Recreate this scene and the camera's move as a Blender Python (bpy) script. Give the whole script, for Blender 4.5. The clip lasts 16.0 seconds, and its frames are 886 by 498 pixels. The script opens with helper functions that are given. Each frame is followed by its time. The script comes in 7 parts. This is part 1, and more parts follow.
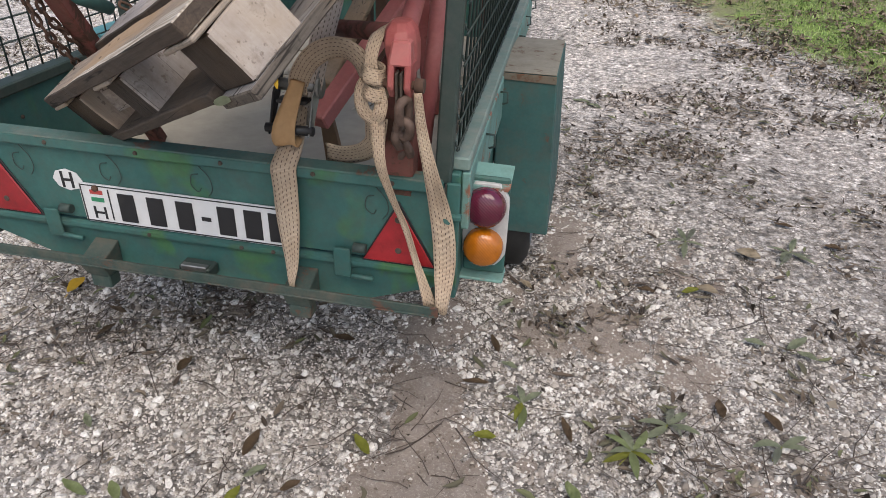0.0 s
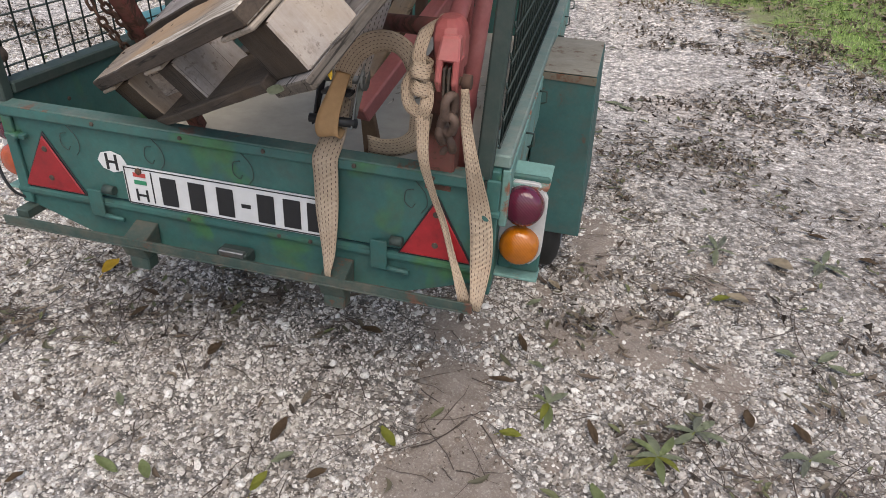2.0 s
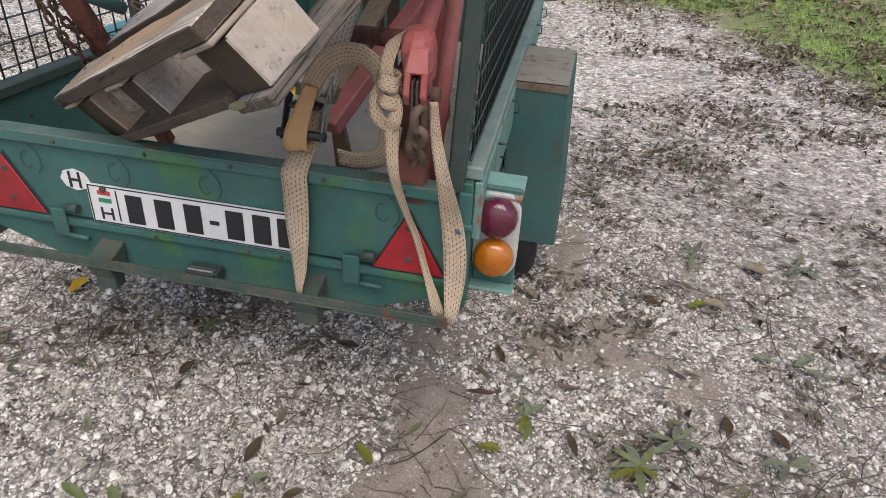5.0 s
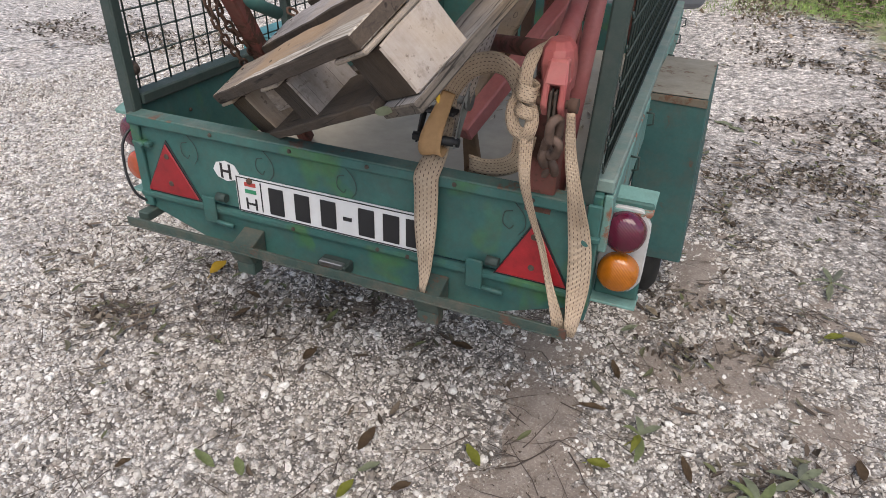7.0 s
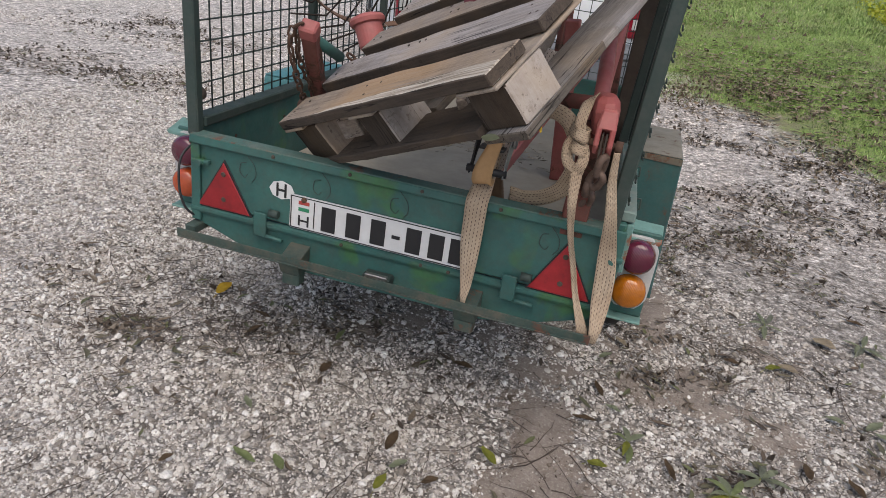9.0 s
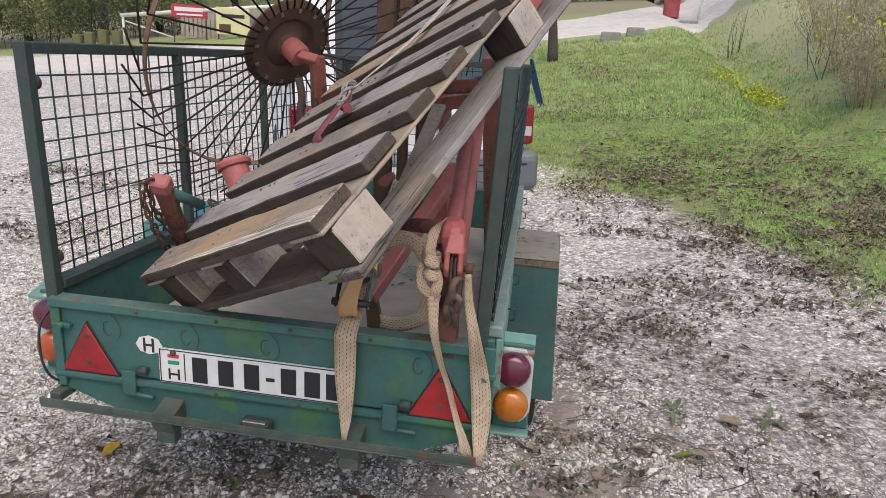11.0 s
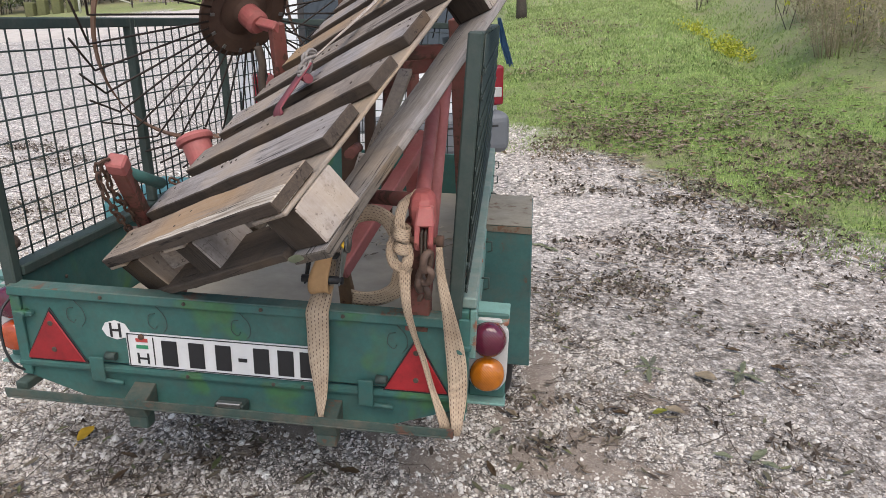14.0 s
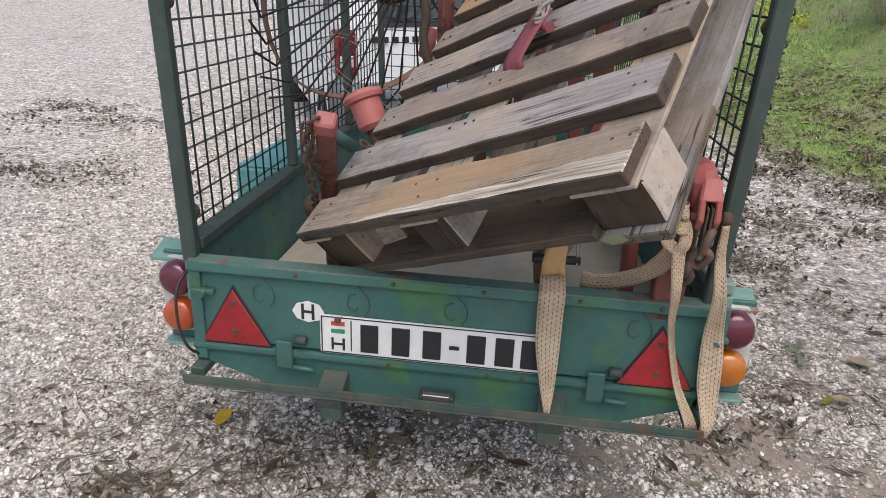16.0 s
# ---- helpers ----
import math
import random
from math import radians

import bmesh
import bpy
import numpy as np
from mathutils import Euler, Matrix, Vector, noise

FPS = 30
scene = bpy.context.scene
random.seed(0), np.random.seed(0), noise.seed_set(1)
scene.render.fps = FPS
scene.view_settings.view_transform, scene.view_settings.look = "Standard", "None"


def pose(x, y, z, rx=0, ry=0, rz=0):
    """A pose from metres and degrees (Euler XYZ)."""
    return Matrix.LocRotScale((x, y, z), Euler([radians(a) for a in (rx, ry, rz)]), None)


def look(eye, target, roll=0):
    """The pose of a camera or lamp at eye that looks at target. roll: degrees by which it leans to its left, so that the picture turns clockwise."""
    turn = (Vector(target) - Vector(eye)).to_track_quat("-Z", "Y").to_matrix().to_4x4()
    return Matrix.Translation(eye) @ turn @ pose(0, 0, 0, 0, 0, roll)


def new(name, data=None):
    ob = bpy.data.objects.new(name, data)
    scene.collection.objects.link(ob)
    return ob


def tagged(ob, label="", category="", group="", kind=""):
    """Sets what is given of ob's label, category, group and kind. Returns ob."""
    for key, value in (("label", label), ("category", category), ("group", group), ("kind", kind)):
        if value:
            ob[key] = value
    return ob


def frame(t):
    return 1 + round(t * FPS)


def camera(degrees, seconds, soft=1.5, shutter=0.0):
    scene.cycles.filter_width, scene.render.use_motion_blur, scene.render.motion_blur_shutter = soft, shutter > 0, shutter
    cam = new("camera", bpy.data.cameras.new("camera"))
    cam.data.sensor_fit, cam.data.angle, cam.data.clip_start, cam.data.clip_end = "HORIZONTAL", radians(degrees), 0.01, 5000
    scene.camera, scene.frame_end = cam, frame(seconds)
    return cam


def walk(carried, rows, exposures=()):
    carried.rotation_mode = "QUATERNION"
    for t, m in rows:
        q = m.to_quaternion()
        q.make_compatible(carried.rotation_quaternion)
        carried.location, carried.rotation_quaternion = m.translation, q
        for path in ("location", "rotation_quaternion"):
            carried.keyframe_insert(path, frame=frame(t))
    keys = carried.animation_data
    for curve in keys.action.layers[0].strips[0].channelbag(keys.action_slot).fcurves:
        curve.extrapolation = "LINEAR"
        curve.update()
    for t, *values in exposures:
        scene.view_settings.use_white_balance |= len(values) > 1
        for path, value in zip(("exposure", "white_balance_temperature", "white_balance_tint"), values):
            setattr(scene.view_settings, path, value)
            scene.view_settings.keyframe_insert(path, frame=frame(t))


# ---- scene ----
cam = camera(65.7, 16.0, soft=0.5)
PATH = [
    (0, (0.777, -1.238, 1.335), (0.449, 0.448, 0.311), 1.9),
    (0.5, (0.784, -1.242, 1.334), (0.491, 0.437, 0.287), 1.6),
    (1, (0.761, -1.252, 1.334), (0.379, 0.408, 0.286), 2.0),
    (1.5, (0.742, -1.255, 1.335), (0.315, 0.406, 0.307), 3.5),
    (2, (0.742, -1.252, 1.333), (0.361, 0.418, 0.3), 3.4),
    (2.5, (0.743, -1.246, 1.332), (0.375, 0.424, 0.295), 3.5),
    (3, (0.754, -1.237, 1.325), (0.431, 0.427, 0.264), 3.7),
    (3.5, (0.75, -1.235, 1.328), (0.414, 0.435, 0.28), 3.6),
    (4, (0.752, -1.232, 1.328), (0.433, 0.456, 0.303), 3.8),
    (4.2, (0.751, -1.23, 1.326), (0.45, 0.458, 0.296), 3.8),
    (6.3, (0.751, -1.221, 1.355), (0.363, 0.481, 0.379), 2.1),
    (6.5, (0.751, -1.224, 1.347), (0.359, 0.473, 0.362), 2.5),
    (7, (0.726, -1.242, 1.348), (0.089, 0.358, 0.331), 1.8),
    (7.5, (0.694, -1.295, 1.345), (0.058, 0.317, 0.348), 1.2),
    (8, (0.588, -1.429, 1.346), (-0.01, 0.245, 0.43), 0.3),
    (8.5, (0.521, -1.557, 1.347), (0.013, 0.179, 0.493), 4.6),
    (9, (0.504, -1.601, 1.338), (0.084, 0.167, 0.502), 8.3),
    (9.5, (0.545, -1.579, 1.36), (0.224, 0.225, 0.56), 6.5),
    (10, (0.618, -1.559, 1.378), (0.295, 0.294, 0.698), 4.8),
    (10.2, (0.651, -1.552, 1.387), (0.356, 0.329, 0.773), 3.9),
    (12.3, (0.677, -1.528, 1.454), (0.339, 0.376, 0.943), 1.0),
    (12.5, (0.673, -1.522, 1.461), (0.351, 0.379, 0.93), 0.3),
    (13, (0.678, -1.503, 1.448), (0.439, 0.399, 0.875), 0.4),
    (13.5, (0.682, -1.5, 1.443), (0.457, 0.397, 0.849), 0.5),
    (14, (0.678, -1.502, 1.428), (0.453, 0.379, 0.786), 1.5),
    (14.5, (0.645, -1.482, 1.419), (0.378, 0.359, 0.683), 0.0),
    (15, (0.488, -1.474, 1.393), (0.19, 0.368, 0.673), 1.9),
    (15.5, (0.289, -1.478, 1.398), (0.119, 0.386, 0.693), 3.3),
    (16, (0.125, -1.37, 1.361), (-0.101, 0.478, 0.63), 2.3),
]
walk(cam, [(t, look(eye, target, roll)) for t, eye, target, roll in PATH], [(0.0, 0.51, 7000, 11), (4.0, 0.48, 7000, 11), (6.5, 0.54, 7000, 11), (7.0, 0.54, 7000, 11), (7.5, 0.31, 7000, 11), (8.0, 0.31, 7000, 11), (9.0, 0.26, 7000, 11), (10.2, 0.42, 7000, 11), (12.5, 0.62, 7000, 11), (14.5, 0.62, 7000, 11), (15.5, 0.56, 7000, 11), (16.0, 0.58, 7000, 11)])

# ---- light ----
world = bpy.data.worlds.new("overcast_sky")
scene.world = world
world.use_nodes = True
wn = world.node_tree.nodes
sky = wn.new("ShaderNodeTexSky")
sky.sky_type = "NISHITA"
sky.sun_disc = False
sky.sun_elevation = radians(58)
sky.sun_rotation = radians(160)
sky.air_density, sky.dust_density, sky.ozone_density = 1.0, 2.0, 1.0
wn["Background"].inputs["Strength"].default_value = 0.15
world.node_tree.links.new(sky.outputs[0], wn["Background"].inputs["Color"])
sun = new("sun", bpy.data.lights.new("sun", "SUN"))
sun.data.energy, sun.data.angle, sun.data.color = 1.5, radians(55), (1.0, 0.96, 0.91)
sun.matrix_world = look((1.1, -3.0, 5.2), (0, 0, 0))


# ---- materials ----
def nodes_of(name):
    m = bpy.data.materials.new(name)
    m.use_nodes = True
    nt = m.node_tree
    return m, nt, nt.nodes["Principled BSDF"]


def link(nt, a, b):
    nt.links.new(a, b)


def mapped(nt, scale=(1, 1, 1), space="Object"):
    tc = nt.nodes.new("ShaderNodeTexCoord")
    mp = nt.nodes.new("ShaderNodeMapping")
    mp.inputs["Scale"].default_value = scale
    link(nt, tc.outputs[space], mp.inputs["Vector"])
    return mp.outputs["Vector"]


def noise_tex(nt, vec, scale, detail=6, rough=0.6, distort=0.0):
    n = nt.nodes.new("ShaderNodeTexNoise")
    n.inputs["Scale"].default_value, n.inputs["Detail"].default_value = scale, detail
    n.inputs["Roughness"].default_value, n.inputs["Distortion"].default_value = rough, distort
    if vec is not None:
        link(nt, vec, n.inputs["Vector"])
    return n.outputs["Fac"]


def ramp(nt, fac, stops):
    r = nt.nodes.new("ShaderNodeValToRGB")
    e = r.color_ramp.elements
    while len(e) < len(stops):
        e.new(0.5)
    for el, (p, c) in zip(e, stops):
        el.position = p
        el.color = (c, c, c, 1) if isinstance(c, (int, float)) else (*c, 1)
    link(nt, fac, r.inputs["Fac"])
    return r.outputs["Color"]


def mix(nt, fac, a, b, mode="MIX"):
    m = nt.nodes.new("ShaderNodeMix")
    m.data_type, m.blend_type = "RGBA", mode
    for sock, v in ((m.inputs["Factor"], fac), (m.inputs["A"], a), (m.inputs["B"], b)):
        if isinstance(v, (int, float)):
            sock.default_value = v
        elif isinstance(v, tuple):
            sock.default_value = (*v, 1)
        else:
            link(nt, v, sock)
    return m.outputs["Result"]


def bump(nt, bsdf, height, strength=0.3, distance=0.002, prev=None):
    b = nt.nodes.new("ShaderNodeBump")
    b.inputs["Strength"].default_value, b.inputs["Distance"].default_value = strength, distance
    link(nt, height, b.inputs["Height"])
    if prev is not None:
        link(nt, prev, b.inputs["Normal"])
    link(nt, b.outputs["Normal"], bsdf.inputs["Normal"])
    return b.outputs["Normal"]


def per_object(nt):
    return nt.nodes.new("ShaderNodeObjectInfo").outputs["Random"]


def per_island(nt):
    return nt.nodes.new("ShaderNodeNewGeometry").outputs["Random Per Island"]


def painted(name, base, light, worn, worn_at=0.66, dirt=(0.07, 0.055, 0.04), dirt_amt=0.45, rough=0.5, metal=0.0, soft=0.06, fleck=None):
    """Old brushed paint: two tones, worn through to rust or primer in patches, dust on top."""
    m, nt, p = nodes_of(name)
    v = mapped(nt)
    tone = mix(nt, ramp(nt, noise_tex(nt, v, 5, 5, 0.65), [(0.35, 0.0), (0.7, 1.0)]), base, light)
    if fleck:
        tone = mix(nt, ramp(nt, noise_tex(nt, v, 6.3, 3, 0.5, 0.6), [(0.60, 0.0), (0.70, 0.6)]), tone, fleck)
    fine = noise_tex(nt, v, 95, 4, 0.7)
    tone = mix(nt, ramp(nt, fine, [(0.3, 0.25), (0.7, 0.0)]), tone, tuple(c * 0.45 for c in base))
    big = noise_tex(nt, v, 11, 8, 0.72, 0.4)
    wear = ramp(nt, big, [(worn_at, 0.0), (worn_at + soft, 1.0)])
    rust = mix(nt, noise_tex(nt, v, 60, 5), worn, tuple(c * 0.45 for c in worn))
    tone = mix(nt, wear, tone, rust)
    dust = ramp(nt, noise_tex(nt, v, 17, 8, 0.75), [(0.45, 0.0), (0.75, dirt_amt)])
    tone = mix(nt, dust, tone, dirt)
    link(nt, tone, p.inputs["Base Color"])
    p.inputs["Metallic"].default_value = metal
    link(nt, ramp(nt, big, [(0.3, rough), (worn_at + 0.05, min(1, rough + 0.35))]), p.inputs["Roughness"])
    n1 = bump(nt, p, fine, 0.15, 0.0006)
    bump(nt, p, big, 0.25, 0.002, n1)
    return m


def plain(name, col, rough=0.5, metal=0.0, var=0.25, scale=30, bumpy=0.15):
    m, nt, p = nodes_of(name)
    v = mapped(nt)
    n = noise_tex(nt, v, scale, 6, 0.7)
    n2 = noise_tex(nt, v, scale / 7, 4, 0.6)
    c = mix(nt, ramp(nt, n, [(0.3, 0.0), (0.75, 1.0)]), col, tuple(x * (1 - var) for x in col))
    c = mix(nt, ramp(nt, n2, [(0.4, 0.0), (0.8, 0.6)]), c, tuple(x * (1 - 1.3 * var) for x in col))
    link(nt, c, p.inputs["Base Color"])
    p.inputs["Roughness"].default_value, p.inputs["Metallic"].default_value = rough, metal
    bump(nt, p, n, bumpy, 0.001)
    return m


def timber(name, grey, brown, dark, axis, streak=1.0, pits=0.0, torn=None):
    """Weathered softwood, grain along the local axis (0 x, 1 y, 2 z); each piece gets its own tone and offset."""
    m, nt, p = nodes_of(name)
    sc = [34, 34, 34]
    sc[axis] = 1.6
    tc = nt.nodes.new("ShaderNodeTexCoord")
    off = nt.nodes.new("ShaderNodeVectorMath")
    off.operation = "ADD"
    link(nt, tc.outputs["Object"], off.inputs[0])
    rnd = per_object(nt)
    comb = nt.nodes.new("ShaderNodeCombineXYZ")
    mul = nt.nodes.new("ShaderNodeMath")
    mul.operation = "MULTIPLY"
    mul.inputs[1].default_value = 37.0
    link(nt, rnd, mul.inputs[0])
    for s in ("X", "Y", "Z"):
        link(nt, mul.outputs[0], comb.inputs[s])
    link(nt, comb.outputs[0], off.inputs[1])
    mp = nt.nodes.new("ShaderNodeMapping")
    mp.inputs["Scale"].default_value = sc
    link(nt, off.outputs[0], mp.inputs["Vector"])
    grain = noise_tex(nt, mp.outputs[0], 2.2, 8, 0.7, 0.9)
    fine = noise_tex(nt, mp.outputs[0], 9.0, 4, 0.7)
    blotch = noise_tex(nt, off.outputs[0], 7, 6, 0.7, 0.5)
    tone = mix(nt, ramp(nt, blotch, [(0.35, 0.0), (0.68, 1.0)]), grey, brown)
    tone = mix(nt, ramp(nt, rnd, [(0.0, 0.0), (1.0, 0.55)]), tone, brown)
    tone = mix(nt, ramp(nt, grain, [(0.34, 0.55 * streak), (0.6, 0.0)]), tone, dark)
    tone = mix(nt, ramp(nt, fine, [(0.3, 0.35 * streak), (0.55, 0.0)]), tone, dark)
    stain = noise_tex(nt, off.outputs[0], 23, 5, 0.8)
    tone = mix(nt, ramp(nt, stain, [(0.56, 0.0), (0.74, 0.75)]), tone, tuple(c * 0.6 for c in dark))
    grime = noise_tex(nt, off.outputs[0], 4.5, 7, 0.75, 0.8)
    tone = mix(nt, ramp(nt, grime, [(0.48, 0.0), (0.68, 0.6)]), tone, dark)
    warm = noise_tex(nt, off.outputs[0], 2.3, 4, 0.6, 0.5)
    tone = mix(nt, ramp(nt, warm, [(0.52, 0.0), (0.66, 0.55)]), tone, tuple(c * k for c, k in zip(brown, (1.25, 1.08, 0.82))))
    wide = noise_tex(nt, mp.outputs[0], 0.55, 3, 0.6, 0.4)
    if pits:
        speck = noise_tex(nt, off.outputs[0], 75, 3, 0.6)
        tone = mix(nt, ramp(nt, speck, [(0.60, 0.0), (0.68, pits)]), tone, dark)
        smear = noise_tex(nt, off.outputs[0], 13, 6, 0.75, 1.0)
        tone = mix(nt, ramp(nt, smear, [(0.54, 0.0), (0.66, 0.55 * pits)]), tone, tuple(0.5 * (a + b) for a, b in zip(grey, dark)))
    if torn:
        where_ = nt.nodes.new("ShaderNodeSeparateXYZ")
        link(nt, tc.outputs["Object"], where_.inputs[0])
        reach = nt.nodes.new("ShaderNodeMapRange")
        for key, val in zip(("From Min", "From Max", "To Min", "To Max"), (-0.72, -0.1, 0.0, 0.052)):
            reach.inputs[key].default_value = val
        link(nt, where_.outputs[0], reach.inputs["Value"])
        jag = nt.nodes.new("ShaderNodeMath")
        jag.operation = "MULTIPLY_ADD"
        jag.inputs[1].default_value, jag.inputs[2].default_value = 0.05, -0.049
        link(nt, noise_tex(nt, mp.outputs[0], 1.2, 5, 0.7), jag.inputs[0])
        top = nt.nodes.new("ShaderNodeMath")
        link(nt, reach.outputs[0], top.inputs[0])
        link(nt, jag.outputs[0], top.inputs[1])
        gap_ = nt.nodes.new("ShaderNodeMath")
        gap_.operation = "SUBTRACT"
        link(nt, top.outputs[0], gap_.inputs[0])
        link(nt, where_.outputs[1], gap_.inputs[1])
        span = nt.nodes.new("ShaderNodeMapRange")
        for key, val in zip(("From Min", "From Max"), (-0.8, 0.0)):
            span.inputs[key].default_value = val
        link(nt, where_.outputs[0], span.inputs["Value"])
        stripe = mix(nt, ramp(nt, span.outputs[0], [(0.18, 0.0), (0.35, 0.6), (0.68, 0.6), (0.85, 0.0)]), (0, 0, 0), ramp(nt, noise_tex(nt, mp.outputs[0], 0.7, 4, 0.6), [(0.38, 0.0), (0.5, 1.0)]))
        tone = mix(nt, stripe, tone, mix(nt, fine, (0.46, 0.29, 0.15), (0.28, 0.17, 0.09)))
        pale = mix(nt, ramp(nt, grain, [(0.38, 1.0), (0.58, 0.0)]), (0.56, 0.50, 0.43), (0.20, 0.16, 0.12))
        edge_ = nt.nodes.new("ShaderNodeMapRange")
        edge_.inputs["From Min"].default_value, edge_.inputs["From Max"].default_value = 0.0, 0.003
        link(nt, gap_.outputs[0], edge_.inputs["Value"])
        tone = mix(nt, edge_.outputs[0], tone, pale)
    split = ramp(nt, wide, [(0.488, 0.0), (0.498, 0.9), (0.504, 0.9), (0.514, 0.0)])
    split = mix(nt, ramp(nt, noise_tex(nt, off.outputs[0], 3.1, 3), [(0.48, 0.0), (0.56, 1.0)]), (0, 0, 0), split)
    tone = mix(nt, split, tone, tuple(c * 0.35 for c in dark))
    link(nt, tone, p.inputs["Base Color"])
    p.inputs["Roughness"].default_value = 0.85
    p.inputs["Specular IOR Level"].default_value = 0.25
    n1 = bump(nt, p, grain, 0.5, 0.004)
    bump(nt, p, fine, 0.35, 0.0015, n1)
    return m


GREEN = painted("trailer_green_paint", (0.023, 0.097, 0.088), (0.044, 0.136, 0.118), (0.20, 0.075, 0.04), 0.70, fleck=(0.055, 0.165, 0.03))
GREEN_WORN = painted("rubbed_green_edge_paint", (0.045, 0.105, 0.09), (0.075, 0.145, 0.125), (0.16, 0.09, 0.06), 0.58, dirt=(0.16, 0.14, 0.115), dirt_amt=0.6)
TURQ = painted("bright_turquoise_paint", (0.07, 0.24, 0.26), (0.11, 0.31, 0.32), (0.2, 0.1, 0.06), 0.72)
TEAL = painted("blue_green_fender_paint", (0.020, 0.083, 0.082), (0.042, 0.12, 0.112), (0.15, 0.07, 0.045), 0.61, dirt=(0.09, 0.075, 0.06), dirt_amt=0.6)
GREEN_PALE = painted("pale_turquoise_paint", (0.12, 0.25, 0.225), (0.17, 0.32, 0.285), (0.32, 0.13, 0.08), 0.57)
RAIL = painted("dusty_pale_green_rail_paint", (0.13, 0.205, 0.185), (0.20, 0.27, 0.245), (0.20, 0.11, 0.07), 0.66, dirt=(0.30, 0.27, 0.23), dirt_amt=0.7)
GREEN_DARK = painted("dark_green_frame_paint", (0.024, 0.043, 0.038), (0.036, 0.058, 0.050), (0.10, 0.06, 0.04), 0.72, dirt=(0.09, 0.085, 0.075))
BUMPER = painted("worn_green_bumper_paint", (0.028, 0.055, 0.046), (0.05, 0.078, 0.066), (0.13, 0.06, 0.04), 0.56, dirt=(0.12, 0.095, 0.07), dirt_amt=0.8)
FENDER_TOP = painted("rusted_fender_top", (0.23, 0.21, 0.17), (0.28, 0.26, 0.21), (0.17, 0.10, 0.065), 0.56, dirt=(0.12, 0.10, 0.075), dirt_amt=0.6)
FENDER_LIP = painted("rust_stained_fold", (0.10, 0.12, 0.10), (0.16, 0.13, 0.095), (0.17, 0.08, 0.045), 0.48, dirt=(0.14, 0.10, 0.07), dirt_amt=0.7)
RED = painted("faded_red_paint", (0.31, 0.068, 0.064), (0.41, 0.14, 0.13), (0.14, 0.05, 0.03), 0.62, dirt=(0.16, 0.08, 0.055), dirt_amt=0.6)
# the faded red again, its colour raised to offset the pallet's shade
RED_TUBE = painted("brightened_faded_red_paint", (0.38, 0.10, 0.094), (0.47, 0.18, 0.165), (0.17, 0.06, 0.04), 0.68, dirt=(0.2, 0.1, 0.075), dirt_amt=0.4, rough=0.38)
RED_DARK = painted("rusty_dark_red_paint", (0.16, 0.045, 0.036), (0.21, 0.07, 0.056), (0.09, 0.04, 0.025), 0.52, dirt=(0.10, 0.06, 0.04), dirt_amt=0.8)
RUST = painted("brown_rusted_steel", (0.075, 0.04, 0.027), (0.11, 0.058, 0.036), (0.16, 0.075, 0.035), 0.6, dirt=(0.05, 0.035, 0.025), rough=0.75)
RUST_DARK = painted("dark_greased_steel", (0.045, 0.033, 0.026), (0.07, 0.048, 0.036), (0.12, 0.06, 0.035), 0.62, dirt=(0.10, 0.08, 0.06), dirt_amt=0.6, rough=0.6)
RIM_M = painted("orange_brown_rusted_hoop", (0.17, 0.09, 0.055), (0.24, 0.13, 0.08), (0.09, 0.05, 0.035), 0.6)
WIRE = plain("dark_green_wire", (0.022, 0.04, 0.035), 0.55, 0.0, 0.4, 60)
TINE = plain("dark_brown_spring_steel", (0.035, 0.024, 0.018), 0.55, 0.4, 0.5, 60)
CHAIN_M = plain("rusty_chain", (0.17, 0.11, 0.085), 0.7, 0.15, 0.5, 90, 0.4)
PLATE_RUST = painted("ochre_rusted_plate", (0.20, 0.115, 0.075), (0.25, 0.16, 0.09), (0.12, 0.06, 0.04), 0.56, dirt=(0.16, 0.115, 0.08), dirt_amt=0.6, rough=0.75)
STEEL = plain("galvanised_steel", (0.34, 0.34, 0.33), 0.45, 0.8, 0.35, 70)
RUBBER = plain("black_rubber", (0.018, 0.018, 0.018), 0.7, 0, 0.4, 80, 0.3)
BLACK = plain("black_plastic", (0.02, 0.02, 0.022), 0.45, 0, 0.3, 50)
LAMP_BASE = plain("grey_lamp_housing", (0.50, 0.50, 0.49), 0.4, 0, 0.3, 40)
WHITE_CAR = plain("white_car_paint", (0.72, 0.74, 0.76), 0.28, 0, 0.06, 6, 0.0)
GREY_PLASTIC = plain("grey_bumper_plastic", (0.13, 0.14, 0.155), 0.55, 0, 0.12, 60, 0.1)
LENS_CAR = plain("red_car_lamp", (0.22, 0.010, 0.022), 0.15, 0, 0.15, 20, 0.0)
BLUE_TARP = plain("dark_blue_cover", (0.012, 0.07, 0.17), 0.5, 0, 0.3, 12, 0.3)
PLATE_WHITE = plain("white_plate_sheet", (0.66, 0.66, 0.66), 0.35, 0, 0.16, 24, 0.05)
BLACK_INK = plain("black_ink", (0.014, 0.014, 0.016), 0.5, 0, 0.3, 60)
FLAG_RED = plain("flag_red_ink", (0.45, 0.06, 0.05), 0.5, 0, 0.2)
FLAG_GREEN = plain("flag_green_ink", (0.03, 0.24, 0.12), 0.5, 0, 0.2)
REFLECT = plain("red_reflector", (0.36, 0.018, 0.024), 0.35, 0, 0.5, 30, 0.1)
W_DECK = timber("weathered_deck_board", (0.385, 0.363, 0.368), (0.335, 0.295, 0.27), (0.11, 0.09, 0.08), 0)
W_TAN = timber("tan_deck_board", (0.30, 0.255, 0.225), (0.33, 0.245, 0.17), (0.10, 0.078, 0.06), 0)
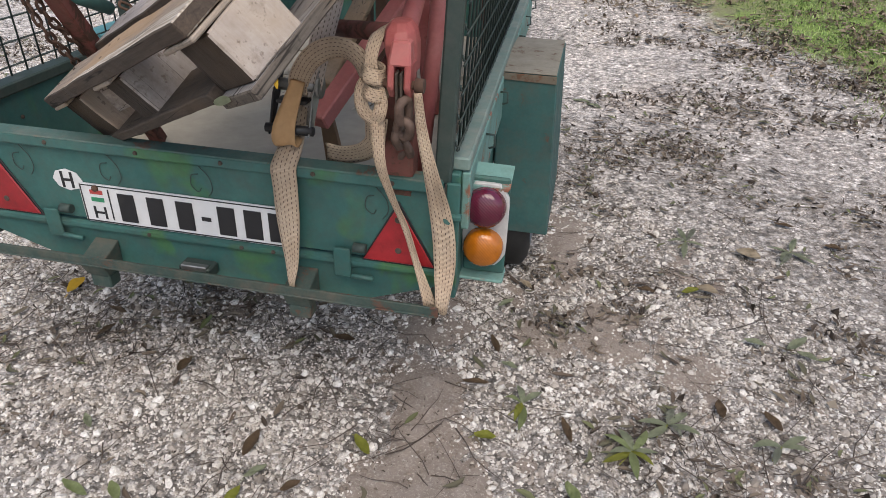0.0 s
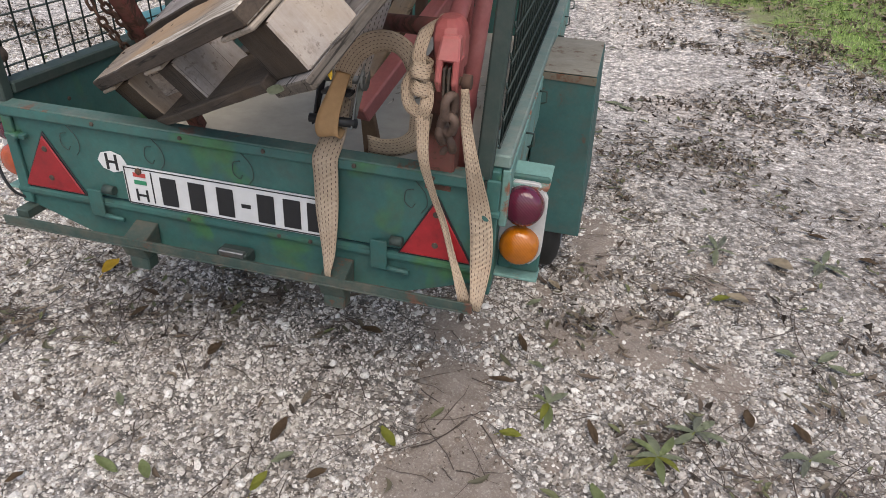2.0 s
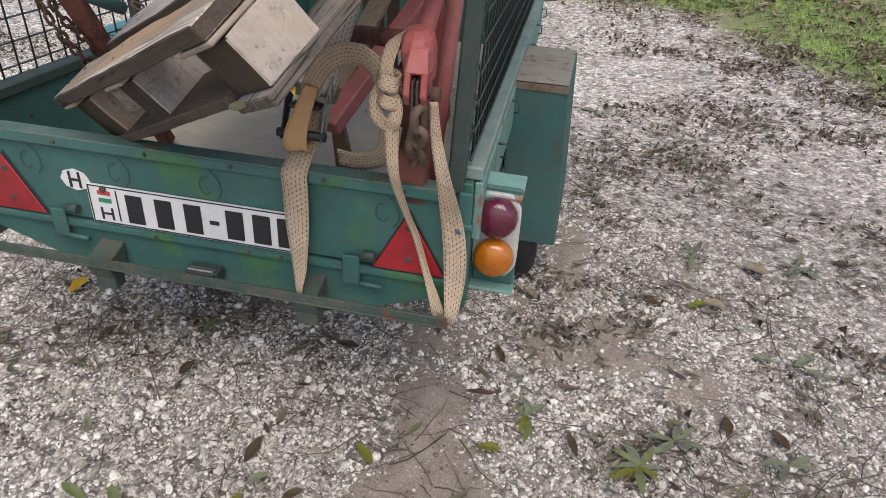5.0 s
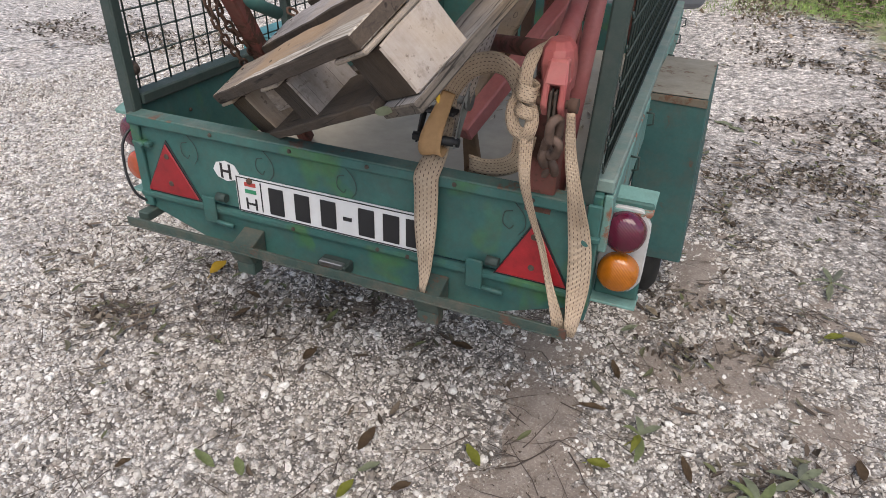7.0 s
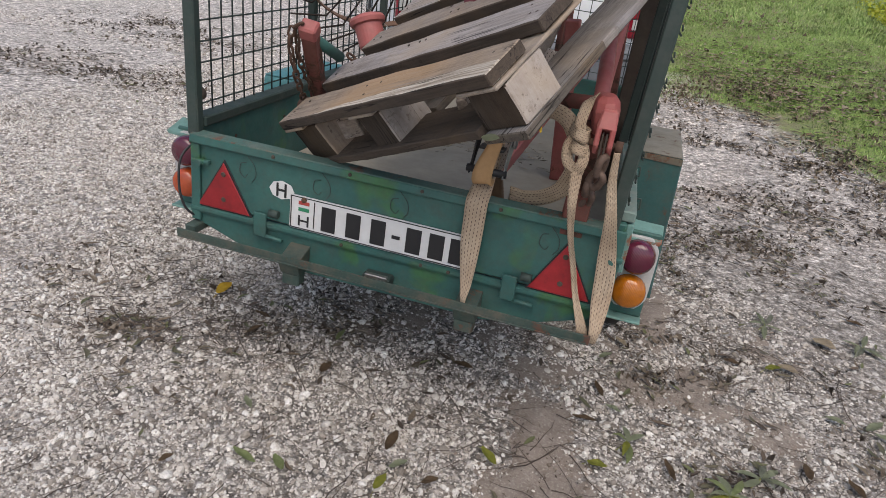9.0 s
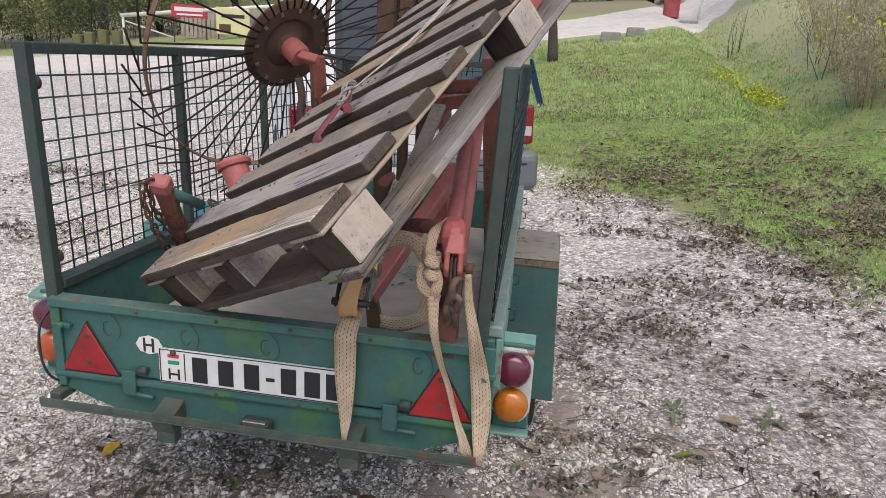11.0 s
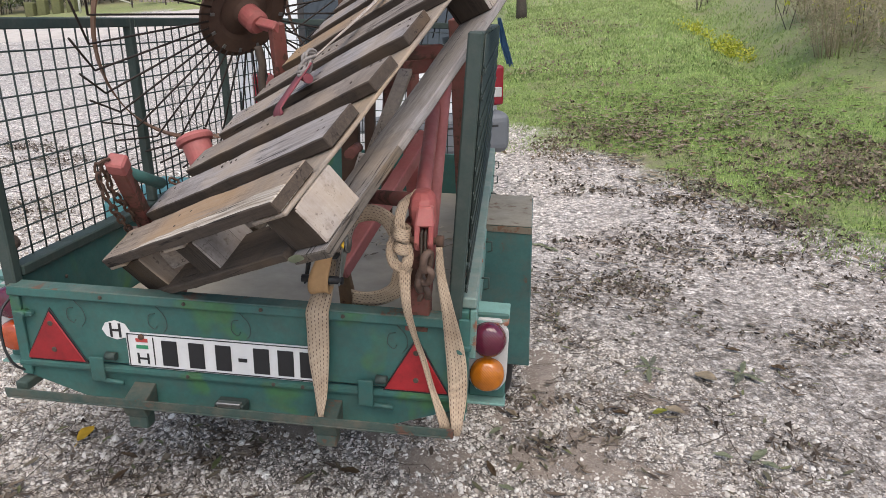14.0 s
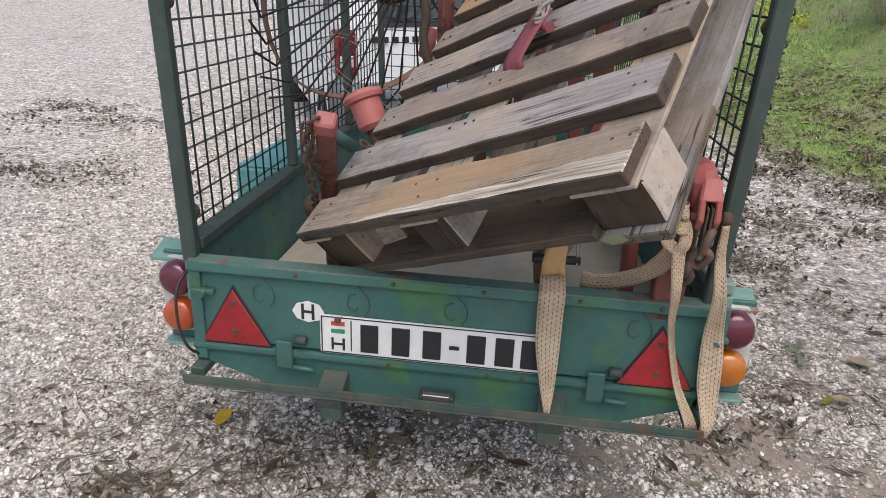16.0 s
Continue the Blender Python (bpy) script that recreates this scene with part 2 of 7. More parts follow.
W_TORN = timber("split_tan_deck_board", (0.31, 0.265, 0.235), (0.33, 0.25, 0.18), (0.10, 0.078, 0.06), 0, 0.8, 0.0, True)
W_BROWN = timber("brown_deck_board", (0.34, 0.305, 0.285), (0.30, 0.245, 0.20), (0.105, 0.082, 0.068), 0)
W_STR = timber("pale_sawn_stringer", (0.33, 0.285, 0.245), (0.34, 0.275, 0.215), (0.14, 0.112, 0.09), 1, 0.7)
W_EDGE = timber("shaded_grimy_board_edge", (0.085, 0.07, 0.06), (0.10, 0.074, 0.056), (0.035, 0.028, 0.024), 0)
W_RUN = timber("weathered_runner_board", (0.30, 0.288, 0.292), (0.275, 0.245, 0.225), (0.10, 0.088, 0.08), 1, 1.0)
W_BLOCK = timber("sawn_block_end", (0.42, 0.385, 0.368), (0.385, 0.345, 0.322), (0.17, 0.13, 0.105), 2, 0.5, 0.8)
W_BLOCK_OLD = timber("grey_sawn_block_end", (0.33, 0.28, 0.245), (0.31, 0.25, 0.205), (0.13, 0.10, 0.08), 2, 0.8, 0.8)
W_RUN_END = timber("dark_specked_board_end", (0.13, 0.115, 0.10), (0.15, 0.12, 0.095), (0.05, 0.042, 0.036), 1, 1.0, 0.6)
# darker timber for every block face but the cut end, and the bottom board
W_DARK = timber("dark_block_timber", (0.055, 0.045, 0.038), (0.075, 0.057, 0.045), (0.024, 0.019, 0.016), 2)
W_DARK_LONG = timber("dark_board_timber", (0.078, 0.062, 0.052), (0.10, 0.075, 0.057), (0.03, 0.024, 0.02), 0)
W_FLOOR = plain("dusty_plywood_floor", (0.40, 0.365, 0.30), 0.9, 0, 0.3, 9, 0.2)


def lens_plastic(name, col):
    m, nt, p = nodes_of(name)
    v = mapped(nt)
    link(nt, mix(nt, ramp(nt, noise_tex(nt, v, 40, 5), [(0.4, 0.0), (0.8, 0.6)]), col, tuple(c * 0.45 for c in col)), p.inputs["Base Color"])
    p.inputs["Roughness"].default_value = 0.16
    p.inputs["Coat Weight"].default_value = 0.6
    w = nt.nodes.new("ShaderNodeTexWave")
    w.wave_type, w.rings_direction = "RINGS", "Y"
    w.inputs["Scale"].default_value = 60
    link(nt, v, w.inputs["Vector"])
    bump(nt, p, w.outputs["Fac"], 0.25, 0.001)
    return m


LENS_RED = lens_plastic("red_lamp_lens", (0.095, 0.008, 0.026))
LENS_AMBER = lens_plastic("amber_lamp_lens", (0.42, 0.125, 0.006))
LENS_ORANGE = lens_plastic("orange_lamp_lens", (0.42, 0.065, 0.015))


def webbing(name, base, dirt, thread):
    """Woven strap: dashed dark threads along its length, from the strap's own UV map (u across, v along in metres)."""
    m, nt, p = nodes_of(name)
    uv = nt.nodes.new("ShaderNodeUVMap")
    sep = nt.nodes.new("ShaderNodeSeparateXYZ")
    link(nt, uv.outputs[0], sep.inputs[0])

    def op(kind, a, b=None):
        n = nt.nodes.new("ShaderNodeMath")
        n.operation = kind
        for s, val in zip(n.inputs, (a, b)):
            if val is None:
                continue
            if isinstance(val, (int, float)):
                s.default_value = val
            else:
                link(nt, val, s)
        return n.outputs[0]

    u, vv = sep.outputs[0], sep.outputs[1]
    rows = op("PINGPONG", op("MULTIPLY", u, 6.0), 0.5)
    row_id = op("FLOOR", op("MULTIPLY", u, 6.0))
    dash = op("FRACT", op("ADD", op("MULTIPLY", vv, 88.0), op("MULTIPLY", row_id, 0.5)))
    mark = op("MULTIPLY", op("GREATER_THAN", rows, 0.40), op("LESS_THAN", dash, 0.5))
    v = mapped(nt)
    n = noise_tex(nt, v, 14, 6, 0.7)
    tone = mix(nt, ramp(nt, n, [(0.38, 0.0), (0.72, 0.8)]), base, dirt)
    tone = mix(nt, mark, tone, thread)
    weave = nt.nodes.new("ShaderNodeTexWave")
    weave.inputs["Scale"].default_value = 1.0
    weave.bands_direction = "Y"
    sc = nt.nodes.new("ShaderNodeMapping")
    sc.inputs["Scale"].default_value = (8, 110, 1)
    link(nt, uv.outputs[0], sc.inputs["Vector"])
    link(nt, sc.outputs[0], weave.inputs["Vector"])
    link(nt, tone, p.inputs["Base Color"])
    p.inputs["Roughness"].default_value = 0.9
    n1 = bump(nt, p, weave.outputs["Fac"], 0.5, 0.0012)
    bump(nt, p, noise_tex(nt, v, 220, 3), 0.3, 0.0008, n1)
    return m


STRAP_M = webbing("beige_woven_strap", (0.45, 0.35, 0.255), (0.31, 0.225, 0.155), (0.10, 0.06, 0.045))
STRAP_OLD = webbing("faded_grey_strap", (0.46, 0.40, 0.36), (0.25, 0.20, 0.165), (0.08, 0.06, 0.05))
ROPE_GREY = plain("grey_frayed_cord", (0.29, 0.265, 0.25), 0.95, 0, 0.4, 90, 0.5)
STRAP_TAN = plain("smooth_tan_strap", (0.42, 0.25, 0.12), 0.8, 0, 0.25, 40, 0.2)
STRAP_RED = plain("faded_crimson_strap", (0.24, 0.06, 0.075), 0.9, 0, 0.3, 60, 0.3)


# ---- mesh helpers ----
def thing(name, label, category, base=(0, 0, 0), group="", kind=""):
    ob = new(name)
    ob.empty_display_size = 0.1
    ob.location = base
    return tagged(ob, label, category, group, kind)


def base_of(ob):
    p = Vector((0, 0, 0))
    while ob is not None:
        p += ob.location
        ob = ob.parent
    return p


def part(name, bm, mat, parent=None, label="", smooth=False):
    """Links a bmesh, drawn in world metres, as one mesh object under a thing or a part."""
    me = bpy.data.meshes.new(name)
    if parent is not None:
        bmesh.ops.translate(bm, vec=-base_of(parent), verts=bm.verts)
    if smooth:
        for f in bm.faces:
            f.smooth = True
    bm.to_mesh(me)
    bm.free()
    ob = new(name, me)
    for mm in (mat if isinstance(mat, (list, tuple)) else (mat,)):
        me.materials.append(mm)
    ob.parent = parent
    if label:
        ob["label"] = label
    return ob


def frame_of(direction, hint=(0, 0, 1)):
    z = Vector(direction).normalized()
    h = Vector(hint)
    if abs(z.dot(h.normalized())) > 0.98:
        h = Vector((0, 1, 0))
    x = h.cross(z).normalized()
    y = z.cross(x)
    return Matrix((x, y, z)).transposed().to_4x4()


def add_box(bm, lo, hi, m=None, bevel=0.0, seg=1):
    lo, hi = Vector(lo), Vector(hi)
    c, s = (lo + hi) / 2, hi - lo
    mm = (m or Matrix()) @ Matrix.Translation(c) @ Matrix.Diagonal((*s, 1))
    r = bmesh.ops.create_cube(bm, size=1, matrix=mm)
    if bevel:
        es = list({e for v in r["verts"] for e in v.link_edges})
        bmesh.ops.bevel(bm, geom=es, offset=bevel, segments=seg, affect="EDGES", profile=0.5)
    return bm


def box(lo, hi, m=None, bevel=0.003, seg=1):
    return add_box(bmesh.new(), lo, hi, m, bevel, seg)


def add_tube(bm, pts, r, seg=10, caps=True, hint=(0, 0, 1), radii=None):
    """A round bar swept along points."""
    pts = [Vector(p) for p in pts]
    rings = []
    prev = None
    for i, p in enumerate(pts):
        d = (pts[min(i + 1, len(pts) - 1)] - pts[max(i - 1, 0)]).normalized()
        if prev is None:
            x = frame_of(d, hint).to_3x3().col[0]
        else:
            x = (prev - d * prev.dot(d)).normalized()
        prev = x
        y = d.cross(x)
        rr = radii[i] if radii else r
        rings.append([bm.verts.new(p + (x * math.cos(a) + y * math.sin(a)) * rr) for a in (2 * math.pi * k / seg for k in range(seg))])
    for a, b in zip(rings, rings[1:]):
        for k in range(seg):
            f = bm.faces.new((a[k], a[(k + 1) % seg], b[(k + 1) % seg], b[k]))
            f.smooth = True
    if caps:
        bm.faces.new(rings[0][::-1])
        bm.faces.new(rings[-1])
    return bm


def tube(pts, r, seg=10, **k):
    return add_tube(bmesh.new(), pts, r, seg, **k)


def add_lathe(bm, m, profile, seg=24):
    """Turns a profile of (radius, height) about the local z axis of m."""
    rings = []
    for r, h in profile:
        if r < 1e-5:
            rings.append([bm.verts.new(m @ Vector((0, 0, h)))])
        else:
            rings.append([bm.verts.new(m @ Vector((r * math.cos(2 * math.pi * k / seg), r * math.sin(2 * math.pi * k / seg), h))) for k in range(seg)])
    for a, b in zip(rings, rings[1:]):
        for k in range(seg):
            va = a[k % len(a)], a[(k + 1) % len(a)]
            vb = b[k % len(b)], b[(k + 1) % len(b)]
            vs = []
            for v in (va[0], va[1], vb[1], vb[0]):
                if v not in vs:
                    vs.append(v)
            if len(vs) > 2:
                bm.faces.new(vs)
    return bm


def lathe(m, profile, seg=24):
    return add_lathe(bmesh.new(), m, profile, seg)


def add_prism(bm, pts, vec, bevel=0.0):
    """A flat outline pushed along vec."""
    vec = Vector(vec)
    a = [bm.verts.new(Vector(p)) for p in pts]
    b = [bm.verts.new(Vector(p) + vec) for p in pts]
    faces = [bm.faces.new(a[::-1]), bm.faces.new(b)]
    n = len(pts)
    for i in range(n):
        faces.append(bm.faces.new((a[i], a[(i + 1) % n], b[(i + 1) % n], b[i])))
    bmesh.ops.recalc_face_normals(bm, faces=faces)
    if bevel:
        bmesh.ops.bevel(bm, geom=list({e for f in faces for e in f.edges}), offset=bevel, segments=1, affect="EDGES")
    return bm


def prism(pts, vec, bevel=0.0):
    return add_prism(bmesh.new(), pts, vec, bevel)


def smooth_path(pts, n=8):
    """Catmull-Rom through the points."""
    P = [Vector(p) for p in pts]
    P = [2 * P[0] - P[1]] + P + [2 * P[-1] - P[-2]]
    out = []
    for i in range(1, len(P) - 2):
        for k in range(n):
            t = k / n
            a, b, c, d = P[i - 1:i + 3]
            out.append(0.5 * (2 * b + (c - a) * t + (2 * a - 5 * b + 4 * c - d) * t * t + (3 * b - a - 3 * c + d) * t ** 3))
    out.append(P[-2])
    return out


def strap(pts, sides, width, thick=0.003, n=8, widths=None):
    """A flat strap swept along points; sides: its width direction at each point. UV: u across, v along in metres."""
    path = smooth_path(pts, n)
    sv = smooth_path(sides, n)
    wv = [width] * len(path)
    if widths:
        wv = [v.x for v in smooth_path([(w, 0, 0) for w in widths], n)]
    bm = bmesh.new()
    uv = bm.loops.layers.uv.new("UVMap")
    rows, length = [], 0.0
    across = 5
    for i, p in enumerate(path):
        d = (path[min(i + 1, len(path) - 1)] - path[max(i - 1, 0)]).normalized()
        s = sv[i] - d * sv[i].dot(d)
        s.normalize()
        nrm = d.cross(s)
        if i:
            length += (p - path[i - 1]).length
        cup = [0.0022 * math.sin(7 * length + j * 1.3) for j in range(across)]
        top = [bm.verts.new(p + s * wv[i] * (j / (across - 1) - 0.5) + nrm * (thick / 2 + cup[j])) for j in range(across)]
        bot = [bm.verts.new(p + s * wv[i] * (j / (across - 1) - 0.5) + nrm * (-thick / 2 + cup[j])) for j in range(across)]
        rows.append((top, bot, length))

    def quad(vs, uvs):
        f = bm.faces.new(vs)
        f.smooth = True
        for lp, q in zip(f.loops, uvs):
            lp[uv].uv = q

    for (t0, b0, l0), (t1, b1, l1) in zip(rows, rows[1:]):
        for j in range(across - 1):
            u0, u1 = j / (across - 1), (j + 1) / (across - 1)
            quad((t0[j], t0[j + 1], t1[j + 1], t1[j]), ((u0, l0), (u1, l0), (u1, l1), (u0, l1)))
            quad((b0[j + 1], b0[j], b1[j], b1[j + 1]), ((u1, l0), (u0, l0), (u0, l1), (u1, l1)))
        quad((b0[0], t0[0], t1[0], b1[0]), ((0, l0), (0, l0), (0, l1), (0, l1)))
        quad((t0[-1], b0[-1], b1[-1], t1[-1]), ((1, l0), (1, l0), (1, l1), (1, l1)))
    for (t, b, l) in (rows[0], rows[-1]):
        for j in range(across - 1):
            quad((t[j], t[j + 1], b[j + 1], b[j]), ((0, l),) * 4)
    bmesh.ops.recalc_face_normals(bm, faces=bm.faces)
    return bm


def add_link(bm, c, along, side, length=0.045, wide=0.026, r=0.0048):
    """One oval chain link."""
    along, side = Vector(along).normalized(), Vector(side)
    side = (side - along * side.dot(along)).normalized()
    h, w = length / 2 - wide / 2, wide / 2 - r
    pts = []
    for k in range(16):
        a = 2 * math.pi * k / 16
        s = math.copysign(h, math.sin(a)) if abs(math.sin(a)) > 0.01 else 0
        pts.append(Vector(c) + side * w * math.cos(a) + along * (w * math.sin(a) + s))
    seg = 6
    nrm = along.cross(side)
    rings = []
    for i, p in enumerate(pts):
        d = (pts[(i + 1) % 16] - pts[i - 1]).normalized()
        x = d.cross(nrm)
        rings.append([bm.verts.new(p + (x * math.cos(a) + nrm * math.sin(a)) * r) for a in (2 * math.pi * k / seg for k in range(seg))])
    for i in range(16):
        a, b = rings[i], rings[(i + 1) % 16]
        for k in range(seg):
            f = bm.faces.new((a[k], a[(k + 1) % seg], b[(k + 1) % seg], b[k]))
            f.smooth = True
    return bm


def chain(pts, parent, pitch=0.034, r=0.0045, length=0.045, wide=0.027, mat=None):
    """Oval links hung along points; each link is a part."""
    path = smooth_path(pts, 12)
    acc, nextd, k = 0.0, 0.0, 0
    for a, b in zip(path, path[1:]):
        seg = (b - a).length
        while nextd <= acc + seg and seg > 0:
            p = a.lerp(b, (nextd - acc) / seg)
            d = (b - a).normalized()
            f = frame_of(d, (0.3, 0.9, 0.2)).to_3x3()
            s = f.col[0] if k % 2 else f.col[1]
            s = Matrix.Rotation(random.uniform(-0.4, 0.4), 3, d) @ s
            part("link", add_link(bmesh.new(), p, d, s, length, wide, r), mat or CHAIN_M, parent)
            nextd += pitch
            k += 1
        acc += seg


# ---- ground ----
def terrain(x, y):
    """Height of the ground: level gravel yard, a lawn that climbs ahead and to the side, a shallow ditch and its bank."""
    q = y + 0.9 * x - 4.2
    h = 0.115 * (q if q > 12 else 0.6 * math.log1p(math.exp(max(q, -30) / 0.6)))
    h = 7.0 * math.tanh(h / 7.0)
    h += 0.024 * max(0.0, y - 4.0)
    s = x - 3.8 - 0.06 * (y - 9)
    reach = min(1.0, max(0.0, y - 5.5) / 3.0)
    h -= 0.32 * math.exp(-(s / 0.5) ** 2) * reach
    h += 0.55 * (0.5 + 0.5 * math.tanh((s - 1.2) / 0.5)) * reach
    h += 0.05 * noise.noise((x * 0.8, y * 0.8, 3.0)) * min(1.0, max(0.0, x + 0.75 * (y - 4) - 2.2) / 1.5) * min(1.0, max(0.0, q) / 2)
    return h


def graded(lo, hi, fine_lo, fine_hi, fine, grow):
    xs = list(np.arange(fine_lo, fine_hi + 1e-6, fine))
    step = fine
    while xs[-1] < hi:
        step *= grow
        xs.append(xs[-1] + step)
    step = fine
    while xs[0] > lo:
        step *= grow
        xs.insert(0, xs[0] - step)
    return xs


def ground_material():
    m, nt, p = nodes_of("gravel_and_lawn")
    tc = nt.nodes.new("ShaderNodeTexCoord")
    v = tc.outputs["Object"]
    sep = nt.nodes.new("ShaderNodeSeparateXYZ")
    link(nt, v, sep.inputs[0])

    def op(kind, a, b=None, clamp=False):
        n = nt.nodes.new("ShaderNodeMath")
        n.operation, n.use_clamp = kind, clamp
        for s, val in zip(n.inputs, (a, b)):
            if isinstance(val, (int, float)):
                s.default_value = val
            elif val is not None:
                link(nt, val, s)
        return n.outputs[0]

    def voronoi(scale, feature="F1"):
        n = nt.nodes.new("ShaderNodeTexVoronoi")
        n.feature = feature
        n.inputs["Scale"].default_value = scale
        link(nt, v, n.inputs["Vector"])
        return n

    v1, v2, v3 = voronoi(44), voronoi(110), voronoi(260)
    patch = noise_tex(nt, v, 1.1, 6, 0.65, 0.6)
    patch2 = noise_tex(nt, v, 4.2, 7, 0.7, 0.3)

    def stones(vn, spread):
        sp = nt.nodes.new("ShaderNodeSeparateColor")
        link(nt, vn.outputs["Color"], sp.inputs[0])
        c = ramp(nt, sp.outputs[0], [(0.0, (0.28, 0.245, 0.215)), (0.3, (0.44, 0.40, 0.362)), (0.6, (0.595, 0.55, 0.507)), (0.85, (0.77, 0.73, 0.69)), (1.0, (0.88, 0.85, 0.82))])
        gap = ramp(nt, vn.outputs["Distance"], [(0.40, 0.0), (0.68, spread)])
        return mix(nt, gap, c, (0.085, 0.069, 0.057))

    grav = mix(nt, ramp(nt, noise_tex(nt, v, 9, 4), [(0.4, 0.0), (0.6, 1.0)]), stones(v2, 0.85), stones(v1, 0.85))
    grav = mix(nt, 0.35, grav, stones(v3, 0.7))
    soil = mix(nt, patch2, (0.22, 0.175, 0.145), (0.33, 0.275, 0.235))
    soil = mix(nt, ramp(nt, noise_tex(nt, v, 90, 5, 0.8), [(0.45, 0.0), (0.62, 1.0)]), soil, (0.38, 0.34, 0.30))
    grav = mix(nt, ramp(nt, patch, [(0.54, 0.0), (0.70, 0.6)]), grav, soil)
    litter = mix(nt, noise_tex(nt, v, 55, 6, 0.8), (0.05, 0.038, 0.028), (0.17, 0.135, 0.105))
    grav = mix(nt, ramp(nt, noise_tex(nt, v, 0.62, 9, 0.75, 0.8), [(0.58, 0.0), (0.68, 0.7)]), grav, litter)
    mott = noise_tex(nt, v, 24, 5, 0.75)
    grav = mix(nt, 1.0, grav, ramp(nt, mott, [(0.36, 0.28), (0.5, 0.95), (0.63, 1.55)]), "MULTIPLY")
    grav = mix(nt, 1.0, grav, ramp(nt, noise_tex(nt, v, 7, 7, 0.7, 0.5), [(0.35, 0.72), (0.5, 1.05), (0.62, 1.2)]), "MULTIPLY")
    # near ground painted darker for the shade between stones, paler outward
    gap_shade = nt.nodes.new("ShaderNodeMapRange")
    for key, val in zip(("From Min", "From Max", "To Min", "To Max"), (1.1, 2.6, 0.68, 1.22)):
        gap_shade.inputs[key].default_value = val
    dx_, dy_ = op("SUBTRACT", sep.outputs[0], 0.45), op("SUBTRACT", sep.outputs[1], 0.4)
    link(nt, op("SQRT", op("ADD", op("MULTIPLY", dx_, dx_), op("MULTIPLY", dy_, dy_))), gap_shade.inputs["Value"])
    grav = mix(nt, 1.0, grav, gap_shade.outputs[0], "MULTIPLY")
    dirty = nt.nodes.new("ShaderNodeMapRange")
    dirty.inputs["From Min"].default_value, dirty.inputs["From Max"].default_value = 0.4, 2.4
    dirty.inputs["To Max"].default_value = 0.5
    link(nt, sep.outputs[0], dirty.inputs["Value"])
    soiled = op("MULTIPLY", dirty.outputs[0], ramp(nt, noise_tex(nt, v, 38, 6, 0.8), [(0.44, 0.1), (0.54, 1.0)]))
    grav = mix(nt, soiled, grav, (0.115, 0.09, 0.067))
    turf = mix(nt, ramp(nt, noise_tex(nt, v, 30, 6, 0.8), [(0.35, 0.0), (0.65, 1.0)]), (0.08, 0.125, 0.03), (0.27, 0.38, 0.09))
    turf = mix(nt, ramp(nt, noise_tex(nt, v, 1.6, 8, 0.72), [(0.48, 0.0), (0.62, 0.8)]), turf, (0.22, 0.185, 0.12))
    edge = op("SUBTRACT", op("ADD", sep.outputs[0], op("MULTIPLY", op("SUBTRACT", sep.outputs[1], 4.0), 0.75)), 1.95)
    edge = op("ADD", edge, op("MULTIPLY", op("SUBTRACT", noise_tex(nt, v, 1.3, 7, 0.7), 0.5), 1.7))
    left = op("SUBTRACT", sep.outputs[1], 23.3)
    left = op("SUBTRACT", left, op("MULTIPLY", op("MAXIMUM", op("ADD", sep.outputs[0], 9.0), 0.0), 0.8))
    left = op("ADD", left, op("MULTIPLY", op("SUBTRACT", noise_tex(nt, v, 0.5, 5, 0.7), 0.5), 1.5))
    grass = op("MAXIMUM", op("MULTIPLY", edge, 3.0, True), op("MULTIPLY", left, 0.8, True))
    grass = op("MINIMUM", grass, 1.0, True)
    fringe = op("SUBTRACT", 1.0, op("MULTIPLY", edge, 0.7), True)
    fringe = op("MULTIPLY", fringe, ramp(nt, noise_tex(nt, v, 7, 8, 0.8), [(0.45, 0.0), (0.60, 0.6)]))
    turf = mix(nt, fringe, turf, mix(nt, noise_tex(nt, v, 45, 5, 0.8), (0.06, 0.048, 0.036), (0.22, 0.185, 0.14)))
    bank = op("MULTIPLY", op("SUBTRACT", sep.outputs[0], 4.1), 0.9, True)
    turf = mix(nt, op("MULTIPLY", bank, 0.8), turf, mix(nt, noise_tex(nt, v, 5, 8, 0.75), (0.22, 0.20, 0.11), (0.44, 0.41, 0.27)))
    # turf turns paler and yellower with y, from 7 to 15 m
    slope = nt.nodes.new("ShaderNodeMapRange")
    slope.inputs["From Min"].default_value, slope.inputs["From Max"].default_value, slope.inputs["To Max"].default_value = 7.0, 15.0, 0.3
    link(nt, sep.outputs[1], slope.inputs["Value"])
    turf = mix(nt, slope.outputs[0], turf, mix(nt, noise_tex(nt, v, 12, 7, 0.8), (0.30, 0.31, 0.14), (0.52, 0.50, 0.28)))
    leafy = op("MULTIPLY", op("SUBTRACT", sep.outputs[1], 27.5), 0.3, True)
    turf = mix(nt, op("MULTIPLY", leafy, 0.75), turf, mix(nt, noise_tex(nt, v, 6, 8, 0.8), (0.12, 0.09, 0.06), (0.36, 0.28, 0.20)))
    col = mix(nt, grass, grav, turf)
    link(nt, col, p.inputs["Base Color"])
    p.inputs["Roughness"].default_value = 0.75
    p.inputs["Specular IOR Level"].default_value = 0.45
    n1 = bump(nt, p, v1.outputs["Distance"], 0.7, -0.008)
    n2 = bump(nt, p, v2.outputs["Distance"], 0.6, -0.004, n1)
    bump(nt, p, noise_tex(nt, v, 300, 4, 0.7), 0.5, 0.002, n2)
    return m


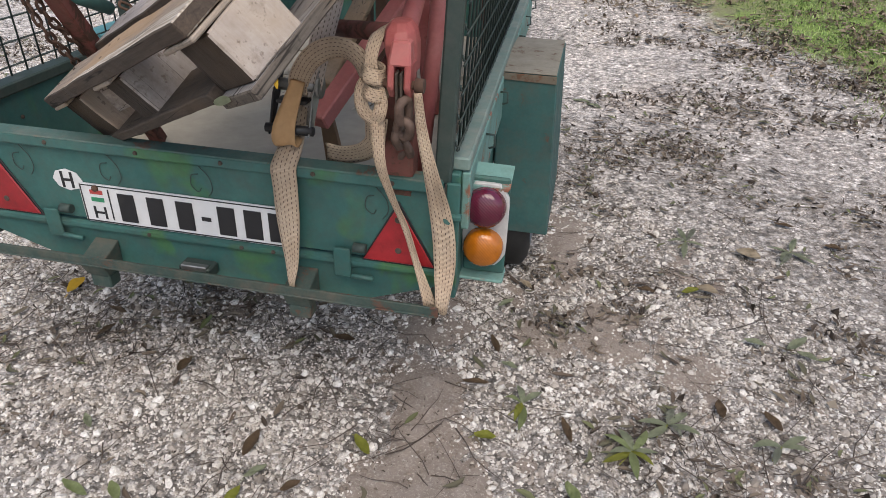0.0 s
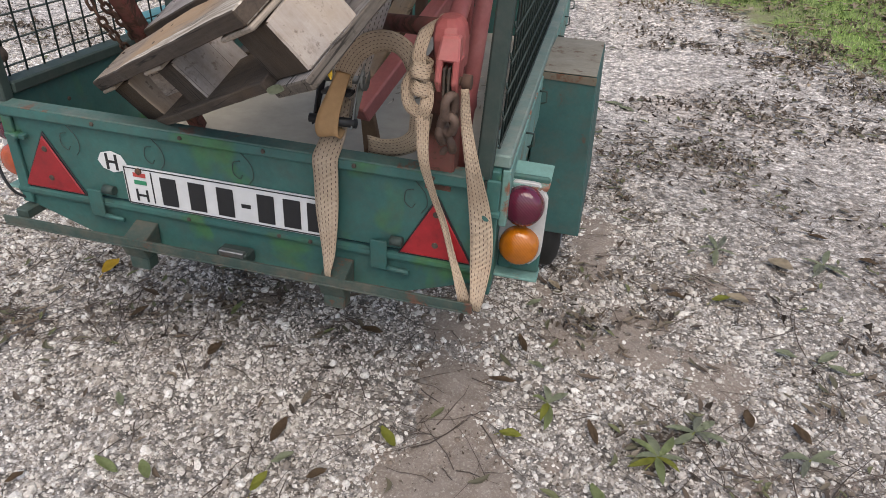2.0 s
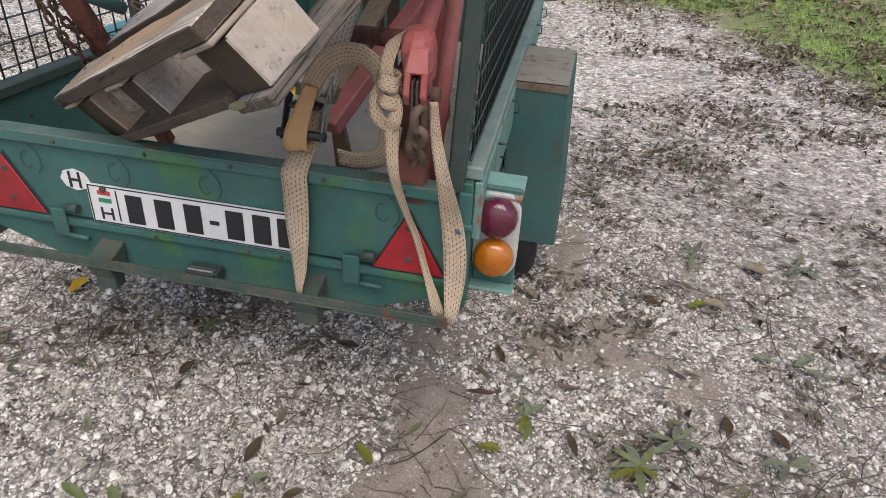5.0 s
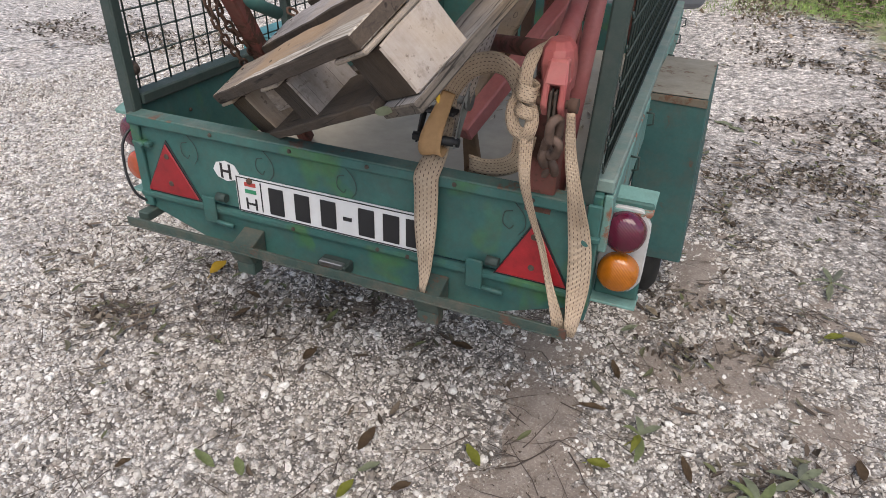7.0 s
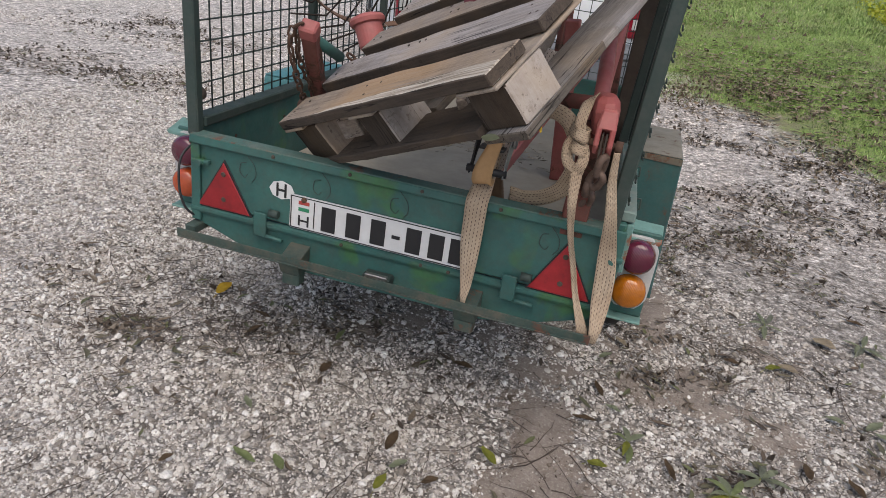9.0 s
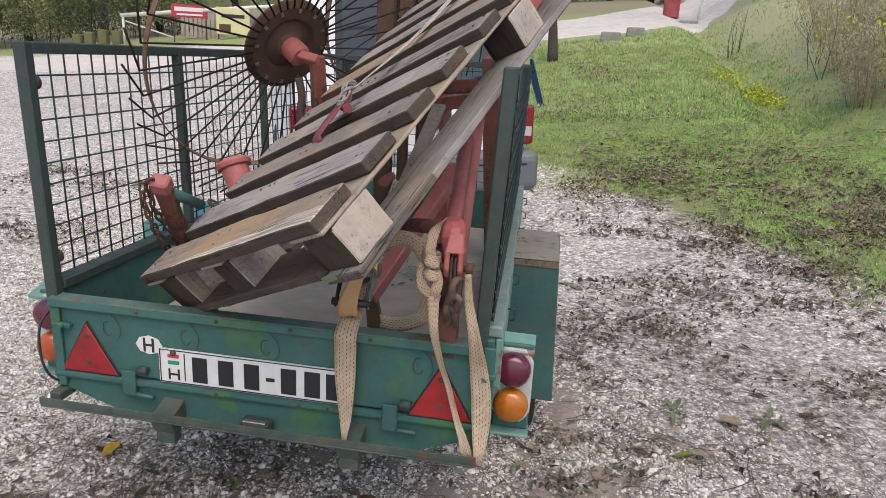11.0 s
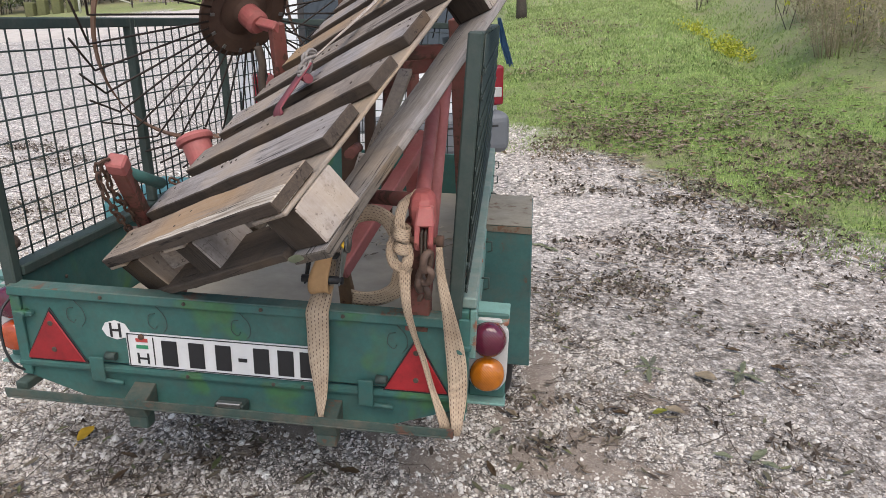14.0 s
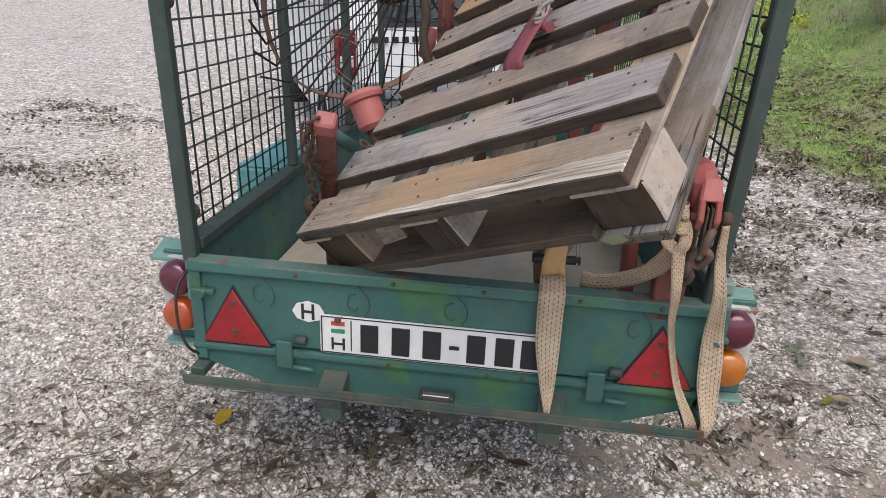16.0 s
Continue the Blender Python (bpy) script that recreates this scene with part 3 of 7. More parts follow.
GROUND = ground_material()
gx = graded(-420, 420, -1.0, 8.0, 0.25, 1.09)
gy = graded(-120, 700, 2.5, 15.0, 0.25, 1.09)
bm = bmesh.new()
grid = [[bm.verts.new((x, y, terrain(x, y))) for x in gx] for y in gy]
for r0, r1 in zip(grid, grid[1:]):
    for i in range(len(gx) - 1):
        bm.faces.new((r0[i], r0[i + 1], r1[i + 1], r1[i])).smooth = True
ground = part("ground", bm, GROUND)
tagged(ground, "pale crushed gravel yard running into mown lawn", "ground", kind="structure")


# ---- trailer ----
XL, XR, LEN, FLOOR_Z, TOP_Z, CAGE_Z = -0.635, 0.56, 2.06, 0.535, 0.745, 1.40
TAPER = 0.034
XF = XR - TAPER * LEN
trailer = thing("cargo_trailer", "old green painted single-axle cargo trailer with mesh cage sides", "trailer", (0, 1.0, 0))


def sheet_wall(lo, hi):
    return box(lo, hi, None, 0.003)


def toe_in(ob):
    """The right-hand side runs inwards a little towards the drawbar."""
    ob.data.transform(Matrix(((1, -TAPER, 0, -TAPER * base_of(ob.parent).y), (0, 1, 0, 0), (0, 0, 1, 0), (0, 0, 0, 1))))
    return ob


part("floor_panel", prism([(XL + 0.02, 0.02, FLOOR_Z - 0.02), (XR - 0.02, 0.02, FLOOR_Z - 0.02), (XF - 0.018, LEN - 0.02, FLOOR_Z - 0.02), (XL + 0.02, LEN - 0.02, FLOOR_Z - 0.02)], (0, 0, 0.02)), W_FLOOR, trailer, "dusty grey plywood floor")
part("side_wall", sheet_wall((XL - 0.005, 0.012, 0.45), (XL + 0.015, LEN, TOP_Z + 0.01)), GREEN, trailer)
toe_in(part("side_wall", sheet_wall((XR - 0.015, 0.012, 0.45), (XR + 0.005, LEN, TOP_Z + 0.01)), GREEN, trailer))
part("front_wall", sheet_wall((XL + 0.016, LEN - 0.02, 0.45), (XF - 0.016, LEN, TOP_Z)), GREEN, trailer)
for x0, x1 in ((XL - 0.022, XL + 0.028), (XR - 0.028, XR + 0.022)):
    rail = part("top_rail", box((x0, 0.028, TOP_Z + 0.011), (x1, LEN, TOP_Z + 0.04), None, 0.004), RAIL if x0 > 0 else GREEN_DARK, trailer)
    if x0 > 0:
        toe_in(rail)
# rivets inside the long walls
for k in range(7):
    for x, s in ((XL + 0.015, 1), (XR - 0.015, -1)):
        rivet = part("rivet", lathe(pose(x, 0.2 + 0.3 * k, 0.69, 0, 90 * s, 0), [(0.006, 0), (0.005, 0.003), (0, 0.004)], 8), RUST_DARK, trailer)
        if s < 0:
            toe_in(rivet)

# tailgate, hinged along its lower edge
gate = part("tailgate", box((XL + 0.01, -0.004, 0.541), (XR - 0.03, 0.008, TOP_Z - 0.012), None, 0.002), GREEN, trailer)
bm = bmesh.new()
add_prism(bm, [(XL + 0.006, -0.0165, 0.7185), (XL + 0.006, -0.0205, 0.723), (XL + 0.006, -0.018, 0.7425), (XL + 0.006, 0.022, 0.746), (XL + 0.006, 0.024, 0.733), (XL + 0.006, -0.0035, 0.7185)], (XR - XL - 0.032, 0, 0), 0.0015)
lip = part("top_flange", bm, GREEN, gate)
bm = bmesh.new()
add_prism(bm, [(XL + 0.008, -0.0182, 0.7428), (XL + 0.008, -0.0165, 0.7462), (XL + 0.008, 0.0205, 0.7495), (XL + 0.008, 0.0218, 0.7464)], (XR - XL - 0.036, 0, 0), 0.0008)
part("flange_edge", bm, GREEN_WORN, lip, "rubbed pale upper edge")
bm = bmesh.new()
add_prism(bm, [(XL + 0.004, -0.016, 0.522), (XL + 0.004, -0.016, 0.531), (XL + 0.004, -0.005, 0.535), (XL + 0.004, -0.005, 0.514), (XL + 0.004, -0.012, 0.514)], (XR - XL - 0.03, 0, 0))
part("lower_flange", bm, GREEN, gate)
for x in (-0.37, -0.147, 0.053, 0.26, 0.43):
    part("rivet", lathe(pose(x, -0.0195, 0.733, 90, 0, 0), [(0.0055, 0), (0.0045, 0.003), (0, 0.004)], 8), RUST_DARK, gate)
for x in (-0.158, 0.073, 0.15):
    part("rivet", lathe(pose(x, -0.016, 0.526, 90, 0, 0), [(0.0055, 0), (0.0045, 0.003), (0, 0.004)], 8), RUST_DARK, gate)

# rear apron under the gate, narrowing downwards
bm = bmesh.new()
add_prism(bm, [(XL + 0.01, -0.002, 0.533), (XR - 0.02, -0.002, 0.533), (XR - 0.03, -0.002, 0.487), (0.36, -0.002, 0.425), (0.25, -0.002, 0.405), (-0.28, -0.002, 0.405), (-0.42, -0.002, 0.42), (XL + 0.01, -0.002, 0.487)], (0, 0.012, 0))
part("rear_apron", bm, GREEN, trailer)
for x in (-0.43, 0.29):
    hinge = part("hinge", box((x + 0.004, -0.021, 0.490), (x + 0.044, -0.0165, 0.563), None, 0.003), GREEN, trailer)
    part("hinge_pin", tube([(x + 0.046, -0.022, 0.497), (x + 0.095, -0.02, 0.493)], 0.006, 8), GREEN, hinge)
    part("hinge_knuckle", tube([(x + 0.05, -0.014, 0.566), (x + 0.078, -0.014, 0.566)], 0.011, 10), GREEN_DARK, hinge)

# tow and step bar behind the trailer
bumper = part("bumper_bar", box((-0.632, -0.082, 0.456), (0.545, -0.045, 0.464), None, 0.003), BUMPER, trailer, "worn angle-iron rear bumper bar")
part("bumper_flange", box((-0.632, -0.082, 0.4645), (0.545, -0.077, 0.484), None, 0.001), BUMPER, bumper)
for x in (-0.632, 0.512):
    part("bumper_arm", box((x, -0.044, 0.456), (x + 0.034, 0.34, 0.482), None, 0.003), BUMPER, bumper)
for x in (-0.315, 0.19):
    part("bumper_bracket", prism([(x, -0.076, 0.466), (x, -0.004, 0.492), (x, -0.004, 0.42), (x, -0.06, 0.42), (x, -0.076, 0.455)], (0.06, 0, 0), 0.002), BUMPER, bumper)
    part("bracket_foot", box((x + 0.004, -0.058, 0.385), (x + 0.056, -0.02, 0.4195), None, 0.003), BUMPER, bumper)
bm = box((-0.08, -0.045, 0.440), (0.0, -0.004, 0.472), None, 0.004)
part("lamp_bracket", bm, GREEN_DARK, trailer)
part("lamp_glass", box((-0.072, -0.0462, 0.462), (-0.008, -0.03, 0.476), None, 0.002), STEEL, trailer)

# corner latches and the left edge rod
for x, s in ((XL + 0.012, 1), (XR - 0.04, -1)):
    latch = part("latch", box((x, -0.022, 0.665), (x + 0.055, -0.006, 0.677), None, 0.002), GREEN, trailer)
    part("latch_bolt", tube([(x + 0.03, -0.034, 0.671), (x + 0.03, -0.004, 0.671)], 0.009, 10), GREEN, latch)
    part("corner_strip", box((x - 0.006 if s > 0 else x + 0.022, -0.014, 0.49), (x + 0.022 if s > 0 else x + 0.05, -0.0045, 0.744), None, 0.002), GREEN, trailer)
part("wiring_cable", tube(smooth_path([(XL - 0.01, 0.05, 0.71), (XL - 0.026, -0.01, 0.67), (XL - 0.022, -0.03, 0.59), (XL - 0.005, -0.03, 0.53), (XL + 0.015, -0.01, 0.50), (XL + 0.04, 0.02, 0.485)], 6), 0.0036, 6), BLACK, trailer)

# scratched outlines of old stickers on the tailgate, added as thin raised lines
for x in (-0.445, -0.222, 0.0, 0.40):
    bm = bmesh.new()
    add_tube(bm, smooth_path([(x - 0.012, -0.008, 0.695), (x - 0.028, -0.009, 0.69), (x - 0.031, -0.009, 0.665), (x - 0.016, -0.009, 0.652), (x - 0.008, -0.009, 0.662)], 5), 0.0011, 5)
    add_tube(bm, smooth_path([(x - 0.008, -0.008, 0.715), (x + 0.014, -0.009, 0.69), (x + 0.018, -0.009, 0.662), (x + 0.006, -0.009, 0.642)], 5), 0.0010, 5)
    part("wire_loop", bm, GREEN_DARK, gate)


def letter_h(bm, x, z, h, w, y, t):
    """The country letter, from three strokes."""
    add_box(bm, (x, y - 0.001, z), (x + t, y, z + h))
    add_box(bm, (x + w - t, y - 0.001, z), (x + w, y, z + h))
    add_box(bm, (x + t, y - 0.001, z + h / 2 - t / 2), (x + w - t, y, z + h / 2 + t / 2))
    return bm


# number plate: the characters are plain bars
plate = part("number_plate", box((-0.32, -0.0105, 0.5385), (0.20, -0.0055, 0.6375), None, 0.004), PLATE_WHITE, gate, "white enamelled plate with black characters")
bm = bmesh.new()
for lo, hi in (((-0.3165, 0.541), (0.1965, 0.5435)), ((-0.3165, 0.6325), (0.1965, 0.635)), ((-0.3165, 0.5435), (-0.314, 0.6325)), ((0.194, 0.5435), (0.1965, 0.6325))):
    add_box(bm, (lo[0], -0.0118, lo[1]), (hi[0], -0.0106, hi[1]))
part("plate_border", bm, BLACK_INK, plate)
part("flag_band", box((-0.293, -0.0122, 0.613), (-0.261, -0.0106, 0.623), None, 0), FLAG_RED, plate)
part("flag_band", box((-0.293, -0.0122, 0.594), (-0.261, -0.0106, 0.604), None, 0), FLAG_GREEN, plate)
part("country_letter", letter_h(bmesh.new(), -0.293, 0.550, 0.031, 0.032, -0.0108, 0.0055), BLACK_INK, plate)
part("divider_bar", box((-0.247, -0.0122, 0.550), (-0.2445, -0.0106, 0.628), None, 0), BLACK_INK, plate)
for x in (-0.228, -0.155, -0.083, 0.018, 0.082, 0.140):
    bm = box((x + 0.004, -0.0128, 0.550), (x + 0.046, -0.0107, 0.622), None, 0.001)
    part("character_bar", bm, BLACK_INK, plate)
part("character_bar", box((-0.018, -0.0128, 0.580), (0.005, -0.0107, 0.590), None, 0.0005), BLACK_INK, plate)
part("plate_screw", lathe(pose(-0.277, -0.0108, 0.628, 90, 0, 0), [(0.008, 0), (0.0075, 0.004), (0.003, 0.006), (0, 0.006)], 14), RUST, plate)
sticker = part("country_sticker", lathe(pose(-0.348, -0.0052, 0.639, 90, 0, 0) @ Matrix.Diagonal((1.06, 0.75, 1, 1)), [(0.036, 0), (0.036, 0.0015), (0, 0.0016)], 8), PLATE_WHITE, gate, "white eight-sided country sticker")
part("country_letter", letter_h(bmesh.new(), -0.364, 0.619, 0.040, 0.031, -0.0069, 0.0065), BLACK_INK, sticker)
# red triangles
for xa, xb in ((-0.606, -0.445), (0.364, 0.517)):
    c = (xa + xb) / 2
    tri_bm = prism([(xa - 0.009, -0.0045, 0.533), (xb + 0.009, -0.0045, 0.533), (c, -0.0045, 0.689)], (0, -0.004, 0), 0.001)
    back = part("reflector_base", tri_bm, BLACK, gate)
    tri = part("triangle_reflector", prism([(xa - 0.003, -0.009, 0.539), (xb + 0.003, -0.009, 0.539), (c, -0.009, 0.680)], (0, -0.004, 0), 0.002), REFLECT, back, "red triangular reflector")
    for z in (0.646, 0.571):
        part("reflector_screw", lathe(pose(c, -0.0131, z, 90, 0, 0), [(0.0075, 0), (0.006, 0.002), (0, 0.0022)], 12), RUST_DARK, tri)

# tail lamps under their little roofs
for cx, s in ((0.612, 1), (-0.705, -1)):
    lamp = part("tail_lamp", box((cx - 0.048, 0.10, 0.476), (cx + 0.048, 0.112, 0.716), None, 0.004), GREEN, trailer, "round red and amber tail lamps on a grey base under a turquoise hood")
    bm = bmesh.new()
    out = []
    for k in range(28):
        a = 2 * math.pi * k / 28
        out.append((cx + 0.050 * max(-1, min(1, 1.25 * math.cos(a))), 0.099, 0.605 + 0.102 * max(-1, min(1, 1.1 * math.sin(a)))))
    add_prism(bm, out, (0, -0.012, 0), 0.002)
    part("lamp_housing", bm, LAMP_BASE, lamp)
    for z, mm in ((0.655, LENS_RED), (0.556, LENS_AMBER if s > 0 else LENS_ORANGE)):
        part("lamp_lens", lathe(pose(cx, 0.086, z, 90, 0, 0), [(0.045, 0), (0.045, 0.012), (0.042, 0.026), (0.033, 0.034), (0.0, 0.0365)], 28), mm, lamp, "", True)
    h0, h1 = (cx - 0.07, cx + 0.049) if s > 0 else (cx - 0.072, cx + 0.05)
    bm = bmesh.new()
    add_prism(bm, [(h0, 0.160, 0.7215), (h1, 0.160, 0.7195), (h1, 0.088, 0.697), (h0, 0.084, 0.699)], (0, 0.0005, 0.0035), 0.001)
    add_prism(bm, [(h0, 0.0835, 0.7015), (h1, 0.0875, 0.6995), (h1 - 0.004, 0.0875, 0.691), (h0 + 0.004, 0.0835, 0.692)], (0, 0.003, 0), 0.0008)
    part("lamp_hood", bm, GREEN_PALE, lamp, "flaking turquoise hood")
    part("lamp_foot", box((cx - 0.055, 0.07, 0.468), (cx + 0.05, 0.13, 0.4755), None, 0.002), GREEN_PALE, lamp)

# mudguards with wheels inside
for x0, x1 in ((0.545, 0.712), (-0.832, -0.665)):
    pr = [(0.742, 0.235), (0.742, 0.43), (0.730, 0.752), (0.738, 0.762), (1.145, 0.762), (1.155, 0.752), (1.23, 0.43), (1.23, 0.235)]
    bm = prism([(x0, y, z) for y, z in pr], (x1 - x0, 0, 0), 0.004)
    for v in bm.verts:
        if abs(v.co.x) > 0.7:
            v.co.x += math.copysign(0.022 * max(0, (0.76 - v.co.z) / 0.52), v.co.x)
    guard = part("mudguard", bm, TEAL if x0 > 0 else TURQ, trailer, "green box mudguard with a rusty grey top" if x0 > 0 else "turquoise box mudguard")
    if x0 > 0:
        part("guard_lip", prism([(x0 + 0.002, 0.7265, 0.742), (x1 - 0.001, 0.7265, 0.738), (x1 - 0.001, 0.7265, 0.7615), (x0 + 0.002, 0.7265, 0.7615)], (0, 0.003, 0), 0.001), FENDER_LIP, guard, "rust-stained folded edge")
    part("guard_top", box((x0 + 0.003, 0.732, 0.7625), (x1 - 0.003, 1.151, 0.7655), None, 0.001), FENDER_TOP if x0 > 0 else TURQ, guard)
for x in (0.556, -0.80):
    hub = pose(x, 0.985, 0.235, 0, 90, 0)
    wheel = part("wheel", lathe(hub, [(0.155, 0.0), (0.20, 0.008), (0.228, 0.026), (0.235, 0.04), (0.235, 0.085), (0.228, 0.098), (0.20, 0.114), (0.155, 0.12)], 40), RUBBER, trailer, "", True)
    part("rim", lathe(hub, [(0.155, 0.01), (0.145, 0.05), (0.05, 0.06), (0.0, 0.06)], 24), STEEL, wheel)
    part("rim", lathe(hub, [(0.0, 0.075), (0.05, 0.075), (0.145, 0.085), (0.155, 0.12)], 24), STEEL, wheel)
part("axle", tube([(-0.66, 0.985, 0.235), (0.58, 0.985, 0.235)], 0.03, 12), RUST_DARK, trailer)
for x in (-0.45, 0.37):
    part("chassis_rail", box((x, 0.03, 0.44), (x + 0.05, LEN, 0.512), None, 0.003), GREEN_DARK, trailer)
    part("spring", box((x, 0.66, 0.30), (x + 0.05, 1.31, 0.325), None, 0.004), RUST_DARK, trailer)
part("drawbar", box((-0.08, LEN, 0.44), (0.0, LEN + 0.42, 0.50), None, 0.004), GREEN_DARK, trailer)
part("coupling", tube([(-0.04, LEN + 0.42, 0.47), (-0.04, LEN + 0.50, 0.47)], 0.04, 14), RUST_DARK, trailer)

# pale strip along the right-hand wall, with hooks
toe_in(part("side_strip", box((XR + 0.006, 0.03, 0.62), (XR + 0.024, LEN, 0.752), None, 0.003), GREEN_PALE, trailer, "pale flaking turquoise strip"))
part("side_strip", box((XL - 0.024, 0.03, 0.62), (XL - 0.006, LEN, 0.752), None, 0.003), GREEN_PALE, trailer)
for k in range(6):
    y = 0.3 + 0.33 * k
    for x, s in ((XR + 0.024, 1), (XL - 0.024, -1)):
        hook = part("tarp_hook", tube([(x, y, 0.735), (x + 0.02 * s, y, 0.735), (x + 0.022 * s, y, 0.705), (x + 0.008 * s, y, 0.70)], 0.003, 6), GREEN_DARK, trailer)
        if s > 0:
            toe_in(hook)

# mesh cage panels
CZ0 = TOP_Z + 0.041
POSTS = (0.0, 0.712, 1.40, LEN - 0.02)


def cage_side(x, out, lean):
    panel = part("cage_panel", box((x - 0.017, POSTS[0] - 0.004, CZ0 - 0.05), (x + 0.017, POSTS[0] + 0.027, CAGE_Z), None, 0.004), GREEN_DARK, trailer, "dark green welded wire mesh side panel")
    slant = Matrix(((1, 0, lean, -lean * TOP_Z), (0, 1, 0, 0), (0, 0, 1, 0), (0, 0, 0, 1)))
    for y in POSTS[1:]:
        part("post", box((x - 0.014, y - 0.014, CZ0), (x + 0.014, y + 0.014, CAGE_Z - 0.001), None, 0.003), GREEN_DARK, panel)
    for a, b in zip(POSTS, POSTS[1:]):
        part("top_bar", box((x - 0.015, a + (0.028 if a == 0 else 0.0145), CAGE_Z - 0.03), (x + 0.015, b - 0.0145, CAGE_Z - 0.001), None, 0.003), GREEN_DARK, panel)
    y = 0.065
    while y < LEN - 0.05:
        part("wire", tube([(x + 0.019 * out, y, CZ0 - 0.01), (x + 0.019 * out, y, CAGE_Z - 0.008)], 0.0027, 5), WIRE, panel)
        y += 0.0565
    z = CZ0 + 0.02
    while z < CAGE_Z - 0.03:
        part("wire", tube([(x + 0.0235 * out, 0.012, z), (x + 0.0235 * out, LEN - 0.01, z)], 0.0026, 5), WIRE, panel)
        z += 0.0565
    for z in (CZ0 + 0.06, CAGE_Z - 0.10):
        part("hinge_lug", lathe(pose(x, 0.028, z, -90, 0, 0), [(0.018, -0.006), (0.02, 0.0), (0.018, 0.014), (0.006, 0.016), (0.0, 0.016)], 16), RUST_DARK, panel)
    # bent wire ends hooked round the post
    for k in range(10 if out > 0 else 0):
        z = CZ0 + 0.03 + 0.0565 * k
        part("wire_end", tube([(x + 0.0235 * out, 0.012, z), (x + 0.0225 * out, 0.004, z + 0.002), (x + 0.0205 * out, 0.006, z + 0.012)], 0.0022, 5), WIRE, panel)
    for ob in (panel, *panel.children):
        ob.data.transform(slant)
    return panel


cage_side(XL + 0.0075, -1, -0.027)
cage_r = cage_side(XR - 0.0295, 1, 0.039)
for ob in (cage_r, *cage_r.children):
    toe_in(ob)
front = part("cage_panel", box((XL + 0.022, LEN - 0.03, CAGE_Z - 0.03), (XF - 0.006, LEN - 0.002, CAGE_Z - 0.001), None, 0.003), GREEN_DARK, trailer, "dark green wire mesh front panel")
x = XL + 0.05
while x < XF - 0.03:
    part("wire", tube([(x, LEN - 0.012, TOP_Z - 0.004), (x, LEN - 0.012, CAGE_Z - 0.01)], 0.0022, 5), WIRE, front)
    x += 0.0565
z = TOP_Z + 0.04
while z < CAGE_Z - 0.04:
    part("wire", tube([(XL + 0.02, LEN - 0.0165, z), (XF - 0.02, LEN - 0.0165, z)], 0.0022, 5), WIRE, front)
    z += 0.0565


# ---- pallet ----
PO = Vector((0.287, -0.401, 1.1085))
PV = Vector((0.3036, 0.7935, 0.5274)).normalized()
PU = Vector((0.7602, -0.5355, 0.368))
PU = (PU - PV * PU.dot(PV)).normalized()
PW = PU.cross(PV)
PM = Matrix((PU, PV, PW)).transposed().to_4x4()
PM.translation = PO
PALLET_W, PALLET_L, STEP = 0.843, 1.66, 0.169
pallet = thing("wooden_pallet", "weathered grey wooden pallet leaning across the trailer cage", "pallet", tuple(PO))


def plank(name, lo, hi, mat, label="", warp=0.003, cuts=22):
    """One sawn board in the pallet's own frame, slightly warped and chipped."""
    bm = bmesh.new()
    add_box(bm, lo, hi)
    axis = max(range(3), key=lambda i: hi[i] - lo[i])
    es = [e for e in bm.edges if abs((e.verts[0].co - e.verts[1].co)[axis]) > 0.5 * (hi[axis] - lo[axis])]
    bmesh.ops.subdivide_edges(bm, edges=es, cuts=cuts, use_grid_fill=True)
    bmesh.ops.bevel(bm, geom=[e for e in bm.edges if len(e.link_faces) == 2 and e.calc_face_angle(0) > 1.0], offset=0.0025, segments=1, affect="EDGES")
    s = random.random() * 50
    for v in bm.verts:
        n = noise.noise_vector((v.co * 9) + Vector((s, 0, 0)))
        chip = noise.noise_vector((v.co * 31) + Vector((0, s, 0))) * 0.9
        n += Vector((chip.x, chip.y, chip.z * 0.2))
        k = noise.noise((v.co[axis] * 2.2 + s, s, 0))
        v.co += n * 0.0022
        v.co.z += k * warp
    me = bpy.data.meshes.new(name)
    bm.to_mesh(me)
    bm.free()
    ob = new(name, me)
    me.materials.append(mat)
    ob.parent = pallet
    ob.matrix_basis = PM.to_3x3().to_4x4()
    if label:
        ob["label"] = label
    return ob


def sawn_block(u0, u1, v0, v1, h0, h1, faces):
    """A pallet block: its underside slants from depth h0 at u0 to h1 at u1; the cut end is pale, every other face dark.
    """
    bm = bmesh.new()
    t = -0.0005
    add_prism(bm, [(u0, v0, t), (u1, v0, t), (u1, v0, -h1), (u0, v0, -h0)], (0, v1 - v0, 0), 0.003)
    bmesh.ops.subdivide_edges(bm, edges=[e for e in bm.edges if e.calc_length() > 0.04], cuts=3, use_grid_fill=True)
    s = random.random() * 50
    for v in bm.verts:
        v.co += noise.noise_vector(v.co * 14 + Vector((s, 0, 0))) * 0.0028
    bm.normal_update()
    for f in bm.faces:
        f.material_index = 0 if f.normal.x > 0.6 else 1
    me = bpy.data.meshes.new("block")
    bm.to_mesh(me)
    bm.free()
    ob = new("block", me)
    for mm in faces:
        me.materials.append(mm)
    ob.parent = pallet
    ob.matrix_basis = PM.to_3x3().to_4x4()
    return ob


T, D, BH = 0.009, 0.027, 0.089


def under(u):
    """Depth of the sagging rear bottom board's lower face."""
    return 0.0905 - 0.088 * u


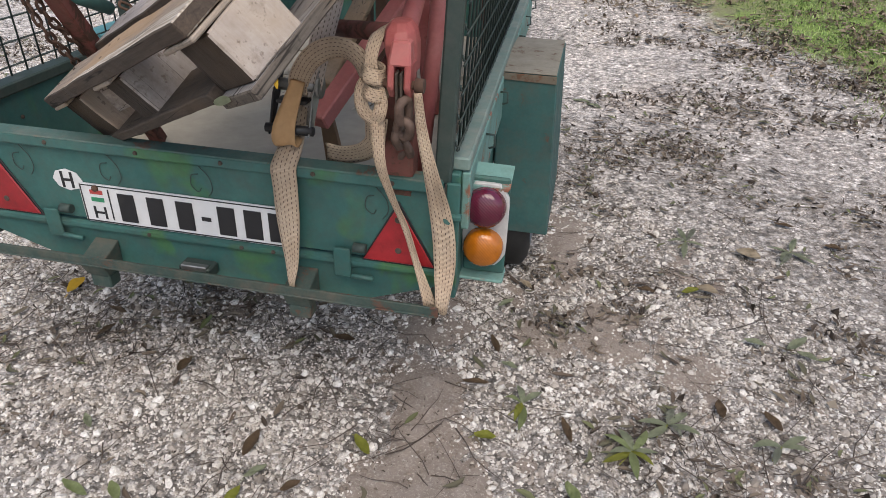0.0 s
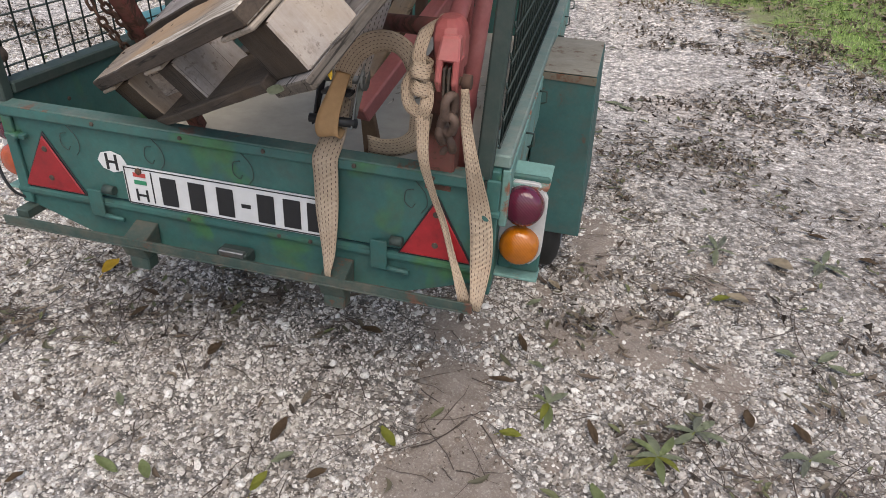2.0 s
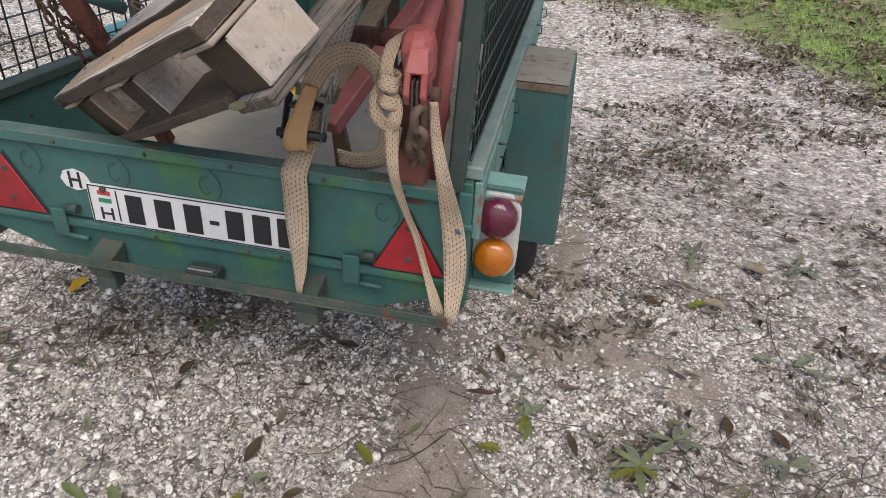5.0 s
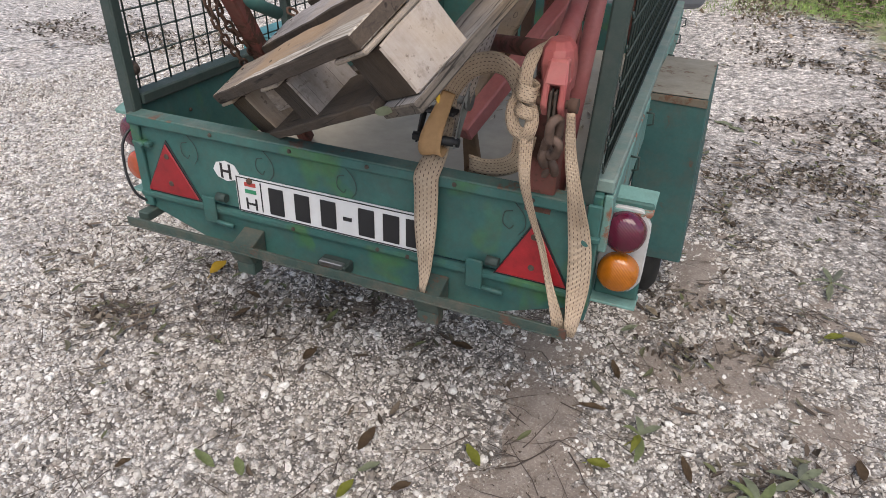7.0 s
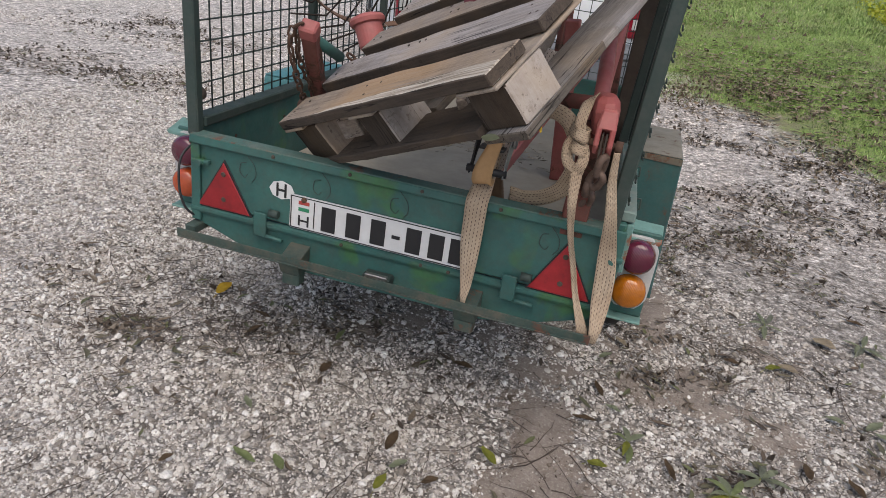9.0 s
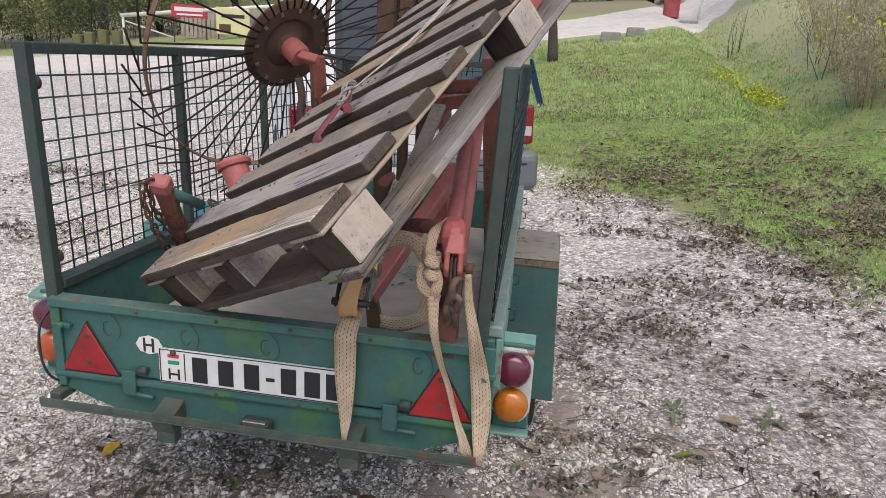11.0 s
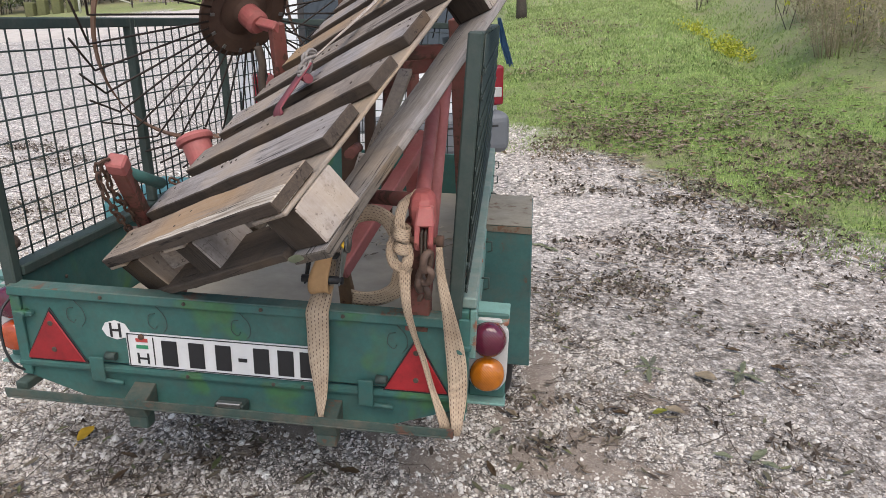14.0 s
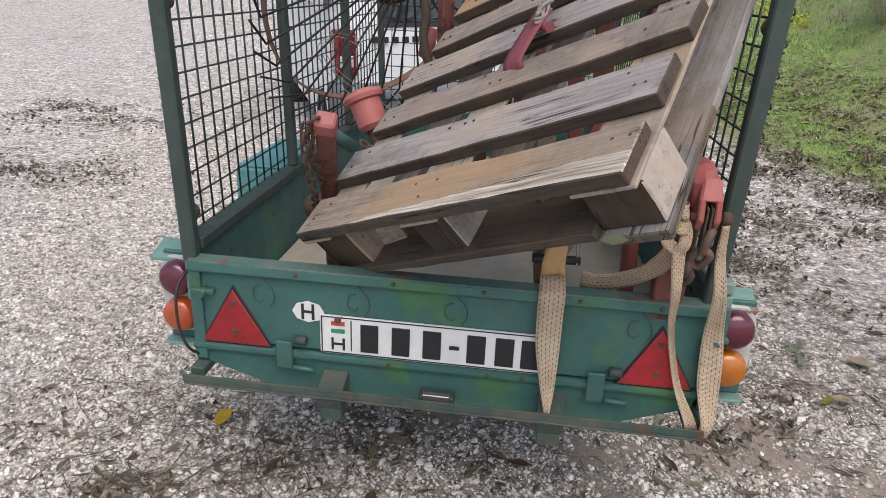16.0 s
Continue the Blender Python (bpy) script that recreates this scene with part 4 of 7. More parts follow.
DECK = (W_TORN, W_DECK, W_BROWN, W_DECK, W_BROWN, W_TAN, W_DECK, W_BROWN, W_DECK, W_DECK)
for k in range(10):
    v0 = -0.022 + STEP * k
    wid = (0.112, 0.105, 0.092, 0.104, 0.096, 0.1, 0.095, 0.098, 0.095, 0.1)[k]
    jit = (0, 0.004, 0.012, -0.006, 0.01, 0.0, 0.006, -0.004, 0.0, 0.0)[k]
    ob = plank("deck_board", (-PALLET_W + jit, v0, T + 0.001), (-0.006 + jit * 0.8, v0 + wid, T + D + 0.001), DECK[k])
    # rear and right-end faces: their shade is painted into this grimy timber
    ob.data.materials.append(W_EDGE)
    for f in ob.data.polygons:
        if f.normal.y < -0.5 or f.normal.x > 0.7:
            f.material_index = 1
for u0, u1 in ((-0.115, 0.0), (-0.51, -0.408), (-PALLET_W, -PALLET_W + 0.10)):
    plank("stringer_board", (u0, -0.022, 0.0005), (u1, PALLET_L - 0.03, T), W_STR)
    for v0 in (0.0, 0.772, 1.49):
        if v0 == 0:
            h0, h1 = (BH, BH) if u0 > -0.2 else (under(u0) - 0.022, under(u1) - 0.022)
            if u0 < -0.6:
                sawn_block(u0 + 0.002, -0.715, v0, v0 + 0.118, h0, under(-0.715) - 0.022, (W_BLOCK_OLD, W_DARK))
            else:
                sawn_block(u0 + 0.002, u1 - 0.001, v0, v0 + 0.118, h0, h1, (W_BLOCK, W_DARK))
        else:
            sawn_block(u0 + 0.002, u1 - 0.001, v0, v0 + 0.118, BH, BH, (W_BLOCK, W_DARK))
    far = 0.13 if u0 < -0.2 else -0.018
    run = plank("bottom_runner", (u0, far, -BH - 0.02), (u1 + (0.004 if u1 == 0 else 0), PALLET_L - 0.03, -BH - 0.0005), W_RUN)
    # rear ends, undersides and the outer edge's first stretch take darker timber
    run.data.materials.append(W_RUN_END)
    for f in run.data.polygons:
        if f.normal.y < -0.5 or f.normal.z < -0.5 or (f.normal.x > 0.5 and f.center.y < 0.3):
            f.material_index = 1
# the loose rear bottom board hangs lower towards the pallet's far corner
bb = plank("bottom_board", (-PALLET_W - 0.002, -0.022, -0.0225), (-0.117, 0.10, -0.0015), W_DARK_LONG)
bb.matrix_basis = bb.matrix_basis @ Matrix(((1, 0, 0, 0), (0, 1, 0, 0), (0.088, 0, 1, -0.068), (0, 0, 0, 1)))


# broken slats wedged between the rear blocks
for lo, hi, turn, lean_ in (((-0.66, 0.03, -0.075), (-0.60, 0.045, -0.005), 22, 8), ((-0.60, 0.055, -0.07), (-0.53, 0.068, 0.0), -14, -10), ((-0.30, 0.075, -0.085), (-0.275, 0.20, -0.06), 35, 20)):
    sl = plank("broken_slat", lo, hi, W_BROWN, "", 0.001, 6)
    mid = (Vector(lo) + Vector(hi)) / 2
    sl.data.transform(Matrix.Translation(mid) @ pose(0, 0, 0, 0, lean_, turn) @ Matrix.Translation(-mid))


def at(u, v, w):
    return PM @ Vector((u, v, w))


for k in range(7):
    for du in (-0.03, -0.05, -0.085, -0.42, -0.46, -0.49, -0.77, -0.81):
        p = at(du + random.uniform(-0.01, 0.01), 0.02 + STEP * k + random.choice((0.0, 0.04)), T + D + 0.002)
        part("nail", lathe(Matrix.Translation(p) @ PM.to_3x3().to_4x4(), [(0.0034, -0.002), (0.0034, 0.0006), (0, 0.0008)], 7), RUST_DARK, pallet)

# ---- red hay rake, folded ----
rake = thing("hay_rake", "faded red folded hay rake frame with rusty tined wheels", "farm machine", (0.1, 0.9, FLOOR_Z))


def bar(name, a, b, w, h, mat, hint=(0, 0, 1), label="", bevel=0.004):
    a, b = Vector(a), Vector(b)
    m = frame_of(b - a, hint)
    m.translation = a
    return part(name, box((-w / 2, -h / 2, 0), (w / 2, h / 2, (b - a).length), m, bevel), mat, rake, label)


part("frame_tube", tube([(0.405, 0.33, 0.60), (0.417, 0.441, 0.95), (0.43, 0.56, 1.33)], 0.021, 16), RED_TUBE, rake)
part("frame_tube", tube([(0.440, 0.02, 0.99), (0.428, 0.173, 1.05), (0.395, 0.58, 1.215)], 0.019, 16), RED_TUBE, rake)
bar("frame_beam", (0.194, 0.188, 0.764), (0.358, 0.662, 1.070), 0.046, 0.040, RED_TUBE)
part("foot_plate", prism([(0.150, 0.30, 0.762), (0.186, 0.285, 0.768), (0.234, 0.275, 0.55), (0.172, 0.295, 0.54)], (0.004, 0.012, 0), 0.002), PLATE_RUST, rake, "ochre stained rusty steel plate")
part("cross_tube", tube([(0.25, 0.20, 0.98), (0.44, -0.005, 1.03)], 0.018, 14), RED_DARK, rake)
bar("frame_beam", (0.42, 1.5, 0.54), (0.36, 1.45, 1.42), 0.07, 0.07, RED_DARK)
bar("frame_beam", (-0.05, 1.55, 1.18), (0.42, 1.5, 1.26), 0.05, 0.06, RED_DARK)
bar("frame_beam", (0.05, 1.5, 0.54), (0.10, 1.35, 1.3), 0.05, 0.05, RED_DARK)
bar("frame_beam", (0.30, 0.95, 0.54), (0.25, 0.9, 1.12), 0.05, 0.05, RED)
part("frame_tube", tube([(0.165, 0.54, 1.04), (0.175, 0.491, 1.053), (0.244, 0.135, 1.10)], 0.014, 12), RED_DARK, rake)
bar("frame_beam", (0.29, 0.30, 1.33), (0.445, 0.335, 1.343), 0.04, 0.035, RED_DARK)
bar("frame_beam", (-0.09, 1.42, 0.54), (-0.085, 1.40, 1.78), 0.075, 0.05, RUST)
bar("frame_beam", (0.02, 1.30, 0.54), (0.02, 1.35, 1.70), 0.04, 0.04, RUST)
bar("frame_beam", (0.485, 1.05, 0.54), (0.49, 1.0, 1.38), 0.06, 0.05, RUST_DARK)
part("folded_arm", prism([(0.440, 1.50, 1.668), (0.560, 1.50, 1.676), (0.545, 1.50, 1.645), (0.520, 1.50, 1.60), (0.495, 1.50, 1.575), (0.455, 1.50, 1.615)], (0.01, 0.05, 0), 0.004), RED_TUBE, rake)
bar("frame_beam", (0.36, 1.46, 1.40), (0.49, 1.52, 1.62), 0.05, 0.05, RED)
part("pivot_knob", tube([(-0.225, 0.83, 1.135), (-0.215, 0.87, 1.21)], 0.024, 14), RED, rake)
# fork head: a rounded casting whose two cheeks straddle the draw link
bm = bmesh.new()
for cx_, cy_, rx_, ry_, z in ((0.452, -0.022, 0.018, 0.030, 1.058), (0.454, -0.028, 0.028, 0.044, 1.046), (0.456, -0.032, 0.031, 0.052, 1.025), (0.458, -0.034, 0.030, 0.046, 1.0), (0.458, -0.030, 0.028, 0.036, 0.972)):
    for k in range(10):
        a = 2 * math.pi * (k + 0.5) / 10
        bm.verts.new((cx_ + rx_ * math.copysign(abs(math.cos(a)) ** 0.7, math.cos(a)), cy_ + ry_ * math.sin(a), z))
bmesh.ops.convex_hull(bm, input=bm.verts[:])
bmesh.ops.bevel(bm, geom=[e for e in bm.edges if e.calc_face_angle(0) > 0.5], offset=0.002, segments=1, affect="EDGES")
head = part("fork_head", bm, RED, rake, "faded red fork head")
part("nose_plate", prism([(0.446, -0.100, 0.995), (0.489, -0.100, 0.995), (0.484, -0.083, 1.036), (0.450, -0.083, 1.036)], (-0.004, 0.045, 0), 0.004), RED_TUBE, head)
for x in (0.446, 0.476):
    part("fork_cheek", prism([(x, -0.098, 1.0), (x, -0.05, 1.0), (x, -0.062, 0.952), (x, -0.088, 0.936), (x, -0.106, 0.958)], (0.012, 0, 0), 0.003), RED, head)
part("fork_pin", tube([(0.436, -0.086, 0.962), (0.499, -0.086, 0.962)], 0.008, 12), RUST, head)
part("pin_head", tube([(0.494, -0.086, 0.962), (0.510, -0.086, 0.962)], 0.0135, 8), RUST, head)
for x in (0.4605, 0.469):
    part("draw_link", prism([(x, -0.104, 0.985), (x, -0.084, 0.988), (x, -0.082, 0.905), (x, -0.092, 0.896), (x, -0.102, 0.905)], (0.0045, 0, 0), 0.0015), RUST_DARK, head)
bar("jack_leg", (0.437, 0.04, 0.54), (0.442, -0.012, 0.985), 0.062, 0.05, RED_DARK)

chain_c = thing("rusty_chain", "heavy rusty chain hanging from the fork head", "chain", (0.45, -0.06, 0.56))
chain([(0.474, -0.092, 0.915), (0.470, -0.078, 0.878), (0.454, -0.055, 0.852), (0.459, -0.020, 0.815), (0.444, 0.018, 0.778), (0.447, 0.036, 0.748), (0.43, 0.048, 0.715), (0.435, 0.055, 0.63), (0.44, 0.062, 0.555)], chain_c, 0.043, 0.0088, 0.066, 0.044)

# left support with its chain and boss
a, b = Vector((-0.425, 0.47, 0.545)), Vector((-0.305, 0.025, 1.075))
bar("support_post", a, b, 0.036, 0.04, RED_DARK, (1, 0, 0))
m = frame_of(b - a, (1, 0, 0))
m.translation = b
part("post_cap", box((-0.021, -0.023, -0.03), (0.021, 0.023, 0.010), m, 0.005), RED, rake)
part("pivot_boss", tube([(-0.41, 0.23, 0.815), (-0.33, 0.20, 0.825)], 0.03, 16), RUST, rake)
chain_l = thing("rusty_chain", "thin rusty chain draped over the red support post", "chain", (-0.36, 0.04, 0.86))
chain([(-0.325, 0.005, 1.078), (-0.342, 0.005, 1.065), (-0.352, 0.02, 1.02), (-0.356, 0.06, 0.95), (-0.372, 0.14, 0.87), (-0.39, 0.20, 0.83)], chain_l, 0.027, 0.0036, 0.036, 0.022, RUST)
chain([(-0.335, 0.02, 1.06), (-0.348, 0.06, 0.99), (-0.35, 0.12, 0.93), (-0.362, 0.18, 0.87)], chain_l, 0.027, 0.0036, 0.036, 0.022, RUST)
chain([(-0.27, 0.22, 0.985), (-0.22, 0.28, 0.945), (-0.15, 0.34, 0.95), (-0.10, 0.40, 0.93)], chain_l, 0.027, 0.0036, 0.036, 0.022, RUST)
part("handle_tube", tube([(-0.31, 0.06, 1.045), (-0.29, 0.19, 0.985)], 0.015, 14), GREEN, rake, "green painted tube end")
# flanged cap on its stub
cd = Vector((-0.42, 0.22, 0.88)).normalized()
cm = frame_of(cd)
cm.translation = Vector((-0.345, 0.50, 1.055))
part("flange_cap", lathe(cm, [(0.0, 0.012), (0.03, 0.014), (0.052, 0.006), (0.058, -0.004), (0.054, -0.016), (0.044, -0.02), (0.042, -0.085), (0.034, -0.095), (0.03, -0.10)], 28), RED_TUBE, rake, "faded red flanged cap", False)
part("stub_shaft", tube([cm @ Vector((0, 0, -0.09)), cm @ Vector((0, 0, -0.16)), (-0.235, 0.68, 0.87), (-0.16, 0.85, 0.80)], 0.024, 14), RED_DARK, rake)


def rake_wheel(hub, normal, radius, plate_r, spokes, spin, arm):
    """A sprung tine wheel: dished hub plate, thin flat rim, tines that run out past the rim and bend."""
    n = Vector(normal).normalized()
    m = frame_of(n, (0, 0, 1))
    m.translation = Vector(hub)
    wheel = part("tine_wheel", lathe(m, [(0.0, 0.03), (0.035, 0.03), (0.05, 0.012), (0.085, 0.0), (0.10, 0.012), (plate_r - 0.02, 0.016), (plate_r, 0.004), (plate_r, -0.006), (0.09, -0.012), (0.0, -0.012)], 40), RUST, rake, "rusty tined rake wheel")
    bm = bmesh.new()
    ring = []
    for k in range(72):
        a = 2 * math.pi * k / 72
        wob = 1 + 0.006 * math.sin(3 * a + 1)
        c, s = math.cos(a), math.sin(a)
        ring.append([bm.verts.new(m @ Vector((c * r * wob, s * r * wob, h))) for r, h in ((radius, -0.012), (radius + 0.004, -0.012), (radius + 0.004, 0.012), (radius, 0.012))])
    for k in range(72):
        p, q = ring[k], ring[(k + 1) % 72]
        for j in range(4):
            bm.faces.new((p[j], p[(j + 1) % 4], q[(j + 1) % 4], q[j])).smooth = False
    bmesh.ops.recalc_face_normals(bm, faces=bm.faces)
    part("rim_hoop", bm, RIM_M, wheel, "thin brown steel hoop")
    for k in range(spokes):
        a = 2 * math.pi * (k + 0.5 * spin) / spokes
        L = 0.165 + random.uniform(-0.02, 0.02)
        c, s = math.cos(a), math.sin(a)
        p0 = m @ Vector((c * (plate_r - 0.02), s * (plate_r - 0.02), 0.018))
        p1 = m @ Vector((c * (radius - 0.03), s * (radius - 0.03), 0.017))
        p2 = m @ Vector((c * (radius + 0.022), s * (radius + 0.022), 0.017))
        e = Vector((c * radius, s * radius, 0)) + Vector((c * math.cos(1.15) + s * math.sin(1.15), s * math.cos(1.15) - c * math.sin(1.15), 0.15)) * L
        p3 = m @ (e + Vector((0, 0, 0.03)))
        part("tine", tube([p0, p1, p2, p3], 0.0035, 6), TINE, wheel)
        if k % 3 == 0:
            part("tine_clip", box((-0.005, -0.005, 0), (0.009, 0.005, 0.004), Matrix.Translation(m @ Vector((c * (plate_r - 0.032), s * (plate_r - 0.032), 0.018))) @ m.to_3x3().to_4x4() @ pose(0, 0, 0, 0, 0, math.degrees(a)), 0), STEEL, wheel)
    part("hub_cap", lathe(m, [(0.04, 0.02), (0.04, 0.075), (0.03, 0.088), (0.0, 0.09)], 22), RED, wheel, "red hub cap")
    for a in arm:
        w0, w1, wd, mat = a
        bar("wheel_arm", w0, w1, wd, 0.03, mat, n)
    return wheel


H1 = Vector((-0.28, 0.80, 1.428))
N1 = Vector((0.75, -0.475, -0.46)).normalized()
p1 = H1 + N1 * 0.075
rake_wheel(H1, N1, 0.495, 0.162, 36, 0.3, [(p1, p1 + Vector((0.08, -0.03, -0.015)), 0.04, RED), (p1 + Vector((0.07, -0.02, 0)), p1 + Vector((0.065, 0.04, -0.25)), 0.05, RED_DARK)])
part("crank_lever", tube(smooth_path([(-0.225, 0.76, 1.32), (-0.215, 0.765, 1.26), (-0.222, 0.77, 1.20), (-0.21, 0.78, 1.13), (-0.17, 0.80, 1.07)], 5), 0.014, 10), RUST_DARK, rake, "dark bent crank lever")
H2 = Vector((-0.02, 1.75, 1.66))
p2 = H2 + N1 * 0.075
rake_wheel(H2, N1, 0.51, 0.162, 36, 0.0, [(p2, p2 + Vector((0.10, 0.0, -0.02)), 0.04, RED_DARK), (p2 + Vector((0.09, 0, 0.1)), p2 + Vector((0.10, 0.0, -0.9)), 0.06, RED_DARK)])

lath = thing("wooden_lath", "rough pale wooden lath leaning under the pallet", "plank", (0.17, 0.5, 0.87))
m = frame_of(Vector((0.006, 0.519, 0.217)), (1, 0, 0))
m.translation = Vector((0.168, 0.30, 0.815))
part("board", box((-0.011, -0.026, 0), (0.011, 0.026, 1.05), m, 0.003), W_STR, lath)

# ---- straps ----
X = Vector((1, 0, 0))


def strap_thing(label, segs, mat, base):
    st = thing("tie_down_strap", label, "strap", base)
    for pts, sides, w, widths in segs:
        part("webbing", strap(pts, sides, w, 0.003, 8, widths), mat, st)
    return st


s1 = strap_thing("beige ratchet strap hooked under the rear bumper", [
    ([(0.211, -0.062, 0.462), (0.210, -0.062, 0.485), (0.207, -0.045, 0.53), (0.200, -0.030, 0.62), (0.198, -0.026, 0.70), (0.198, -0.026, 0.742), (0.198, 0.002, 0.762), (0.198, 0.035, 0.785), (0.20, 0.06, 0.83), (0.205, 0.07, 0.88)], [X] * 10, 0.05, [0.010, 0.016, 0.032, 0.052, 0.056, 0.057, 0.055, 0.05, 0.045, 0.045]),
    ([(0.208, 0.058, 0.875), (0.212, 0.055, 0.90), (0.235, 0.03, 0.935), (0.265, 0.01, 0.968), (0.305, -0.01, 0.992), (0.345, -0.03, 1.0), (0.378, -0.05, 0.99), (0.402, -0.07, 0.968)], [X, X, Vector((0.9, 0.1, -0.4)), Vector((0.75, 0.1, -0.65)), Vector((0.4, 0.2, -0.9)), Vector((0.0, 0.3, -1)), Vector((-0.4, 0.2, -0.85)), Vector((-0.6, 0.1, -0.7))], 0.042, None),
], STRAP_M, (0.2, 0, FLOOR_Z))
part("strap_flap", strap([(0.214, 0.05, 0.905), (0.208, 0.02, 0.868), (0.198, 0.0, 0.825), (0.196, -0.004, 0.795), (0.202, 0.006, 0.782), (0.21, 0.03, 0.79)], [X] * 6, 0.046, 0.004, 8, [0.03, 0.036, 0.046, 0.05, 0.046, 0.03]), STRAP_TAN, s1, "smooth tan strap end")
s2 = strap_thing("knotted beige strap tied round the fork head and the bumper", [
    ([(0.438, 0.048, 1.028), (0.423, 0.003, 1.044), (0.414, -0.044, 1.033), (0.409, -0.074, 1.000), (0.414, -0.082, 0.973)], [Vector((0.6, 0.2, 0.8)), Vector((0.6, 0.3, 0.7)), Vector((0.8, 0.4, 0.4)), X, X], 0.024, None),
    ([(0.406, -0.072, 0.973), (0.394, -0.090, 0.943), (0.401, -0.098, 0.910), (0.424, -0.094, 0.893)], [X, X, Vector((1, 0, 0.5)), Vector((0.6, 0, 0.8))], 0.024, None),
    ([(0.418, -0.087, 0.968), (0.432, -0.094, 0.933), (0.430, -0.100, 0.906), (0.416, -0.094, 0.888)], [X, X, Vector((1, 0, -0.4)), Vector((0.6, 0, -0.8))], 0.024, None),
    ([(0.391, -0.067, 0.980), (0.406, -0.098, 0.977), (0.428, -0.094, 0.971), (0.434, -0.067, 0.969), (0.416, -0.052, 0.975), (0.394, -0.062, 0.981)], [Vector((0, 0.1, 1))] * 6, 0.028, None),
    ([(0.392, -0.074, 0.953), (0.410, -0.102, 0.945), (0.432, -0.095, 0.938), (0.438, -0.070, 0.941)], [Vector((0.15, 0.1, 1))] * 4, 0.024, None),
    ([(0.424, -0.094, 0.893), (0.431, -0.100, 0.810), (0.443, -0.060, 0.720), (0.462, -0.030, 0.640), (0.487, -0.028, 0.552), (0.519, -0.055, 0.482), (0.522, -0.045, 0.452)], [X] * 5 + [Vector((1, 0.3, 0))] * 2, 0.02, [0.028, 0.020, 0.014, 0.014, 0.016, 0.026, 0.028]),
    ([(0.420, -0.084, 0.893), (0.407, -0.05, 0.850), (0.391, -0.01, 0.812), (0.352, 0.035, 0.772), (0.305, 0.055, 0.752), (0.262, 0.062, 0.752)], [X, Vector((0.9, 0, -0.4)), Vector((0.8, 0.1, -0.6)), Vector((0.6, 0.1, -0.8)), Vector((0.3, 0.1, -1)), Vector((0.1, 0.1, -1))], 0.042, None),
    ([(0.501, -0.098, 0.952), (0.506, -0.085, 0.880), (0.522, -0.075, 0.795), (0.534, -0.040, 0.700), (0.543, -0.030, 0.630), (0.548, -0.035, 0.560), (0.551, -0.068, 0.490), (0.549, -0.060, 0.455)], [X, X, X, Vector((1, 0.1, 0)), X, X, Vector((1, 0.4, 0)), Vector((1, 0.4, 0))], 0.044, [0.014, 0.02, 0.028, 0.042, 0.048, 0.046, 0.028, 0.02]),
], STRAP_M, (0.45, -0.05, FLOOR_Z))
strap_thing("grey-beige strap running up beside the pallet", [
    ([(0.205, 0.085, 0.80), (0.222, 0.065, 0.845), (0.253, 0.06, 0.947), (0.292, 0.06, 1.065), (0.312, 0.05, 1.12)], [X, X, Vector((1, 0.3, 0)), Vector((1, 0.5, 0)), Vector((1, 0.5, 0))], 0.045, None)], STRAP_OLD, (0.2, 0.07, FLOOR_Z))
# ratchet
ratchet = thing("strap_ratchet", "worn steel strap ratchet with a black handle", "ratchet", (0.195, 0.05, 0.77))
part("handle_bar", tube([(0.15, 0.015, 0.812), (0.252, 0.02, 0.81)], 0.010, 12), BLACK, ratchet)
for x in (0.157, 0.243):
    part("side_plate", prism([(x, 0.006, 0.80), (x, 0.024, 0.80), (x, 0.075, 0.865), (x + 0.012, 0.085, 0.925), (x + 0.012, 0.06, 0.93), (x, 0.045, 0.875)], (0.004, 0, 0), 0.001), STEEL if x > 0.2 else BLACK, ratchet)
part("ratchet_drum", tube([(0.162, 0.068, 0.89), (0.246, 0.068, 0.89)], 0.013, 12), STEEL, ratchet)
part("ratchet_gear", lathe(pose(0.252, 0.068, 0.89, 0, 90, 0), [(0.0, 0), (0.024, 0), (0.024, 0.005), (0, 0.005)], 12), STEEL, ratchet)
part("release_tab", box((0.17, 0.03, 0.86), (0.235, 0.062, 0.868), pose(0, 0, 0, 0, 0, 0), 0.002), BLACK, ratchet)
# strap over the pallet, with its crimson tail
s4 = thing("tie_down_strap", "faded crimson and grey strap knotted over the pallet", "strap", tuple(at(-0.30, 0.5, 0.05)))
k0 = at(-0.36, 0.525, 0.075)
part("webbing", strap([at(-0.398, 0.378, 0.03), at(-0.402, 0.40, 0.048), at(-0.388, 0.46, 0.06), k0], [PU * 0.95 - PV * 0.3] * 4, 0.06, 0.003), STRAP_RED, s4, "faded crimson webbing")
part("webbing", strap([k0, at(-0.355, 0.60, 0.07), at(-0.345, 0.85, 0.055), at(-0.335, 1.20, 0.06), at(-0.33, 1.58, 0.07), at(-0.33, 1.64, 0.0)], [PU] * 6, 0.026, 0.003), STRAP_OLD, s4, "grey twisted webbing")
bm = bmesh.new()
for k in range(7):
    ph, tl = k * 0.9, 0.5 + 0.25 * math.sin(2.1 * k)
    loop = [k0 + PU * (0.020 + 0.003 * (k % 3)) * math.cos(a + ph) * tl + PV * 0.026 * math.sin(a + ph) + PW * (0.016 * math.cos(a + ph) * (1 - tl) + 0.006 * math.sin(2 * a + k) + 0.002 * k - 0.004) + PV * (0.006 * k - 0.02) for a in [j * math.pi / 8 for j in range(17)]]
    add_tube(bm, loop, 0.0042, 6)
part("knot", bm, ROPE_GREY, s4, "bunched grey knot")
